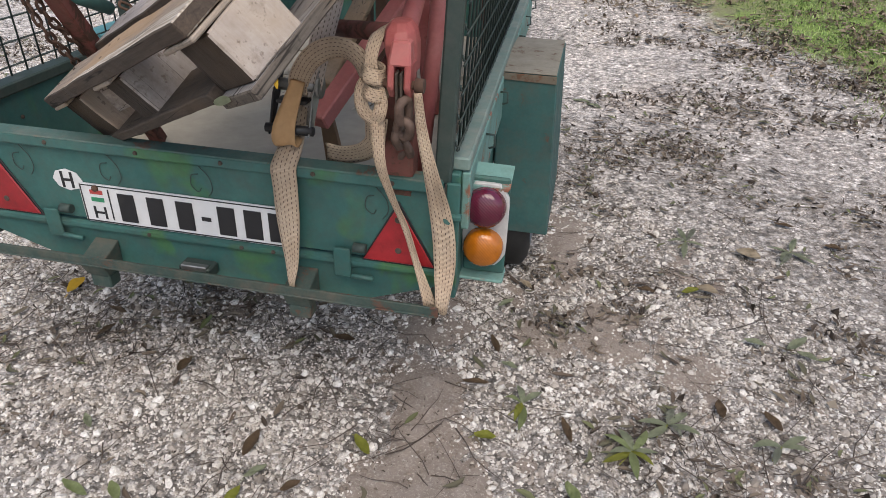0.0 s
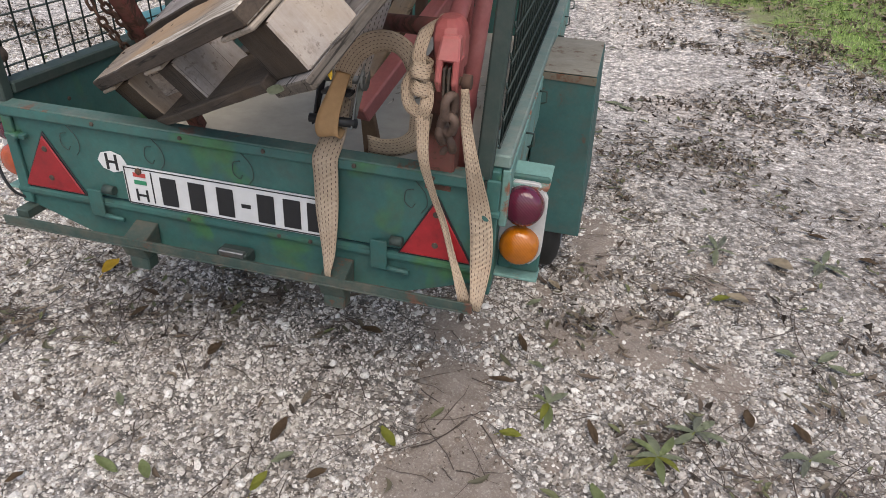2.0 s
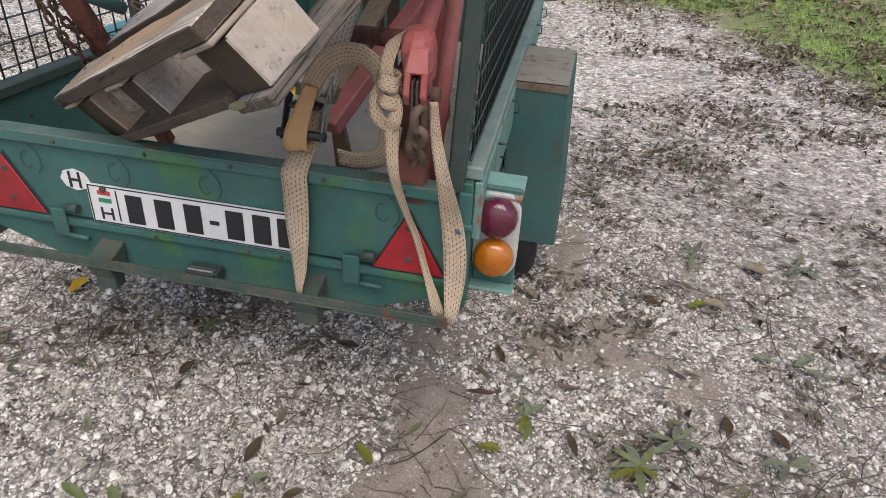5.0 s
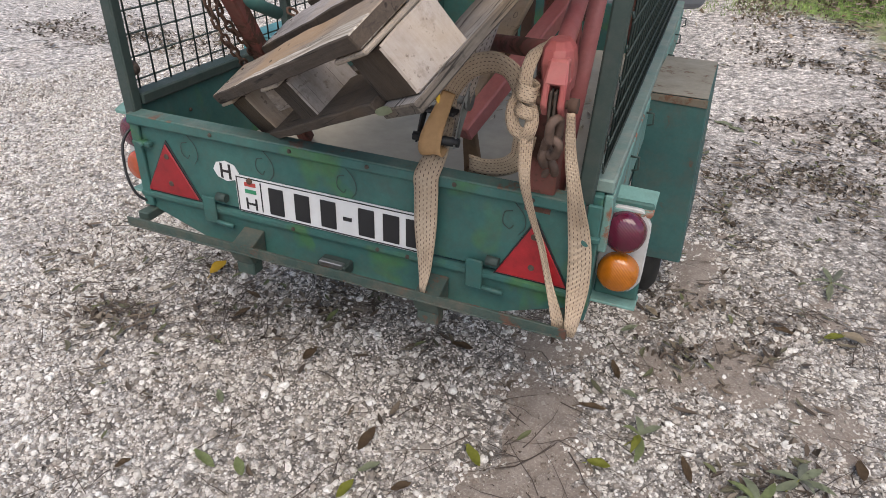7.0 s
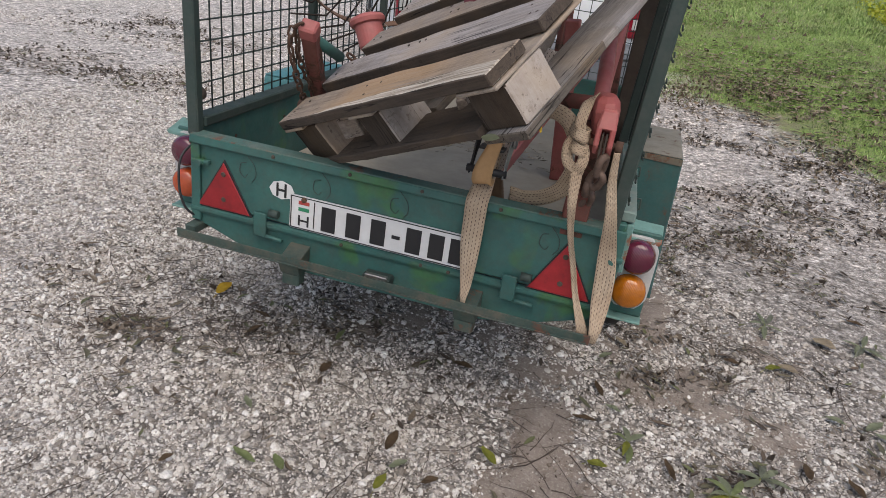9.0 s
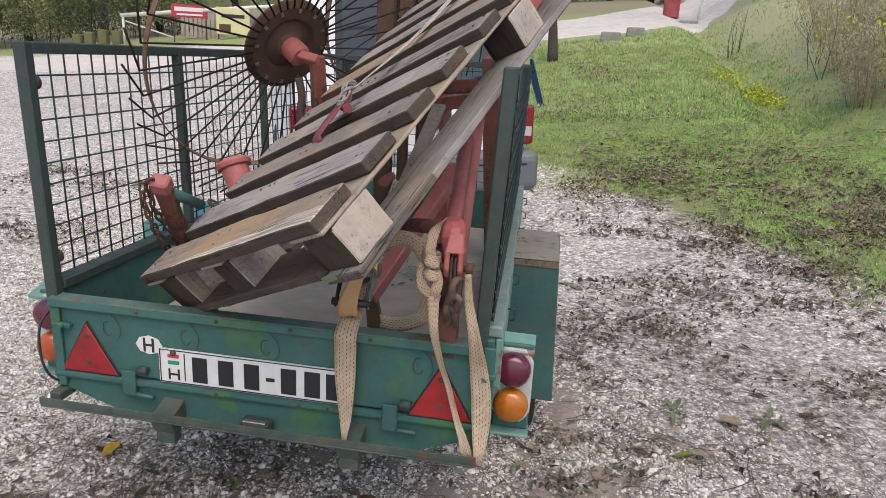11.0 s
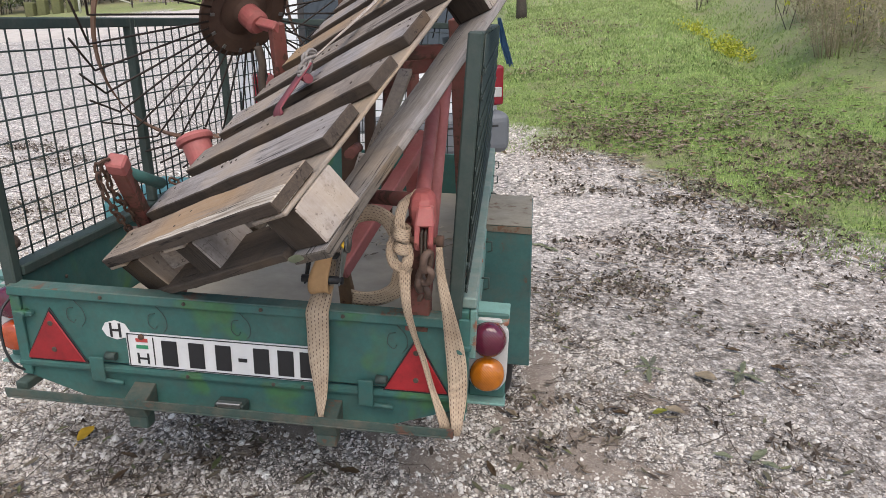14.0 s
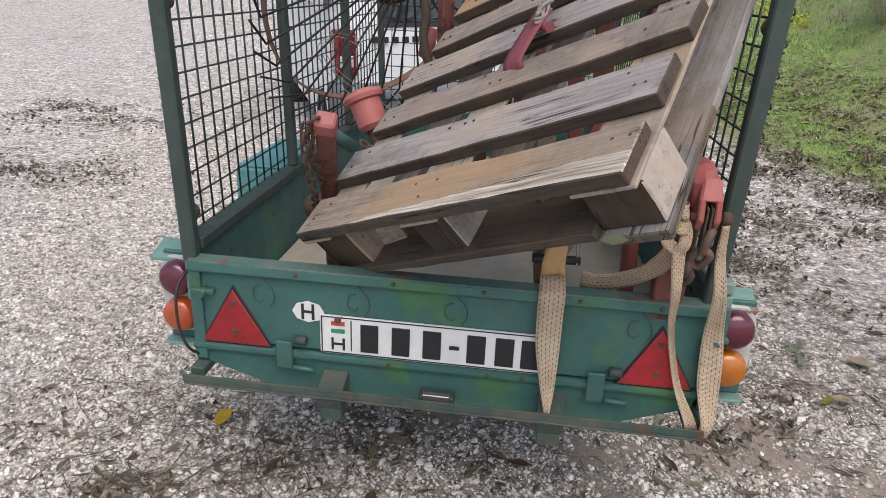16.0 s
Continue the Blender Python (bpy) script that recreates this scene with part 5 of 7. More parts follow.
part("rolled_end", tube([at(-0.395, 0.515, 0.055), at(-0.335, 0.475, 0.055)], 0.0115, 12), STRAP_RED, s4, "rolled crimson strap end")


# ---- road, vehicle and surroundings ----
def road_material():
    m, nt, p = nodes_of("pale_track_surface")
    v = mapped(nt)
    c = ramp(nt, noise_tex(nt, v, 2.2, 9, 0.75), [(0.3, (0.46, 0.41, 0.365)), (0.55, (0.62, 0.57, 0.52)), (0.75, (0.70, 0.655, 0.61))])
    c = mix(nt, ramp(nt, noise_tex(nt, v, 40, 4, 0.8), [(0.3, 0.35), (0.6, 0.0)]), c, (0.2, 0.175, 0.15))
    link(nt, c, p.inputs["Base Color"])
    p.inputs["Roughness"].default_value = 0.95
    bump(nt, p, noise_tex(nt, v, 60, 5, 0.8), 0.4, 0.01)
    return m


def ribbon(name, line, wid, mat, lift=0.02):
    bm = bmesh.new()
    pts = smooth_path([(x, y, 0) for x, y in line], 14)
    rows = []
    for i, q in enumerate(pts):
        d = (pts[min(i + 1, len(pts) - 1)] - pts[max(i - 1, 0)]).normalized()
        n = Vector((-d.y, d.x, 0))
        row = []
        for j in range(9):
            f = j / 8 - 0.5
            w = wid * (1 + 0.07 * noise.noise((i * 0.4, f * 3, 7.0)))
            xx, yy = q.x + n.x * f * w, q.y + n.y * f * w
            row.append(bm.verts.new((xx, yy, terrain(xx, yy) + lift - (lift + 0.06) * abs(2 * f) ** 8)))
        rows.append(row)
    for r0, r1 in zip(rows, rows[1:]):
        for j in range(8):
            bm.faces.new((r0[j], r0[j + 1], r1[j + 1], r1[j])).smooth = True
    bmesh.ops.recalc_face_normals(bm, faces=bm.faces)
    return part(name, bm, mat)


road = ribbon("road", [(-34, 20.2), (-16, 20.3), (-6, 20.6), (-0.3, 21.6), (2.6, 24.0), (5.2, 28.4), (9, 35.5), (18, 48)], 6.4, road_material(), 0.05)
tagged(road, "pale dusty unpaved track climbing the dyke", "road", kind="structure")

BARK = plain("grey_brown_bark", (0.075, 0.062, 0.05), 0.95, 0, 0.5, 26, 0.8)


def leaf_mat(name, cols):
    m, nt, p = nodes_of(name)
    link(nt, ramp(nt, per_island(nt), [(i / (len(cols) - 1), c) for i, c in enumerate(cols)]), p.inputs["Base Color"])
    p.inputs["Roughness"].default_value = 0.7
    p.inputs["Specular IOR Level"].default_value = 0.25
    return m


FOLIAGE = leaf_mat("autumn_willow_foliage", [(0.07, 0.10, 0.04), (0.13, 0.165, 0.065), (0.20, 0.23, 0.10), (0.30, 0.29, 0.13), (0.20, 0.215, 0.13)])
FOLIAGE_DARK = leaf_mat("dark_green_foliage", [(0.045, 0.06, 0.03), (0.09, 0.115, 0.055), (0.15, 0.175, 0.085)])
REED = leaf_mat("dry_brown_reed", [(0.24, 0.19, 0.13), (0.34, 0.28, 0.20), (0.45, 0.39, 0.29), (0.30, 0.28, 0.155), (0.21, 0.225, 0.10)])
YELLOW = leaf_mat("yellow_autumn_leaf", [(0.42, 0.44, 0.04), (0.34, 0.40, 0.05), (0.58, 0.54, 0.10)])
GRASS = leaf_mat("lawn_grass", [(0.115, 0.17, 0.055), (0.17, 0.25, 0.08), (0.225, 0.325, 0.105), (0.28, 0.385, 0.135), (0.36, 0.39, 0.185)])
gnt_ = GRASS.node_tree
gbase = gnt_.nodes["Principled BSDF"].inputs["Base Color"]
patchy = ramp(gnt_, noise_tex(gnt_, mapped(gnt_), 2.6, 7, 0.75, 0.5), [(0.36, 0.5), (0.5, 1.12), (0.62, 1.5)])
lush = mix(gnt_, 1.0, gbase.links[0].from_socket, patchy, "MULTIPLY")
where = gnt_.nodes.new("ShaderNodeSeparateXYZ")
link(gnt_, mapped(gnt_), where.inputs[0])
# blades turn paler over the same stretch of y
paler = gnt_.nodes.new("ShaderNodeMapRange")
paler.inputs["From Min"].default_value, paler.inputs["From Max"].default_value, paler.inputs["To Max"].default_value = 7.0, 15.0, 0.3
link(gnt_, where.outputs[1], paler.inputs["Value"])
link(gnt_, mix(gnt_, paler.outputs[0], lush, (0.36, 0.42, 0.19)), gbase)
DEAD = leaf_mat("fallen_brown_leaf", [(0.055, 0.042, 0.032), (0.085, 0.064, 0.05), (0.12, 0.09, 0.065), (0.17, 0.135, 0.10), (0.09, 0.085, 0.055), (0.14, 0.15, 0.07)])


def soup(name, verts, faces, mat, parent=None, label="", kind="", category="", flat=True):
    me = bpy.data.meshes.new(name)
    base = base_of(parent) if parent is not None else Vector((0, 0, 0))
    verts = np.asarray(verts, dtype=np.float32) - np.array(base, dtype=np.float32)
    faces = np.asarray(faces, dtype=np.int32)
    k = faces.shape[1]
    me.vertices.add(len(verts))
    me.vertices.foreach_set("co", verts.ravel())
    me.loops.add(faces.size)
    me.loops.foreach_set("vertex_index", faces.ravel())
    me.polygons.add(len(faces))
    me.polygons.foreach_set("loop_start", np.arange(0, faces.size, k, dtype=np.int32))
    me.update(calc_edges=True)
    if flat:
        me.shade_flat()
    me.materials.append(mat)
    ob = new(name, me)
    ob.parent = parent
    return tagged(ob, label, category, kind=kind)


def leaf_cloud(rng, centres, count, size, spread, squash=0.8, droop=0.4, slim=0.28):
    """Many small folded leaves round the given centres: four-sided blades facing all ways."""
    c = np.asarray(centres)[rng.integers(0, len(centres), count)]
    off = rng.normal(size=(count, 3))
    off /= np.linalg.norm(off, axis=1)[:, None] + 1e-9
    off *= (spread * rng.random(count) ** 0.45)[:, None]
    off[:, 2] *= squash
    p = c + off
    d = rng.normal(size=(count, 3))
    d[:, 2] -= droop
    d /= np.linalg.norm(d, axis=1)[:, None]
    e = np.cross(d, rng.normal(size=(count, 3)))
    e /= np.linalg.norm(e, axis=1)[:, None] + 1e-9
    L = size * rng.uniform(0.6, 1.4, count)[:, None]
    v = np.stack([p, p + d * L * 0.5 + e * L * slim, p + d * L, p + d * L * 0.5 - e * L * slim], 1)
    return v.reshape(-1, 3), np.arange(4 * count).reshape(-1, 4)


def tree(x, y, height, crown_r, trunk_r, mat, leaves, leaf, seed, label, lean=0.0, name="tree", low=0.25):
    rng = np.random.default_rng(seed)
    random.seed(seed)
    z0 = terrain(x, y)
    t = thing(name, label, "tree", (x, y, z0))
    bm = bmesh.new()
    top = Vector((x + lean, y, z0 + height * 0.8))
    path = smooth_path([(x, y, z0 - 0.1), (x + 0.2 * lean, y + 0.05, z0 + height * 0.25), (x + 0.6 * lean, y - 0.05, z0 + height * 0.55), top], 4)
    add_tube(bm, path, trunk_r, 9, radii=[trunk_r * (1.25 - 1.1 * i / (len(path) - 1)) for i in range(len(path))])
    centres = []
    for k in range(int(10 + height)):
        f = random.uniform(low, 1.0)
        a = random.uniform(0, 2 * math.pi)
        s = path[min(len(path) - 1, int(f * (len(path) - 1)))]
        r = crown_r * (0.45 + 0.6 * random.random()) * (1.15 - 0.5 * f)
        e = s + Vector((math.cos(a) * r, math.sin(a) * r, height * random.uniform(0.05, 0.25)))
        add_tube(bm, smooth_path([s, s.lerp(e, 0.5) + Vector((0, 0, 0.12 * r)), e], 3), trunk_r * 0.3, 5, radii=[trunk_r * (0.34 - 0.045 * i) for i in range(7)])
        centres += [tuple(s.lerp(e, q)) for q in (0.45, 0.7, 0.95)]
    part("trunk", bm, BARK, t)
    if leaves:
        v, f = leaf_cloud(rng, centres, leaves, leaf, crown_r * 0.42)
        soup("crown", v, f, mat, t)
    return t


def bush(x, y, height, radius, mat, leaves, leaf, seed, label, stems=14, stem_mat=None):
    rng = np.random.default_rng(seed)
    random.seed(seed)
    z0 = terrain(x, y)
    t = thing("bush", label, "bush", (x, y, z0))
    bm = bmesh.new()
    centres = []
    thick = 0.45 if stem_mat is REED or height < 1.6 else 1.0
    for k in range(stems):
        a, r = random.uniform(0, 6.28), radius * math.sqrt(random.random())
        b = Vector((x + r * 0.6 * math.cos(a), y + r * 0.6 * math.sin(a), z0 - 0.1))
        e = Vector((x + r * math.cos(a) * 1.2, y + r * math.sin(a) * 1.2, z0 + height * random.uniform(0.6, 1.0)))
        m_ = b.lerp(e, 0.5) + Vector((random.uniform(-0.1, 0.1), random.uniform(-0.1, 0.1), 0)) * height
        add_tube(bm, smooth_path([b, m_, e], 3), 0.012, 4, radii=[thick * q for q in (0.014, 0.013, 0.012, 0.01, 0.008, 0.006, 0.004)])
        centres += [tuple(b.lerp(e, q)) for q in (0.35, 0.6, 0.8, 1.0)]
    tagged(part("branchwork", bm, stem_mat or BARK, t), kind="stuff")
    v, f = leaf_cloud(rng, centres, leaves, leaf, radius * 0.4, 0.8, -0.6 if mat is REED else 0.4, 0.045 if mat is REED else 0.28)
    soup("leaves", v, f, mat, t)
    return t


# belt of trees behind the yard
random.seed(11)
k = 0
for x in np.arange(-48, 10, 3.4):
    yb = 38 + 0.20 * x + random.uniform(-1.2, 1.2) if x < -8 else 46 + random.uniform(-2, 2)
    tree(x, yb, random.uniform(8, 11), random.uniform(2.8, 3.5), 0.17, FOLIAGE if k % 2 else FOLIAGE_DARK, 9000, 0.15, 100 + k, "tall willow with yellowing green leaves", random.uniform(-0.6, 0.6), low=0.05)
    k += 1
for x in np.arange(-48, -17, 2.0):
    bush(x, 33.2 + 0.18 * x + random.uniform(-0.5, 0.5), random.uniform(2.6, 4.2), 1.7, FOLIAGE_DARK if k % 3 else FOLIAGE, 6500, 0.10, 200 + k, "dense green hedge shrub at the yard's edge", 18)
    k += 1
# woods on the rising ground
for x, y in ((16, 46), (21, 42), (26, 39), (24, 31), (27, 25), (12, 52), (30, 20), (24, 49), (31, 44), (6, 50), (0, 48), (20, 22), (18, 27), (17, 16)):
    tree(x, y, random.uniform(7, 10), 3.0, 0.18, FOLIAGE if k % 2 else REED, 2400, 0.32, 300 + k, "thin autumn tree on the far bank", 0.3, low=0.05)
    k += 1
# distant wood that closes the view
bm = bmesh.new()
cols = []
for i in range(121):
    a_ = math.radians(-100 + 200 * i / 120)
    x, y = 130 * math.sin(a_), 90 * math.cos(a_)
    top = 15 + 4 * noise.noise((i * 0.35, 0, 0)) + 2 * noise.noise((i * 1.3, 5, 0))
    cols.append([bm.verts.new((x * (1 + 0.02 * j), y * (1 + 0.02 * j), -2 + top * j / 4)) for j in range(5)])
for c0, c1 in zip(cols, cols[1:]):
    for j in range(4):
        bm.faces.new((c0[j], c0[j + 1], c1[j + 1], c1[j])).smooth = True
FAR, fnt, fp = nodes_of("distant_woodland")
fv = mapped(fnt)
link(fnt, ramp(fnt, noise_tex(fnt, fv, 0.55, 9, 0.75), [(0.3, (0.03, 0.04, 0.02)), (0.55, (0.10, 0.115, 0.05)), (0.75, (0.19, 0.17, 0.09))]), fp.inputs["Base Color"])
fp.inputs["Roughness"].default_value = 1.0
tagged(part("backdrop", bm, FAR), "far belt of autumn woodland closing the view", "woodland", kind="structure")
# ditch vegetation
for x, y, h, r in ((4.63, 8.3, 0.9, 0.55), (5.18, 9.0, 1.2, 0.7), (5.58, 7.7, 1.1, 0.7), (6.08, 9.4, 1.3, 0.8), (4.98, 10.2, 1.0, 0.6), (5.88, 11.0, 1.3, 0.9), (5.48, 12.5, 1.2, 0.9), (6.78, 10.5, 1.5, 1.0), (6.58, 8.3, 1.3, 0.9), (7.28, 12.0, 1.5, 1.1), (5.08, 7.0, 0.8, 0.6), (6.08, 14.0, 1.3, 1.0), (7.88, 9.5, 1.6, 1.1)):
    bush(x, y, h, r, REED, 4200, 0.085, 400 + k, "tangle of dry brown reeds and brambles", 45, REED)
    k += 1
for x, y, h, r, n in ((5.0, 8.5, 0.8, 0.4, 160), (5.9, 9.2, 1.0, 0.5, 200), (4.75, 10.4, 1.5, 0.3, 130), (6.2, 8.6, 1.0, 0.5, 260), (5.5, 7.4, 0.9, 0.5, 160), (6.6, 9.6, 1.4, 0.5, 200)):
    bush(x, y, h, r, YELLOW, n, 0.075, 500 + k, "thin sapling with a few bright yellow leaves", 6)
    k += 1
for x, y in ((3.46, 12.1), (3.54, 11.6), (3.6, 11.1), (3.64, 10.7), (3.68, 10.3), (3.75, 9.9), (3.9, 10.4), (3.85, 10.9)):
    bush(x, y, 0.10, 0.32, YELLOW, 420, 0.045, 600 + k, "low yellow-green leafy weeds on the ditch edge", 6)
    k += 1
for x, y in ((4.3, 15.6), (4.5, 15.9), (4.75, 11.4)):
    bush(x, y, 1.1, 0.18, REED, 30, 0.05, 650 + k, "thin bare sapling in the grass", 5)
    k += 1
tree(7.15, 22.0, 9, 3.0, 0.33, FOLIAGE, 1500, 0.3, 700, "old thick-trunked tree beside the track", 0.2, low=0.5)
tree(0.38, 14.2, 4.0, 1.2, 0.10, FOLIAGE, 300, 0.16, 701, "slim young tree on the lawn", -0.45, low=0.6)

# red drum, stones, marker post beside the track
CRIMSON = painted("crimson_drum_paint", (0.40, 0.05, 0.07), (0.48, 0.10, 0.11), (0.14, 0.06, 0.04), 0.7)
CONCRETE = plain("weathered_concrete", (0.30, 0.285, 0.26), 0.95, 0, 0.35, 14, 0.5)
WHITEWASH = painted("flaking_white_paint", (0.62, 0.61, 0.57), (0.70, 0.69, 0.66), (0.25, 0.22, 0.18), 0.62)
dx, dy = 4.3, 26.2
drum = thing("steel_drum", "crimson painted steel drum beside the track", "drum", (dx, dy, terrain(dx, dy)))
part("shell", lathe(pose(dx, dy, terrain(dx, dy)), [(0.0, 0.0), (0.29, 0.0), (0.29, 0.28), (0.30, 0.30), (0.29, 0.32), (0.29, 0.58), (0.30, 0.60), (0.29, 0.62), (0.29, 0.86), (0.305, 0.88), (0.28, 0.88), (0.28, 0.84), (0.0, 0.84)], 24), CRIMSON, drum)
for x, y, w in ((1.75, 17.7, 0.5), (2.45, 18.7, 0.45), (4.56, 23.6, 0.6)):
    z = terrain(x, y)
    st = thing("concrete_block", "weathered concrete block at the track's edge", "block", (x, y, z), "kerb blocks")
    part("block_body", box((x - w / 2, y - 0.16, z - 0.1), (x + w / 2, y + 0.16, z + 0.22), None, 0.03, 2), CONCRETE, st)
px, py = 4.95, 24.4
post = thing("marker_post", "leaning white marker post", "post", (px, py, terrain(px, py)))
part("shaft", tube([(px, py, terrain(px, py) - 0.1), (px + 0.15, py, terrain(px, py) + 1.5)], 0.035, 10), WHITEWASH, post)

# barrier and boards at the far side of the yard
barrier = thing("yard_barrier", "long white pole barrier on thin posts", "barrier", (-17.9, 26.2, terrain(-17.9, 26.2)))
part("pole", tube([(-18.0, 26.2, 2.42), (-14.2, 26.3, 2.77), (-9.0, 26.6, 3.26)], 0.085, 10), WHITEWASH, barrier)
for x, y, z in ((-17.9, 26.2, 2.42), (-12.8, 26.35, 2.88), (-9.3, 26.6, 3.2)):
    part("post", tube([(x, y, terrain(x, y) - 0.05), (x, y, z)], 0.05, 8), WHITEWASH, barrier)
part("brace", tube([(-17.8, 26.2, 2.2), (-15.6, 26.3, 1.6)], 0.03, 8), WHITEWASH, barrier)
SIGN_RED = plain("red_sign_board", (0.42, 0.02, 0.05), 0.5, 0, 0.15, 5)
SIGN_YEL = plain("cream_sign_board", (0.62, 0.58, 0.32), 0.5, 0, 0.2, 4)


def board(x, y, z0, z1, w, mat, label, bars):
    zt = terrain(x, y)
    b_ = thing("notice_board", label, "sign", (x, y, zt))
    m_ = pose(x, y, 0, 0, 0, 28)
    part("panel", box((-w / 2, -0.02, z0), (w / 2, 0.02, z1), m_, 0.008), mat, b_)
    for x0, x1, a0, a1, mt in bars:
        part("text_bar", box((x0, -0.03, a0), (x1, -0.0205, a1), m_, 0), mt, b_)
    for lx_ in (-w / 2 + 0.04, w / 2 - 0.1):
        part("leg", box((lx_, 0.021, zt - 0.05), (lx_ + 0.06, 0.07, z1 - 0.05), m_, 0.005), BARK, b_)


board(-14.75, 26.0, 2.44, 2.94, 1.4, SIGN_RED, "red notice board with two lines of white writing", [(-0.58, 0.52, 2.68, 2.84, PLATE_WHITE), (-0.5, 0.5, 2.52, 2.59, PLATE_WHITE)])
board(-12.85, 26.0, 1.85, 2.9, 1.3, SIGN_YEL, "cream and yellow notice board with a dark picture", [(-0.55, -0.1, 1.92, 2.25, RUST), (-0.45, 0.45, 2.5, 2.64, BLACK_INK)])
crates = thing("wooden_crate", "slatted wooden crate under the barrier", "crate", (-14.8, 27.4, terrain(-14.8, 27.4)))
zt = terrain(-14.8, 27.4)
for i in range(11):
    part("slat", box((-15.9 + 0.2 * i, 27.3, zt), (-15.76 + 0.2 * i, 27.34, zt + 0.95), None, 0.004), W_BLOCK, crates)
for z in (0.1, 0.8):
    part("rail", box((-15.95, 27.345, zt + z), (-13.7, 27.4, zt + z + 0.1), None, 0.004), W_BLOCK, crates)
MOSS = plain("mossy_stone", (0.15, 0.155, 0.07), 0.95, 0, 0.4, 9, 0.5)
for i, (x, y) in enumerate(((-20.4, 26.6), (-19.9, 26.7), (-19.3, 26.8), (-18.7, 26.9))):
    st = thing("stone_post", "mossy yellow-green stone post at the lawn's edge", "post", (x, y, terrain(x, y)), "stone posts")
    part("stone", box((x - 0.2, y - 0.15, terrain(x, y) - 0.05), (x + 0.2, y + 0.15, terrain(x, y) + 0.55 + 0.06 * (i % 3)), None, 0.05, 2), MOSS, st)

# ---- white van that tows the trailer ----
CX, CY = -0.28, 3.22
van = thing("white_van", "white van with grey bumper hitched to the trailer", "car", (CX, CY, 0))
prof = [(CY + 0.10, 0.42), (CY + 0.03, 0.62), (CY + 0.02, 1.05), (CY + 0.16, 2.05), (CY + 0.34, 2.22), (CY + 2.6, 2.25), (CY + 3.5, 1.40), (CY + 4.2, 1.12), (CY + 4.35, 0.5), (CY + 4.2, 0.32), (CY + 0.3, 0.32)]
bm = prism([(CX - 0.86, y, z) for y, z in prof], (1.72, 0, 0))
for v in bm.verts:
    if v.co.z > 1.2:
        v.co.x = CX + (v.co.x - CX) * (1 - 0.16 * (v.co.z - 1.2) / 1.05)
bmesh.ops.bevel(bm, geom=bm.edges[:], offset=0.05, segments=3, affect="EDGES")
part("body", bm, WHITE_CAR, van)
DARK_GLASS, gnt, gp = nodes_of("dark_window_glass")
gp.inputs["Base Color"].default_value = (0.02, 0.025, 0.028, 1)
gp.inputs["Roughness"].default_value = 0.06
gp.inputs["Coat Weight"].default_value = 0.5


def tail_panel(x0, x1, z0, z1, out):
    """A panel on the sloping tailgate."""
    def yy(z):
        return CY + 0.02 + 0.14 * max(0, z - 1.05) / 1.0 - out
    return [(x0, yy(z0), z0), (x1, yy(z0), z0), (x1 - 0.03, yy(z1), z1), (x0 + 0.03, yy(z1), z1)]


part("rear_window", prism(tail_panel(CX - 0.52, CX + 0.66, 1.12, 1.95, 0.012), (0, 0.01, 0), 0.004), DARK_GLASS, van)
part("window_seal", prism(tail_panel(CX - 0.56, CX + 0.70, 1.09, 1.98, 0.006), (0, 0.005, 0), 0.002), BLACK, van)
part("tailgate_seam", box((CX - 0.005, CY + 0.008, 0.66), (CX + 0.005, CY + 0.02, 1.08), None, 0), BLACK, van)
part("tailgate_handle", box((CX + 0.06, CY - 0.005, 0.92), (CX + 0.24, CY + 0.018, 0.97), None, 0.008), BLACK, van)
for i in range(5):
    part("lettering_bar", box((CX - 0.64 + 0.065 * i, CY + 0.008, 1.0), (CX - 0.60 + 0.065 * i, CY + 0.019, 1.035), None, 0), BLACK, van)
for s in (-1, 1):
    x0, x1 = sorted((CX + s * 0.74, CX + s * 0.872))
    tl = part("tail_lamp", box((x0, CY - 0.012, 0.80), (x1, CY + 0.16, 1.08), None, 0.02, 2), LENS_CAR, van, "red tail lamp with a white reversing lens")
    part("reverse_lens", box((x0 + 0.02, CY - 0.017, 0.86), (x1 - 0.02, CY - 0.010, 0.93), None, 0.004), LAMP_BASE, tl)
    part("wheel", lathe(pose(CX + s * 0.78 - 0.1, CY + 0.85, 0.31, 0, 90, 0), [(0.19, 0.0), (0.28, 0.01), (0.31, 0.04), (0.31, 0.16), (0.28, 0.19), (0.19, 0.2)], 30), RUBBER, van, "", True)
    part("wheel", lathe(pose(CX + s * 0.78 - 0.1, CY + 3.5, 0.31, 0, 90, 0), [(0.0, 0.05), (0.19, 0.0), (0.28, 0.01), (0.31, 0.04), (0.31, 0.16), (0.28, 0.19), (0.19, 0.2), (0.0, 0.15)], 30), RUBBER, van, "", True)
    part("side_window", prism([(CX + s * 0.845, CY + 0.5, 1.18), (CX + s * 0.845, CY + 2.5, 1.18), (CX + s * 0.785, CY + 2.35, 1.85), (CX + s * 0.785, CY + 0.6, 1.85)], (s * 0.006, 0, 0)), DARK_GLASS, van)
bm = box((CX - 0.905, CY - 0.09, 0.46), (CX + 0.905, CY + 0.30, 0.76), None, 0.07, 4)
part("rear_bumper", bm, GREY_PLASTIC, van, "grey plastic rear bumper")
part("bumper_groove", box((CX - 0.80, CY - 0.094, 0.66), (CX + 0.80, CY - 0.085, 0.675), None, 0.002), BLACK, van)
part("plate_holder", box((CX - 0.26, CY - 0.1, 0.56), (CX + 0.26, CY - 0.092, 0.67), None, 0.003), PLATE_WHITE, van)
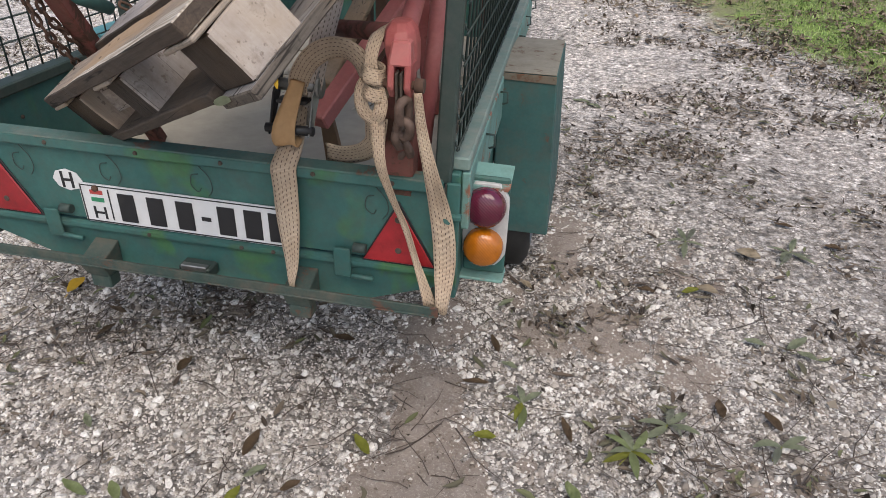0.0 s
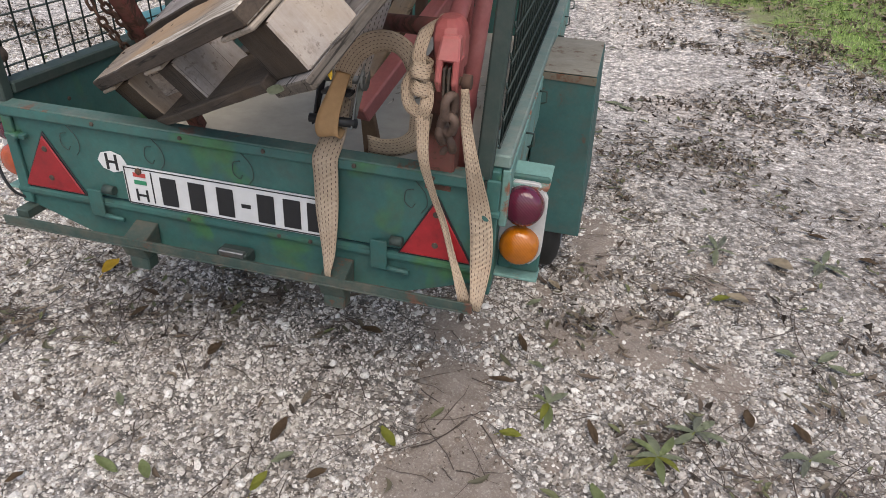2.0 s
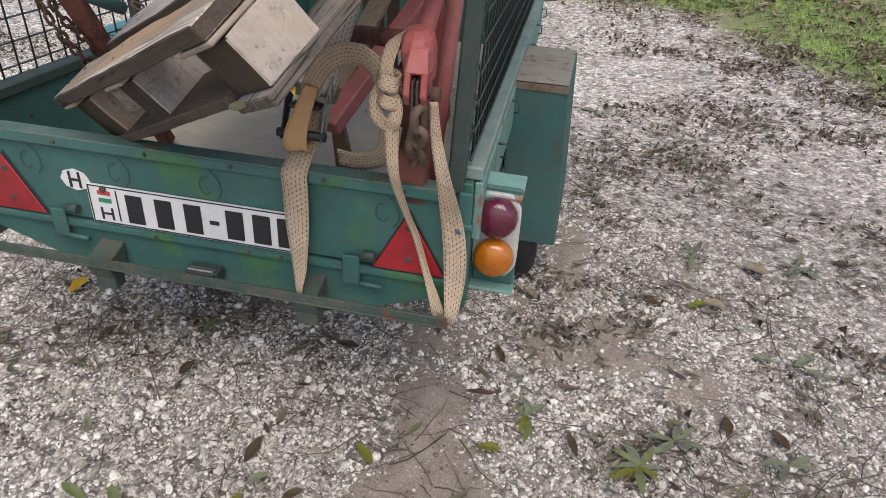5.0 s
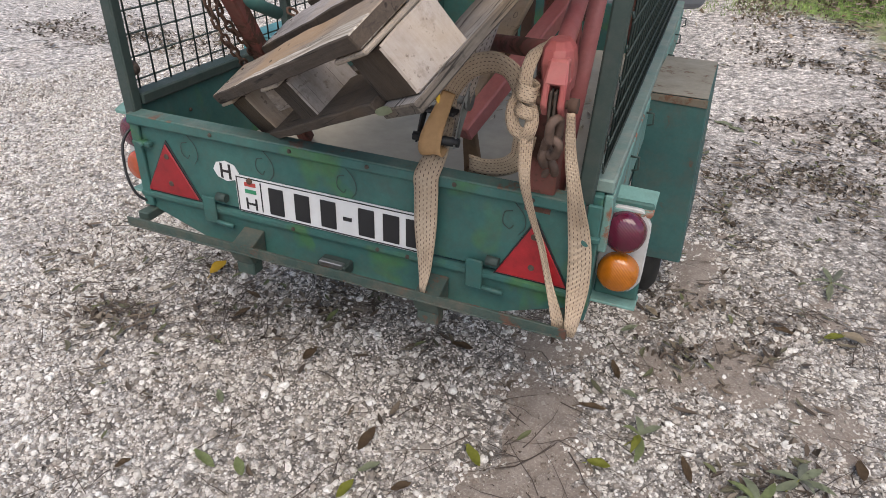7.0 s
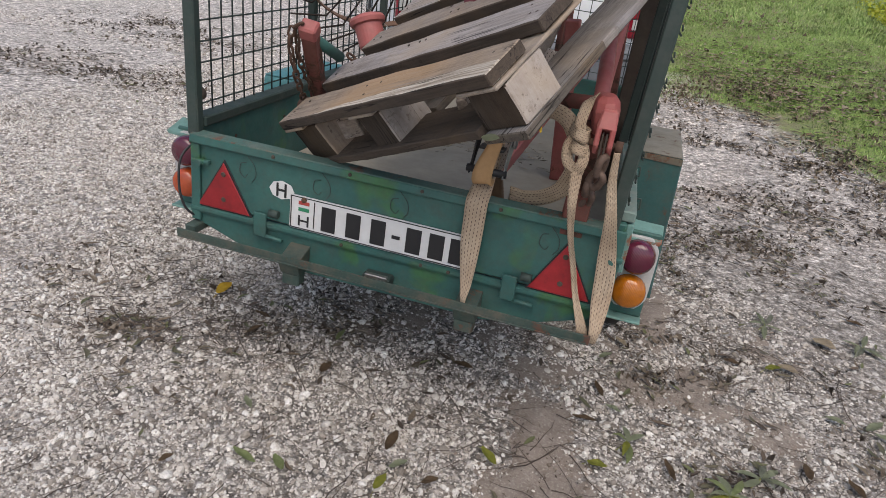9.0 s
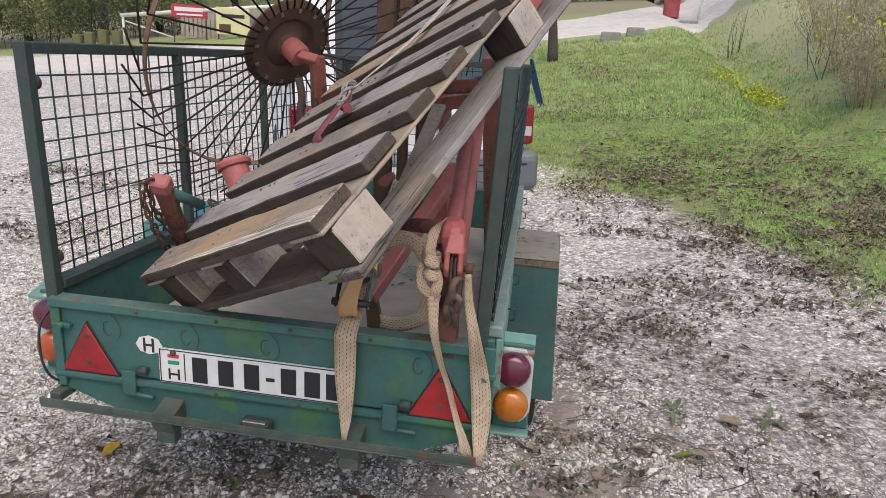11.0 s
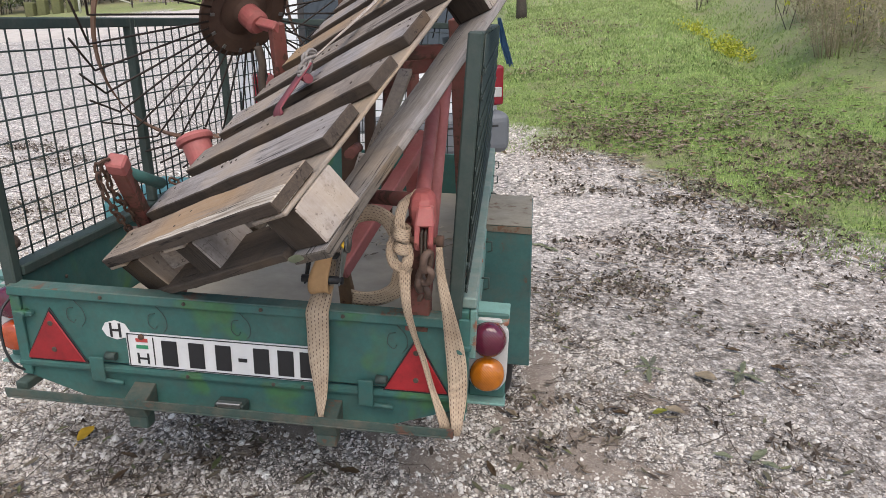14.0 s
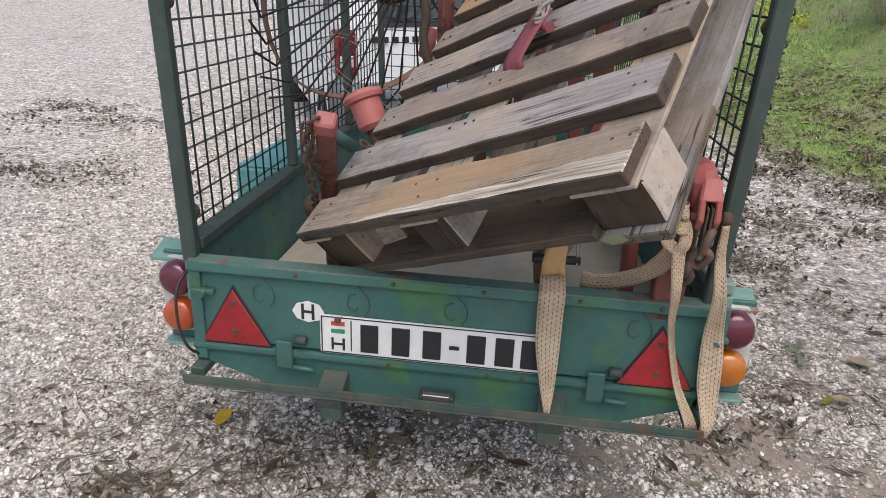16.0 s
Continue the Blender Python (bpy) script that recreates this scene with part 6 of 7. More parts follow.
part("tow_bar", tube([(CX + 0.04, CY + 0.2, 0.42), (CX + 0.04, CY - 0.14, 0.40), (CX + 0.04, CY - 0.16, 0.46)], 0.028, 10), BLACK, van)
van.rotation_euler = (0, radians(-2), radians(25))
cover = thing("blue_cover", "dark blue cloth cover hanging over the van's corner", "cover", (0.53, 3.06, 1.18))
bm = bmesh.new()
n = 9
g = []
for i in range(n + 1):
    t = i / n
    xl, xr = 0.443 + 0.075 * t ** 1.6, 0.462 + 0.096 * t
    g.append([bm.verts.new((xl + (xr - xl) * j / n, 2.98 + 0.06 * j / n + 0.012 * math.sin(2.2 * j + i), 1.43 - 0.285 * t + 0.012 * math.sin(1.3 * j) * t)) for j in range(n + 1)])
for i in range(n):
    for j in range(n):
        bm.faces.new((g[i][j], g[i][j + 1], g[i + 1][j + 1], g[i + 1][j])).smooth = True
bmesh.ops.solidify(bm, geom=bm.faces[:], thickness=0.006)
part("cloth", bm, BLUE_TARP, cover)


# ---- loose ground cover ----
def stone_material(name, tint):
    m, nt, p = nodes_of(name)
    r = per_island(nt)
    c = ramp(nt, r, [(at_, tuple(tint * q for q in c_)) for at_, c_ in ((0.0, (0.12, 0.10, 0.085)), (0.16, (0.33, 0.29, 0.25)), (0.38, (0.54, 0.495, 0.445)), (0.7, (0.72, 0.68, 0.63)), (1.0, (0.86, 0.835, 0.795)))])
    v = mapped(nt)
    n = noise_tex(nt, v, 160, 5, 0.75)
    c = mix(nt, ramp(nt, n, [(0.35, 0.45), (0.6, 0.0)]), c, (0.19, 0.165, 0.14))
    dirt = ramp(nt, noise_tex(nt, v, 1.4, 6, 0.7), [(0.5, 0.0), (0.75, 0.4)])
    c = mix(nt, dirt, c, (0.24, 0.205, 0.17))
    sep = nt.nodes.new("ShaderNodeSeparateXYZ")
    link(nt, v, sep.inputs[0])
    rng_ = nt.nodes.new("ShaderNodeMapRange")
    rng_.inputs["From Min"].default_value, rng_.inputs["From Max"].default_value = 0.4, 2.4
    rng_.inputs["To Max"].default_value = 0.6
    link(nt, sep.outputs[0], rng_.inputs["Value"])
    soiled = mix(nt, rng_.outputs[0], (0, 0, 0), ramp(nt, noise_tex(nt, v, 33, 5, 0.75), [(0.46, 0.0), (0.56, 0.75)]))
    c = mix(nt, soiled, c, (0.19, 0.155, 0.115))
    link(nt, c, p.inputs["Base Color"])
    p.inputs["Roughness"].default_value = 0.72
    bump(nt, p, n, 0.4, 0.0015)
    return m


PHI = (1 + 5 ** 0.5) / 2
ICO_V = np.array([(a * s1, b * s2, 0) for a, b in ((1, PHI),) for s1 in (-1, 1) for s2 in (-1, 1)])
ICO_V = np.concatenate([ICO_V, np.roll(ICO_V, 1, 1), np.roll(ICO_V, 2, 1)]) / math.hypot(1, PHI)


def ico_faces():
    bmt = bmesh.new()
    for q in ICO_V:
        bmt.verts.new(q)
    bmesh.ops.convex_hull(bmt, input=bmt.verts[:])
    bmt.verts.index_update()
    f = [[v.index for v in fc.verts] for fc in bmt.faces]
    co = np.array([v.co[:] for v in bmt.verts])
    bmt.free()
    return co, np.array(f)


ICO, ICO_F = ico_faces()


def soft_spots(x, y, spots):
    w = np.zeros_like(x)
    for cx, cy, rx, ry, a in spots:
        w = np.maximum(w, a * np.exp(-((x - cx) / rx) ** 2 - ((y - cy) / ry) ** 2))
    return w


# the last spot, beside the mudguard, is dirt with the guard's shade painted in
MUD_AND_SHADE = [(0.47, 0.12, 0.12, 0.22, 1.1), (0.53, -0.16, 0.15, 0.2, 1.3), (0.62, -0.42, 0.19, 0.24, 1.4), (0.42, 0.42, 0.14, 0.2, 0.8), (-0.1, 0.6, 0.4, 0.2, 0.6), (1.25, 1.0, 0.35, 0.25, 0.5), (0.75, 0.55, 0.2, 0.2, 0.6), (1.0, 0.55, 0.22, 0.3, 0.65), (1.2, 0.4, 0.25, 0.12, 0.75), (1.38, 0.06, 0.16, 0.12, 0.8), (0.82, 1.2, 0.14, 0.5, 0.8)]
LITTER = [(1.2, 1.8, 0.42, 0.26, 1.0), (1.45, 2.15, 0.35, 0.2, 1.0), (1.9, 2.7, 0.5, 0.15, 0.9), (1.2, 2.9, 0.3, 0.15, 0.7), (1.33, 4.1, 0.35, 0.35, 1.0), (1.7, 4.8, 0.4, 0.25, 0.5), (2.45, 3.2, 0.5, 0.2, 0.8), (2.0, 3.9, 0.5, 0.35, 0.9), (1.36, 0.2, 0.2, 0.14, 1.0), (1.08, 0.12, 0.14, 0.1, 0.9),
          (-0.89, 0.04, 0.15, 0.12, 1.7), (-0.9, 0.06, 0.26, 0.15, 0.5), (-0.55, 0.2, 0.15, 0.05, 0.35), (-0.95, 0.42, 0.15, 0.05, 0.5), (-0.85, -0.15, 0.2, 0.2, 0.6), (1.2, 0.2, 0.2, 0.12, 0.6), (1.45, 0.35, 0.2, 0.12, 0.7), (1.5, 0.6, 0.2, 0.1, 0.7), (-0.25, 0.35, 0.3, 0.2, 0.5), (-1.5, 0.35, 0.3, 0.2, 0.5), (-3.6, 2.9, 0.9, 0.4, 0.55), (-4.4, 4.8, 1.2, 0.5, 0.5), (1.58, 0.68, 0.22, 0.12, 0.9), (0.95, 1.3, 0.3, 0.3, 1.0), (0.8, 0.8, 0.16, 0.25, 0.8), (-2.0, 1.5, 0.5, 0.3, 0.35), (2.2, 1.7, 0.4, 0.25, 0.45), (1.7, 2.8, 0.5, 0.3, 0.8), (-2.8, 0.9, 0.6, 0.3, 0.35), (2.25, 4.0, 0.5, 0.2, 0.45), (1.65, 5.0, 0.4, 0.25, 0.4), (2.9, 3.0, 0.5, 0.2, 0.5), (3.3, 2.45, 0.4, 0.2, 0.5), (1.9, 1.2, 0.5, 0.2, 0.3), (2.6, 2.3, 0.5, 0.2, 0.7), (1.6, 3.3, 0.3, 0.25, 0.7), (0.95, 1.7, 0.2, 0.45, 1.1), (1.1, 1.45, 0.25, 0.2, 0.8), (0.92, 0.95, 0.14, 0.35, 1.2), (1.38, 0.09, 0.2, 0.13, 1.4), (1.5, 0.06, 0.15, 0.1, 0.8)]


LATTICE = np.random.default_rng(77).random((97, 97))


def ragged(x, y):
    """Cheap broken field, 0 to about 1.6, that tears the drifts apart."""
    w = np.zeros_like(x)
    for f, a, turn in ((2.1, 1.0, 0.3), (4.6, 0.75, 1.1), (10.3, 0.6, 2.0), (23.0, 0.45, 0.7)):
        u = f * (x * math.cos(turn) + y * math.sin(turn)) + 400
        v = f * (y * math.cos(turn) - x * math.sin(turn)) + 400
        i, j = u.astype(int), v.astype(int)
        p, q = u - i, v - j
        p, q = p * p * (3 - 2 * p), q * q * (3 - 2 * q)
        n0 = LATTICE[i % 97, j % 97] * (1 - p) + LATTICE[(i + 1) % 97, j % 97] * p
        n1 = LATTICE[i % 97, (j + 1) % 97] * (1 - p) + LATTICE[(i + 1) % 97, (j + 1) % 97] * p
        w = w + a * (n0 * (1 - q) + n1 * q - 0.5)
    return np.clip(0.5 + 1.6 * w, 0, 1.8)


def lawn_side(x, y):
    return x + 0.75 * (y - 4.0) - 2.1


def scatter_stones(rng, n, x0, x1, y0, y1, smin, smax, name, only=None, mat=None, label="loose pale crushed limestone gravel", shape=None, flat=False):
    x, y = rng.uniform(x0, x1, n), rng.uniform(y0, y1, n)
    keep = rng.random(n) > np.clip(soft_spots(x, y, MUD_AND_SHADE) * (0.5 + 0.5 * ragged(x, y)) + soft_spots(x, y, LITTER) * ragged(x, y) * 0.8, 0, 0.9)
    if only:
        keep = rng.random(n) < soft_spots(x, y, only) * (ragged(x, y) if only is LITTER else 1.0)
    wav = np.sin(x * 3.1 + 1.3 * np.sin(y * 2.3)) * np.sin(y * 2.7 + 1.1 * np.sin(x * 1.9))
    if not only:
        keep &= rng.random(n) > 0.2 * (wav > 0.35)
    keep &= lawn_side(x, y) + 0.25 * np.sin(5 * x) < 0.1
    rim = np.minimum(np.minimum(x - x0, x1 - x), np.minimum(y - y0, y1 - y))
    keep &= rng.random(n) < np.clip(rim / 0.3, 0, 1)
    x, y = x[keep], y[keep]
    n = len(x)
    s = smin + (smax - smin) * rng.random(n) ** 3.0
    ax = rng.uniform(0.7, 1.35, (n, 3))
    ax[:, 2] *= 0.66
    vs_, fs_ = shape or (ICO, ICO_F)
    jig = rng.uniform(0.8, 1.18, (n, len(vs_), 1))
    v = vs_[None] * jig * ax[:, None] * s[:, None, None]
    q = rng.normal(size=(n, 4))
    q[:, 1:3] *= 0.35
    q /= np.linalg.norm(q, axis=1)[:, None]
    w_, a, b, c = q.T
    R = np.stack([1 - 2 * (b * b + c * c), 2 * (a * b - c * w_), 2 * (a * c + b * w_), 2 * (a * b + c * w_), 1 - 2 * (a * a + c * c), 2 * (b * c - a * w_), 2 * (a * c - b * w_), 2 * (b * c + a * w_), 1 - 2 * (a * a + b * b)], 1).reshape(n, 3, 3)
    v = np.einsum("nij,nkj->nki", R, v)
    v[:, :, 0] += x[:, None]
    v[:, :, 1] += y[:, None]
    v[:, :, 2] += (s * 0.28)[:, None]
    f = fs_[None] + (len(vs_) * np.arange(n))[:, None, None]
    return soup(name, v.reshape(-1, 3), f.reshape(-1, 3), mat or STONE, None, label, "stuff", "gravel", flat)


rng = np.random.default_rng(5)
OCTA = np.array([(1, 0.2, 0), (-1, -0.1, 0), (0.15, 1, 0), (-0.2, -1, 0), (0.1, 0, 1), (0, 0.1, -1)], dtype=float)
OCTA_F = np.array([(0, 2, 4), (2, 1, 4), (1, 3, 4), (3, 0, 4), (2, 0, 5), (1, 2, 5), (3, 1, 5), (0, 3, 5)])
grit = (OCTA, OCTA_F)
WEDGE = np.array([(1, 0, 0), (-0.6, 0.9, 0), (-0.5, -0.85, 0), (0.1, 0, 0.95), (0, 0.1, -0.95)])
WEDGE_F = np.array([(0, 1, 3), (1, 2, 3), (2, 0, 3), (1, 0, 4), (2, 1, 4), (0, 2, 4)])
far_grit = (WEDGE, WEDGE_F)
STONE = stone_material("crushed_limestone_piece", 1.0)
# a tenth brighter than STONE, for the left and far scatters
STONE_PALE = stone_material("pale_limestone_piece", 1.1)
scatter_stones(rng, 13500, -1.5, 2.4, -1.1, 1.7, 0.0055, 0.0145, "gravel_stones", flat=True)
scatter_stones(rng, 150000, -1.5, 2.4, -1.1, 1.7, 0.003, 0.0085, "gravel_stones", shape=grit, flat=True)
scatter_stones(rng, 60000, 0.4, 3.4, 1.2, 4.4, 0.0045, 0.0125, "gravel_stones", shape=far_grit)
scatter_stones(rng, 26000, -3.4, -0.4, 1.2, 4.4, 0.005, 0.0145, "gravel_stones", mat=STONE_PALE, shape=far_grit)
scatter_stones(rng, 40000, -4.6, -1.1, -1.1, 1.8, 0.005, 0.0135, "gravel_stones", mat=STONE_PALE, shape=far_grit)
scatter_stones(rng, 44000, -8.5, 1.8, 3.8, 9.0, 0.008, 0.0215, "gravel_stones", mat=STONE_PALE, shape=far_grit)


def scatter_leaves(rng, x, y, length, name, mat, label, lift=0.012, wide=0.26):
    """Curled pointed leaves lying flat: two rows of quads folded along the midrib."""
    n = len(x)
    L = length * rng.uniform(0.6, 1.25, n)
    a = rng.uniform(0, 2 * np.pi, n)
    curl = rng.uniform(-0.1, 0.35, n)
    tilt = rng.normal(0, 0.18, n)
    t = np.array([0, 0.22, 0.5, 0.8, 1.0])
    wv = np.array([0.02, 0.8, 1.0, 0.62, 0.02]) * wide / 2
    bend = rng.normal(0, 0.12, n)
    vs = []
    for side in (-1, 0, 1):
        along = (t[None] - 0.5) * L[:, None]
        across = side * wv[None] * L[:, None] + bend[:, None] * L[:, None] * (4 * t * (1 - t))[None]
        z = lift + np.abs(side) * wv[None] * L[:, None] * 0.55 * rng.uniform(0.1, 1, n)[:, None] + curl[:, None] * L[:, None] * (t[None] - 0.5) ** 2 + tilt[:, None] * along * 0.35
        vs.append(np.stack([x[:, None] + np.cos(a)[:, None] * along - np.sin(a)[:, None] * across, y[:, None] + np.sin(a)[:, None] * along + np.cos(a)[:, None] * across, z], 2))
    v = np.stack(vs, 1)
    v[..., 2] += np.maximum(0, 0.004 - v[..., 2].min(axis=(1, 2)))[:, None, None]
    hz = np.array([terrain(float(p), float(q)) for p, q in zip(x, y)])
    v[..., 2] += hz[:, None, None]
    f = []
    for s_ in (0, 1):
        for k_ in range(4):
            f.append([s_ * 5 + k_, s_ * 5 + k_ + 1, (s_ + 1) * 5 + k_ + 1, (s_ + 1) * 5 + k_])
    f = np.array(f)[None] + (15 * np.arange(n))[:, None, None]
    return soup(name, v.reshape(-1, 3), f.reshape(-1, 4), mat, None, label, "stuff", "leaves")


def litter_points(rng, n, x0, x1, y0, y1):
    x, y = rng.uniform(x0, x1, n), rng.uniform(y0, y1, n)
    k_ = rng.random(n) < soft_spots(x, y, LITTER) * ragged(x, y)
    return x[k_], y[k_]


lx, ly = litter_points(rng, 17000, -1.4, 2.8, -0.4, 2.4)
scatter_leaves(rng, lx, ly, 0.045, "leaf_litter", DEAD, "dark rotting narrow leaves in drifts")
lx, ly = litter_points(rng, 16000, -5.5, 3.6, 2.2, 5.8)
scatter_leaves(rng, lx, ly, 0.065, "leaf_litter", DEAD, "dark rotting narrow leaves in drifts")
scatter_leaves(rng, rng.uniform(-1.5, 2.6, 230), rng.uniform(-0.5, 2.6, 230), 0.055, "leaf_litter", DEAD, "single dead leaves scattered on gravel")
scatter_leaves(rng, rng.uniform(-5, 2.6, 200), rng.uniform(2.0, 7.0, 200), 0.07, "leaf_litter", DEAD, "single dead leaves scattered on gravel")
lx, ly = rng.uniform(0.8, 7, 48000), rng.uniform(2.2, 10, 48000)
k_ = (lawn_side(lx, ly) > -0.5) & (rng.random(48000) < 0.5 * np.exp(-np.maximum(0, lawn_side(lx, ly)) / 2.4) * ragged(0.4 * lx, 0.4 * ly))
LAWN_LEAF = leaf_mat("dry_lawn_leaf", [(0.08, 0.06, 0.04), (0.15, 0.115, 0.08), (0.24, 0.19, 0.135), (0.34, 0.285, 0.215), (0.20, 0.13, 0.07)])
scatter_leaves(rng, lx[k_], ly[k_], 0.065, "leaf_litter", LAWN_LEAF, "dry fallen leaves lying in the lawn", 0.028, 0.4)
DEAD_LAWN = leaf_mat("brown_lawn_leaf", [(0.075, 0.058, 0.042), (0.12, 0.092, 0.066), (0.19, 0.15, 0.11), (0.27, 0.22, 0.165), (0.15, 0.14, 0.08)])
LAWN_LITTER = [(3.1, 4.1, 1.0, 0.6, 1.0), (2.3, 4.8, 0.9, 0.6, 0.85), (1.4, 5.3, 0.7, 0.5, 0.55), (4.4, 3.5, 1.0, 0.7, 0.9), (1.1, 12.5, 0.9, 1.2, 1.2), (0.85, 8.9, 0.4, 0.5, 0.9), (1.2, 8.0, 0.4, 0.4, 0.8), (1.5, 7.0, 0.6, 0.5, 0.5), (3.4, 5.0, 1.0, 0.5, 0.8), (2.4, 6.4, 1.0, 0.6, 0.3), (4.4, 5.2, 1.0, 0.5, 0.5), (1.6, 8.2, 0.8, 1.0, 0.25)]

# crumbs of dark mould in the drifts and brown earth in the wheel marks
EARTH = leaf_mat("trodden_brown_earth", [(0.17, 0.135, 0.11), (0.23, 0.185, 0.155), (0.30, 0.25, 0.21)])
scatter_stones(rng, 9000, -0.6, 1.7, -0.5, 1.4, 0.003, 0.008, "bare_earth", MUD_AND_SHADE, EARTH, "trodden bare brown earth")


def earth_sheet(spots, height, mat, name, label, step, box_, rag=0.32, cut=0.42, fq=9):
    """A thin uneven skin of earth or mould that swells out of the gravel where it has gathered."""
    x0, x1, y0, y1 = box_
    xs, ys = np.arange(x0, x1, step), np.arange(y0, y1, step)
    gx_, gy_ = np.meshgrid(xs, ys)
    w = soft_spots(gx_, gy_, spots)
    nz = np.array([[noise.noise((x * fq, y * fq, 1.0)) + 0.6 * noise.noise((x * fq * 2.7, y * fq * 2.7, 4.0)) for x in xs] for y in ys])
    z = height * (w + rag * nz - cut)
    idx = np.arange(len(xs) * len(ys)).reshape(len(ys), len(xs))
    quads = np.stack([idx[:-1, :-1], idx[:-1, 1:], idx[1:, 1:], idx[1:, :-1]], -1).reshape(-1, 4)
    zz = z.ravel()
    quads = quads[(zz[quads] > -0.002).any(axis=1)]
    used, inv = np.unique(quads, return_inverse=True)
    vv = np.stack([gx_.ravel(), gy_.ravel(), np.maximum(zz, -0.003)], 1)[used]
    if gy_.max() > 3:
        vv[:, 2] += np.array([terrain(float(p), float(q)) for p, q in vv[:, :2]])
    return soup(name, vv, inv.reshape(-1, 4), mat, None, label, "stuff", "soil", False)


def soil_mat(name, a, b, c):
    m, nt, p = nodes_of(name)
    v = mapped(nt)
    n1 = noise_tex(nt, v, 18, 8, 0.75)
    n2 = noise_tex(nt, v, 140, 5, 0.8)
    col = mix(nt, ramp(nt, n1, [(0.35, 0.0), (0.65, 1.0)]), a, b)
    col = mix(nt, ramp(nt, n2, [(0.52, 0.0), (0.66, 0.8)]), col, c)
    link(nt, col, p.inputs["Base Color"])
    p.inputs["Roughness"].default_value = 0.95
    q = bump(nt, p, n1, 0.6, 0.01)
    bump(nt, p, n2, 0.6, 0.004, q)
    return m


earth_sheet(MUD_AND_SHADE, 0.013, soil_mat("dried_brown_mud", (0.19, 0.152, 0.125), (0.28, 0.235, 0.20), (0.44, 0.40, 0.35)), "bare_earth", "smooth dried brown mud in a wheel mark", 0.018, (-0.9, 1.9, -0.6, 1.5), 0.7, 0.46, 7)


def fragments(rng, n, x0, x1, y0, y1, lo, hi, name, mat, label, spots=LITTER, up=0.0):
    """Torn scraps of leaf lying tilted among the stones."""
    x, y = rng.uniform(x0, x1, n), rng.uniform(y0, y1, n)
    k_ = rng.random(n) < soft_spots(x, y, spots) * ragged(x, y)
    x, y = x[k_], y[k_]
    n = len(x)
    z = np.array([terrain(float(p_), float(q_)) for p_, q_ in zip(x, y)]) + rng.uniform(0.004, 0.016, n) + up
    L = lo + (hi - lo) * rng.random(n) ** 2
    a = rng.uniform(0, 6.28, n)
    w = L * rng.uniform(0.22, 0.5, n)
    c, s_ = np.cos(a), np.sin(a)
    corners = []
    for u_, v_ in ((-0.5, 0.0), (-0.1, -0.5), (0.5, 0.08), (0.05, 0.5)):
        uu, vv = u_ * L * rng.uniform(0.8, 1.2, n), v_ * w * rng.uniform(0.7, 1.3, n)
        corners.append(np.stack([x + c * uu - s_ * vv, y + s_ * uu + c * vv, z + L * rng.normal(0, 0.26, n)], 1))
    v = np.stack(corners, 1).reshape(-1, 3)
    return soup(name, v, np.arange(4 * n).reshape(-1, 4), mat, None, label, "stuff", "leaves")


SCRAP = leaf_mat("torn_leaf_scrap", [(0.03, 0.023, 0.018), (0.06, 0.045, 0.034), (0.095, 0.073, 0.056), (0.14, 0.112, 0.087), (0.23, 0.195, 0.155)])
fragments(rng, 66000, -1.5, 2.9, -0.4, 2.5, 0.008, 0.04, "leaf_scraps", SCRAP, "torn dark scraps of rotting leaves")
fragments(rng, 104000, -5.4, 3.8, 2.5, 5.8, 0.01, 0.045, "leaf_scraps", SCRAP, "torn dark scraps of rotting leaves")
# even sprinkling of dark bits: scraps, and shade painted into the gaps
SPREAD = [(0.4, 0.5, 3.0, 2.5, 0.75)]
fragments(rng, 40000, -1.3, 2.3, -0.8, 1.5, 0.003, 0.012, "leaf_scraps", SCRAP, "dark scraps and painted shade between the stones", SPREAD, -0.003)
fragments(rng, 58000, 0.7, 5.4, 2.6, 6.2, 0.018, 0.052, "leaf_scraps", DEAD_LAWN, "dark brown fallen leaves thick along the lawn edge", LAWN_LITTER, 0.014)
fragments(rng, 46000, 0.3, 6.8, 2.6, 14, 0.02, 0.065, "leaf_scraps", LAWN_LEAF, "brown fallen leaves thick in the lawn", LAWN_LITTER, 0.016)



def twigs(rng, n, x0, x1, y0, y1, name):
    bm_v, bm_f = [], []
    for i in range(n):
        x, y, a = rng.uniform(x0, x1), rng.uniform(y0, y1), rng.uniform(0, 6.28)
        L, r = 0.04 + 0.24 * rng.random() ** 2.2, rng.uniform(0.0007, 0.0019)
        b = rng.normal(0, 0.3)
        base = len(bm_v)
        for k_ in range(5):
            t = k_ / 4 - 0.5
            cx = x + math.cos(a) * L * t - math.sin(a) * b * L * (0.25 - t * t) + rng.normal(0, 0.02 * L)
            cy = y + math.sin(a) * L * t + math.cos(a) * b * L * (0.25 - t * t) + rng.normal(0, 0.02 * L)
            z = 0.008 + rng.uniform(0, 0.006)
            rr = r * (1.15 - 0.17 * k_)
            for j in range(3):
                q = 2.094 * j
                bm_v.append((cx - math.sin(a) * rr * math.cos(q), cy + math.cos(a) * rr * math.cos(q), z + rr * math.sin(q)))
        for k_ in range(4):
            for j in range(3):
                p_, q_ = base + 3 * k_ + j, base + 3 * k_ + (j + 1) % 3
                bm_f.append((p_, q_, q_ + 3, p_ + 3))
    return soup(name, bm_v, bm_f, TWIG, None, "thin dry dark twigs on the gravel", "stuff", "twigs")


TWIG = plain("dry_dark_twig", (0.10, 0.076, 0.062), 0.9, 0, 0.4, 50)
twigs(rng, 950, -1.4, 2.4, -0.7, 1.8, "fallen_twigs")
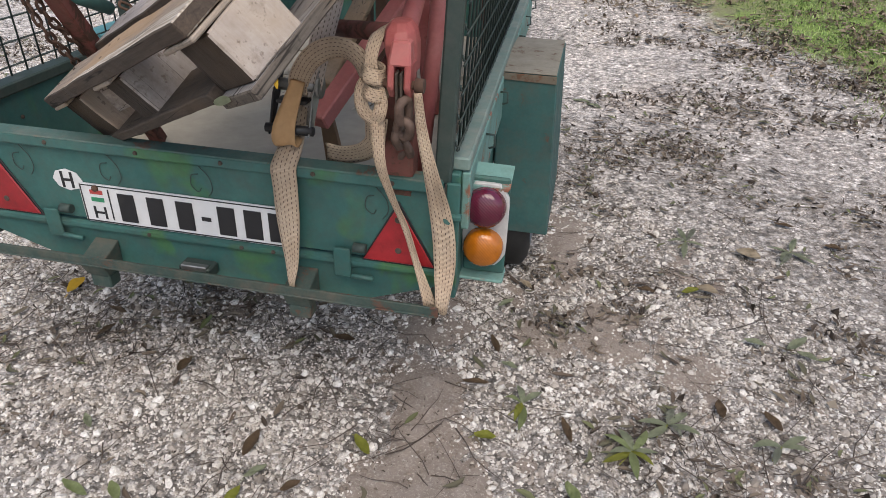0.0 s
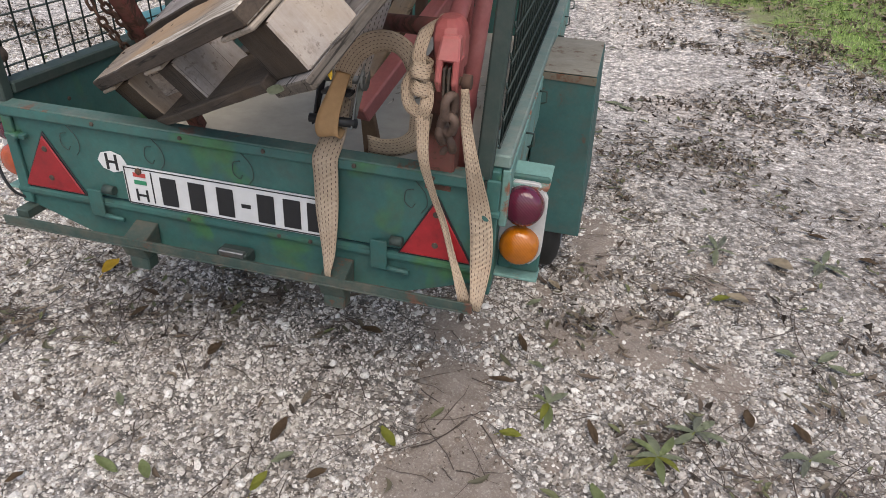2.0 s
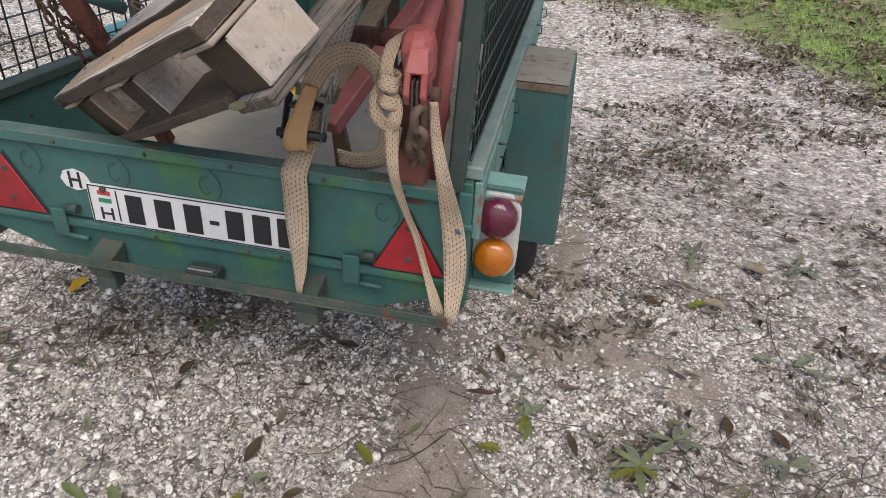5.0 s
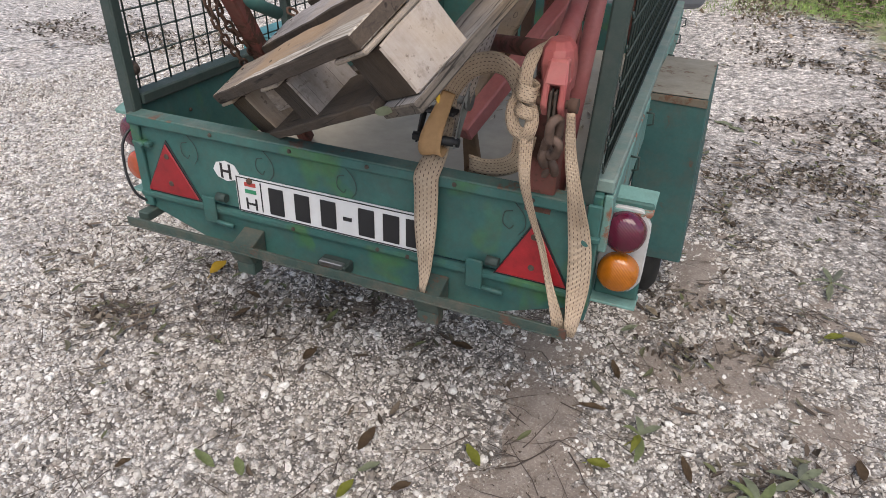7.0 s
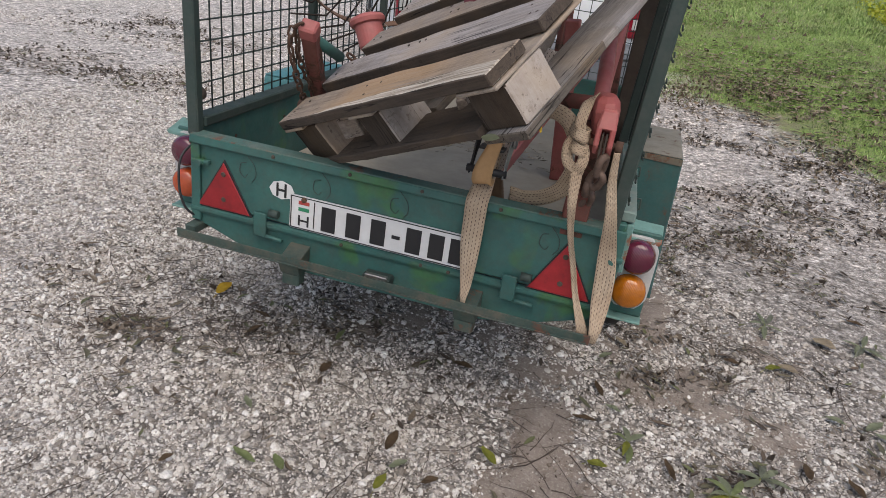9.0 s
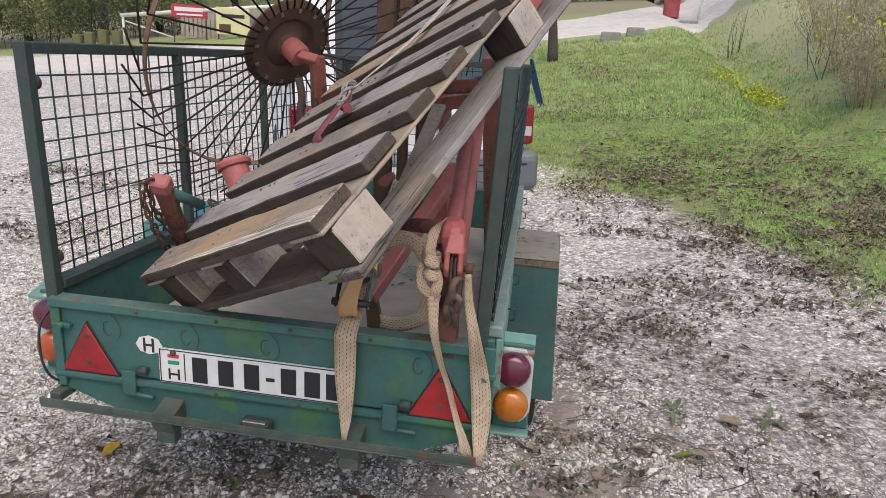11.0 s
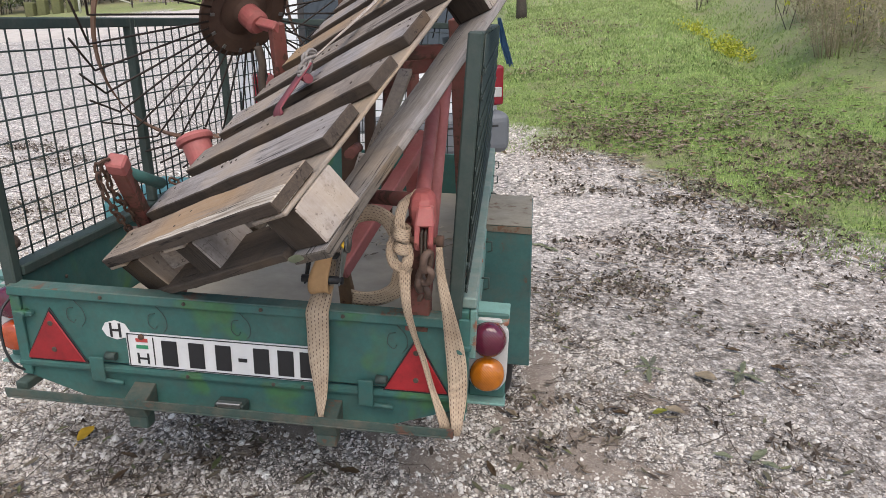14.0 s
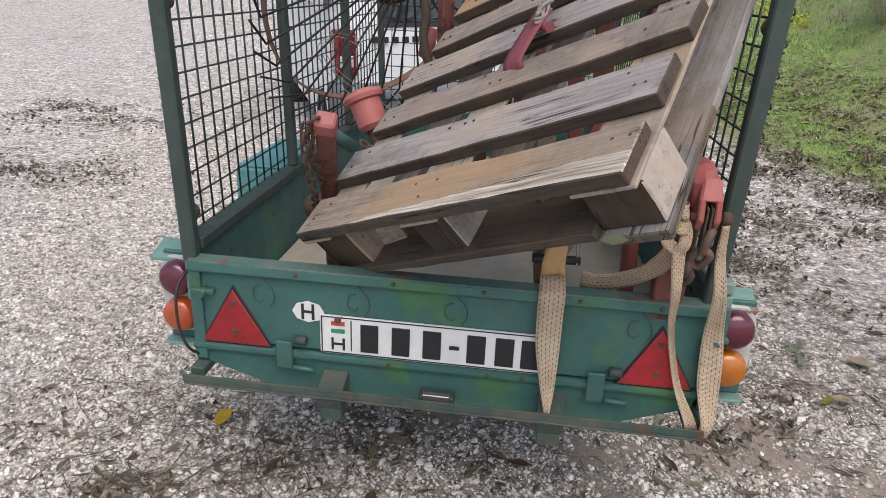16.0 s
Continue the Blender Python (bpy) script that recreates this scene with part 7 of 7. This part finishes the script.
for x, y in ((-0.92, 0.06), (-0.75, 0.1), (-0.95, 0.42), (-0.5, 0.22), (1.36, 0.12), (1.15, 0.9), (0.3, 0.05)):
    twigs(rng, 34, x - 0.22, x + 0.22, y - 0.09, y + 0.09, "fallen_twigs")
twigs(rng, 800, -4, 2.6, 1.8, 5, "fallen_twigs")


def grass_blades(rng, n, x0, x1, y0, y1, h0, h1, name, w=0.0035, fall=None):
    x, y = rng.uniform(x0, x1, n), rng.uniform(y0, y1, n)
    side = lawn_side(x, y) + 0.35 * np.sin(2.3 * x + 1) + 0.25 * np.sin(5.1 * y)
    tuft = 0.5 + 0.5 * np.sin(4.1 * x + 2 * np.sin(3.3 * y)) * np.sin(3.7 * y + 2 * np.sin(2.9 * x))
    k_ = (rng.random(n) < np.clip((side + 0.4) * 1.8, 0, 1)) & (rng.random(n) < 0.45 + 0.55 * tuft)
    k_ &= np.abs(y - np.interp(x, [-6, -0.3, 2.6, 5.2, 9, 18], [20.6, 21.6, 24, 28.4, 35.5, 48])) > np.interp(x, [-6, 0, 4, 8], [3.4, 4.2, 5.5, 7])
    k_ &= rng.random(n) > 0.8 * np.clip((x - 4.0 - 0.06 * (y - 9)) / 0.5, 0, 1) * (y > 6)
    x, y = x[k_], y[k_]
    n = len(x)
    z = np.array([terrain(float(p), float(q)) for p, q in zip(x, y)])
    a = rng.uniform(0, 6.28, n)
    h = rng.uniform(h0, h1, n)
    lean = rng.normal(0, 0.55, (n, 2)) * h[:, None]
    c, s = np.cos(a) * w, np.sin(a) * w
    b0 = np.stack([x - c, y - s, z - 0.01], 1)
    b1 = np.stack([x + c, y + s, z - 0.01], 1)
    m0 = np.stack([x - 0.7 * c + lean[:, 0] * 0.4, y - 0.7 * s + lean[:, 1] * 0.4, z + h * 0.6], 1)
    m1 = np.stack([x + 0.7 * c + lean[:, 0] * 0.4, y + 0.7 * s + lean[:, 1] * 0.4, z + h * 0.6], 1)
    tp = np.stack([x + lean[:, 0], y + lean[:, 1], z + h * 0.95], 1)
    v = np.stack([b0, b1, m1, m0, tp], 1).reshape(-1, 3)
    f = np.array([[0, 1, 2], [0, 2, 3], [3, 2, 4]])[None] + (5 * np.arange(n))[:, None, None]
    return soup(name, v, f.reshape(-1, 3), GRASS, None, "short green lawn grass with bare and leafy spots", "stuff", "grass")


grass_blades(rng, 170000, 0.1, 6.5, 2.0, 8.5, 0.010, 0.032, "lawn_grass", 0.0036)
grass_blades(rng, 90000, 0.0, 9.0, 8.0, 16.0, 0.018, 0.06, "lawn_grass", 0.0075)
grass_blades(rng, 36000, -1, 14.0, 15.0, 26.0, 0.03, 0.09, "lawn_grass", 0.012)

# single leaves that stand out
LEAF_Y = plain("bright_yellow_leaf", (0.66, 0.42, 0.03), 0.7, 0, 0.3, 60, 0.2)
LEAF_G = plain("fresh_green_leaf", (0.29, 0.34, 0.15), 0.65, 0, 0.35, 60, 0.2)
LEAF_YG = plain("yellow_green_leaf", (0.30, 0.31, 0.05), 0.7, 0, 0.35, 60, 0.2)
LEAF_PALE = plain("grey_green_leaf", (0.31, 0.34, 0.22), 0.7, 0, 0.3, 50, 0.2)
LEAF_B = plain("brown_curled_leaf", (0.16, 0.105, 0.06), 0.8, 0, 0.4, 60, 0.3)


def single_leaf(x, y, a, L, wide, mat, label, curl=0.2, tilt=0.0):
    ob = thing("fallen_leaf", label, "leaf", (x, y, 0.0), "fallen leaves")
    bm_ = bmesh.new()
    rows = []
    a = math.radians(a)
    for k_ in range(9):
        t = k_ / 8
        w = wide / 2 * math.sin(math.pi * min(1, t * 0.94 + 0.04)) ** 0.8
        row = []
        for s_ in (-1, -0.5, 0, 0.5, 1):
            u_, v_ = (t - 0.5) * L, s_ * w
            z = 0.019 + tilt * (t * L) + abs(s_) * w * 0.35 + curl * L * (t - 0.5) ** 2 + 0.002 * math.sin(9 * t + 3 * s_)
            row.append(bm_.verts.new((x + math.cos(a) * u_ - math.sin(a) * v_, y + math.sin(a) * u_ + math.cos(a) * v_, z)))
        rows.append(row)
    for r0_, r1_ in zip(rows, rows[1:]):
        for j in range(4):
            bm_.faces.new((r0_[j], r0_[j + 1], r1_[j + 1], r1_[j])).smooth = True
    bmesh.ops.solidify(bm_, geom=bm_.faces[:], thickness=0.0008)
    part("blade", bm_, mat, ob)
    part("stalk", tube([(x - math.cos(a) * L * 0.5, y - math.sin(a) * L * 0.5, 0.012 + curl * L * 0.25), (x - math.cos(a) * L * 0.72, y - math.sin(a) * L * 0.72, 0.006)], 0.0009, 5), mat, ob)
    return ob


single_leaf(-0.774, 0.373, 72, 0.068, 0.05, LEAF_Y, "bright yellow oval leaf lying on gravel", 0.15, 0.3)
LEAF_TAN = plain("pale_tan_leaf", (0.46, 0.38, 0.27), 0.8, 0, 0.3, 50, 0.25)
LEAF_DULL = plain("dull_sage_leaf", (0.25, 0.265, 0.20), 0.75, 0, 0.35, 50, 0.25)
for x, y, a, L, w, m_, lb in (
    (0.358, -0.067, -46, 0.078, 0.028, LEAF_YG, "yellow-green leaf on pale gravel"),
    (0.655, 0.037, 4, 0.058, 0.030, LEAF_YG, "yellow-green leaf on pale gravel"),
    (-0.248, -0.348, -18, 0.086, 0.024, LEAF_G, "narrow green leaf on pale gravel"),
    (-0.155, -0.334, -42, 0.064, 0.026, LEAF_G, "narrow green leaf on pale gravel"),
    (0.114, -0.287, 82, 0.065, 0.026, LEAF_YG, "yellow-green leaf on pale gravel"),
    (0.086, -0.127, -91, 0.089, 0.030, LEAF_B, "brown curled leaf on gravel"),
    (-0.23, 0.107, 85, 0.065, 0.032, LEAF_B, "brown curled leaf on gravel"),
    (-0.269, 0.303, -89, 0.075, 0.020, LEAF_G, "narrow green leaf on pale gravel"),
    (0.887, -0.098, -62, 0.074, 0.030, LEAF_G, "narrow green leaf on pale gravel"),
    (1.402, 0.267, -64, 0.075, 0.030, LEAF_B, "brown curled leaf on gravel"),
    (1.268, 0.283, -87, 0.070, 0.030, LEAF_B, "brown curled leaf on gravel"),
    (1.483, 1.177, -28, 0.093, 0.075, LEAF_TAN, "pale tan broad leaf on gravel"),
    (1.302, 0.888, -16, 0.075, 0.050, LEAF_TAN, "pale tan broad leaf on gravel"),
    (1.245, 0.871, 36, 0.079, 0.030, LEAF_YG, "yellow-green leaf on pale gravel"),
    (0.799, 2.82, -13, 0.110, 0.050, LEAF_PALE, "dull grey-green leaf on gravel"),
    (0.873, 2.751, -39, 0.110, 0.050, LEAF_PALE, "dull grey-green leaf on gravel"),
    (1.188, 3.608, -38, 0.110, 0.050, LEAF_G, "narrow green leaf on pale gravel"),
    (1.82, 1.321, -15, 0.062, 0.040, LEAF_B, "brown curled leaf on gravel"),
    (0.598, 0.234, 6, 0.077, 0.022, LEAF_B, "brown curled leaf on gravel"),
    (0.861, 0.105, -71, 0.088, 0.022, LEAF_B, "brown curled leaf on gravel"),
    (-0.355, -0.152, -43, 0.059, 0.020, LEAF_PALE, "dull grey-green leaf on gravel"),
    (-0.542, 0.199, 74, 0.069, 0.022, LEAF_B, "brown curled leaf on gravel"),
    (0.135, -0.205, 52, 0.061, 0.022, LEAF_PALE, "dull grey-green leaf on gravel"),
    (0.233, -0.227, 47, 0.052, 0.024, LEAF_B, "brown curled leaf on gravel"),
    (0.174, 0.332, -3, 0.067, 0.030, LEAF_B, "brown curled leaf on gravel"),
    (0.628, 0.415, -68, 0.087, 0.022, LEAF_B, "brown curled leaf on gravel"),
    (0.682, 0.329, -19, 0.052, 0.022, LEAF_PALE, "dull grey-green leaf on gravel"),
    (1.667, 1.467, -12, 0.076, 0.030, LEAF_B, "brown curled leaf on gravel"),
    (1.415, 0.619, -14, 0.065, 0.030, LEAF_PALE, "dull grey-green leaf on gravel"),
    (1.541, 0.642, 47, 0.108, 0.030, LEAF_PALE, "dull grey-green leaf on gravel"),
    (1.561, 0.587, -25, 0.063, 0.030, LEAF_PALE, "dull grey-green leaf on gravel"),
    (1.093, 0.837, -3, 0.060, 0.030, LEAF_B, "brown curled leaf on gravel"),
    (0.683, 0.77, -46, 0.064, 0.026, LEAF_TAN, "pale tan broad leaf on gravel"),
    (0.631, 0.642, 50, 0.070, 0.022, LEAF_PALE, "dull grey-green leaf on gravel"),
    (-0.421, -0.438, 67, 0.041, 0.020, LEAF_B, "brown curled leaf on gravel"),
    (-0.567, 0.296, -14, 0.073, 0.020, LEAF_B, "brown curled leaf on gravel"),
):
    single_leaf(x, y, a, L, w, m_, lb)


def leaf_spray(x, y, rays, mats):
    """A fallen compound leaf: slender leaflets that leave one point, each with its own turn and length."""
    t_ = thing("leafy_sprig", "fallen sprig of slender ash leaflets on gravel", "sprig", (x, y, 0), "fallen sprigs")
    part("stem", tube(smooth_path([(x - 0.03, y - 0.045, 0.012), (x - 0.012, y - 0.02, 0.018), (x, y, 0.021)], 4), 0.0013, 6), LEAF_YG, t_)
    for i, (turn, reach) in enumerate(rays):
        reach *= 1.35
        bm_ = bmesh.new()
        rows = []
        a0, bend, rise = math.radians(turn), random.uniform(-0.3, 0.3), random.uniform(0.0, 0.016)
        wd = random.uniform(0.17, 0.23) * min(reach, 0.075)
        for k_ in range(8):
            t = k_ / 7
            w = wd / 1.4 * math.sin(math.pi * min(1, 0.04 + 0.95 * t)) ** 0.85
            b_ = a0 + bend * t
            rows.append([bm_.verts.new((x + math.cos(b_) * reach * t - math.sin(b_) * q * w, y + math.sin(b_) * reach * t + math.cos(b_) * q * w, 0.02 + abs(q) * 0.25 * w + rise * math.sin(2.7 * t))) for q in (-1, 0, 1)])
        for r0_, r1_ in zip(rows, rows[1:]):
            for j in range(2):
                bm_.faces.new((r0_[j], r0_[j + 1], r1_[j + 1], r1_[j])).smooth = True
        bmesh.ops.solidify(bm_, geom=bm_.faces[:], thickness=0.0007)
        part("leaflet", bm_, mats[i % len(mats)], t_)


random.seed(21)
leaf_spray(1.259, 1.226, ((-149, 0.056), (104, 0.080), (60, 0.089), (-11, 0.054), (-101, 0.104)), (LEAF_PALE, LEAF_PALE, LEAF_DULL))
leaf_spray(1.645, 1.238, ((173, 0.062), (-135, 0.083), (-15, 0.058), (-43, 0.081), (74, 0.099), (-105, 0.110)), (LEAF_PALE, LEAF_PALE, LEAF_DULL))
leaf_spray(1.122, 0.188, ((-177, 0.058), (-124, 0.068), (-45, 0.041), (-32, 0.064), (36, 0.057), (86, 0.048)), (LEAF_PALE, LEAF_PALE, LEAF_DULL))
leaf_spray(0.734, 0.178, ((-178, 0.035), (49, 0.055), (-94, 0.060), (-72, 0.077), (90, 0.051)), (LEAF_G, LEAF_PALE, LEAF_YG))
leaf_spray(1.026, 0.071, ((150, 0.059), (-164, 0.044), (-132, 0.069), (49, 0.067), (15, 0.049), (-49, 0.049), (-90, 0.071), (101, 0.057)), (LEAF_G, LEAF_PALE, LEAF_YG))
leaf_spray(1.406, 0.177, ((-179, 0.060), (35, 0.065), (-127, 0.057), (-16, 0.050)), (LEAF_PALE, LEAF_PALE, LEAF_DULL))


def stuck_leaf(p, d, n, L, wide, mat, label):
    """A leaf caught on the timber at p, lying along d with its face towards n."""
    p, d, n = Vector(p), Vector(d).normalized(), Vector(n).normalized()
    e = n.cross(d).normalized()
    ob = thing("fallen_leaf", label, "leaf", tuple(p), "fallen leaves")
    bm_ = bmesh.new()
    rows = []
    for k_ in range(8):
        t = k_ / 7
        w = wide / 2 * math.sin(math.pi * min(1, 0.05 + 0.93 * t)) ** 0.8
        rows.append([bm_.verts.new(p + d * L * t + e * q * w + n * (0.004 + abs(q) * w * 0.4 + 0.2 * L * t * t)) for q in (-1, 0, 1)])
    for r0_, r1_ in zip(rows, rows[1:]):
        for j in range(2):
            bm_.faces.new((r0_[j], r0_[j + 1], r1_[j + 1], r1_[j])).smooth = True
    bmesh.ops.solidify(bm_, geom=bm_.faces[:], thickness=0.0008)
    part("blade", bm_, mat, ob)


stuck_leaf(at(-0.745, -0.024, -0.15), (0.9, -0.2, 0.15), (0.1, -0.8, 0.6), 0.034, 0.022, LEAF_Y, "yellow leaf caught under the pallet corner")
stuck_leaf(at(-0.11, -0.024, -0.088), (0.85, -0.3, 0.1), (0.1, -0.7, 0.7), 0.04, 0.018, LEAF_PALE, "dull green leaf caught on the pallet block")
stuck_leaf(at(-0.005, 0.03, -0.10), (0.2, -0.2, -0.9), (0.6, -0.8, 0.1), 0.022, 0.008, LEAF_Y, "small yellow leaf caught on the pallet runner")

# dry scraps swept together on the trailer floor
random.seed(33)
vs, fs = [], []
for i in range(420):
    far_ = random.random() < 0.7
    x, y = (random.uniform(-0.55, 0.5), random.gauss(1.15, 0.12)) if far_ else (random.uniform(-0.58, -0.25), random.gauss(0.12, 0.09))
    y = max(0.05, y)
    L, w, a_ = random.uniform(0.012, 0.06), random.uniform(0.003, 0.012), random.uniform(0, 6.28)
    c_, s_ = math.cos(a_), math.sin(a_)
    z = FLOOR_Z + 0.003 + random.uniform(0, 0.012)
    b_ = len(vs)
    for u_, v_ in ((-0.5, 0), (0, -0.5), (0.5, 0), (0, 0.5)):
        vs.append((x + c_ * u_ * L - s_ * v_ * w, y + s_ * u_ * L + c_ * v_ * w, z + random.uniform(0, 0.006)))
    fs.append((b_, b_ + 1, b_ + 2, b_ + 3))
STRAW = leaf_mat("dry_straw_scrap", [(0.10, 0.08, 0.06), (0.24, 0.20, 0.15), (0.42, 0.37, 0.29), (0.30, 0.24, 0.16)])
soup("floor_debris", vs, fs, STRAW, None, "dry straw and leaf scraps on the trailer floor", "stuff", "debris")

# loose wire hanging between the rake wheel and the mesh
TWINE = plain("grey_baling_wire", (0.30, 0.29, 0.26), 0.5, 0.3, 0.3, 60)
tangle = thing("baling_wire", "loose grey baling wire tangled round the rake wheel", "wire", (-0.5, 0.7, 1.1))
for k_ in range(3):
    base_ = Vector((-0.50 + 0.03 * k_, 0.72 + 0.02 * math.sin(k_), 1.13 - 0.02 * k_))
    pts_ = [base_ + Vector((0.10 * math.cos(0.9 * j + k_) + 0.02 * j, 0.03 * math.sin(1.7 * j + k_), 0.09 * math.sin(0.8 * j + 0.6 * k_) - 0.012 * j)) for j in range(8)]
    part("wire", tube(smooth_path(pts_, 5), 0.0013, 5), TWINE, tangle)
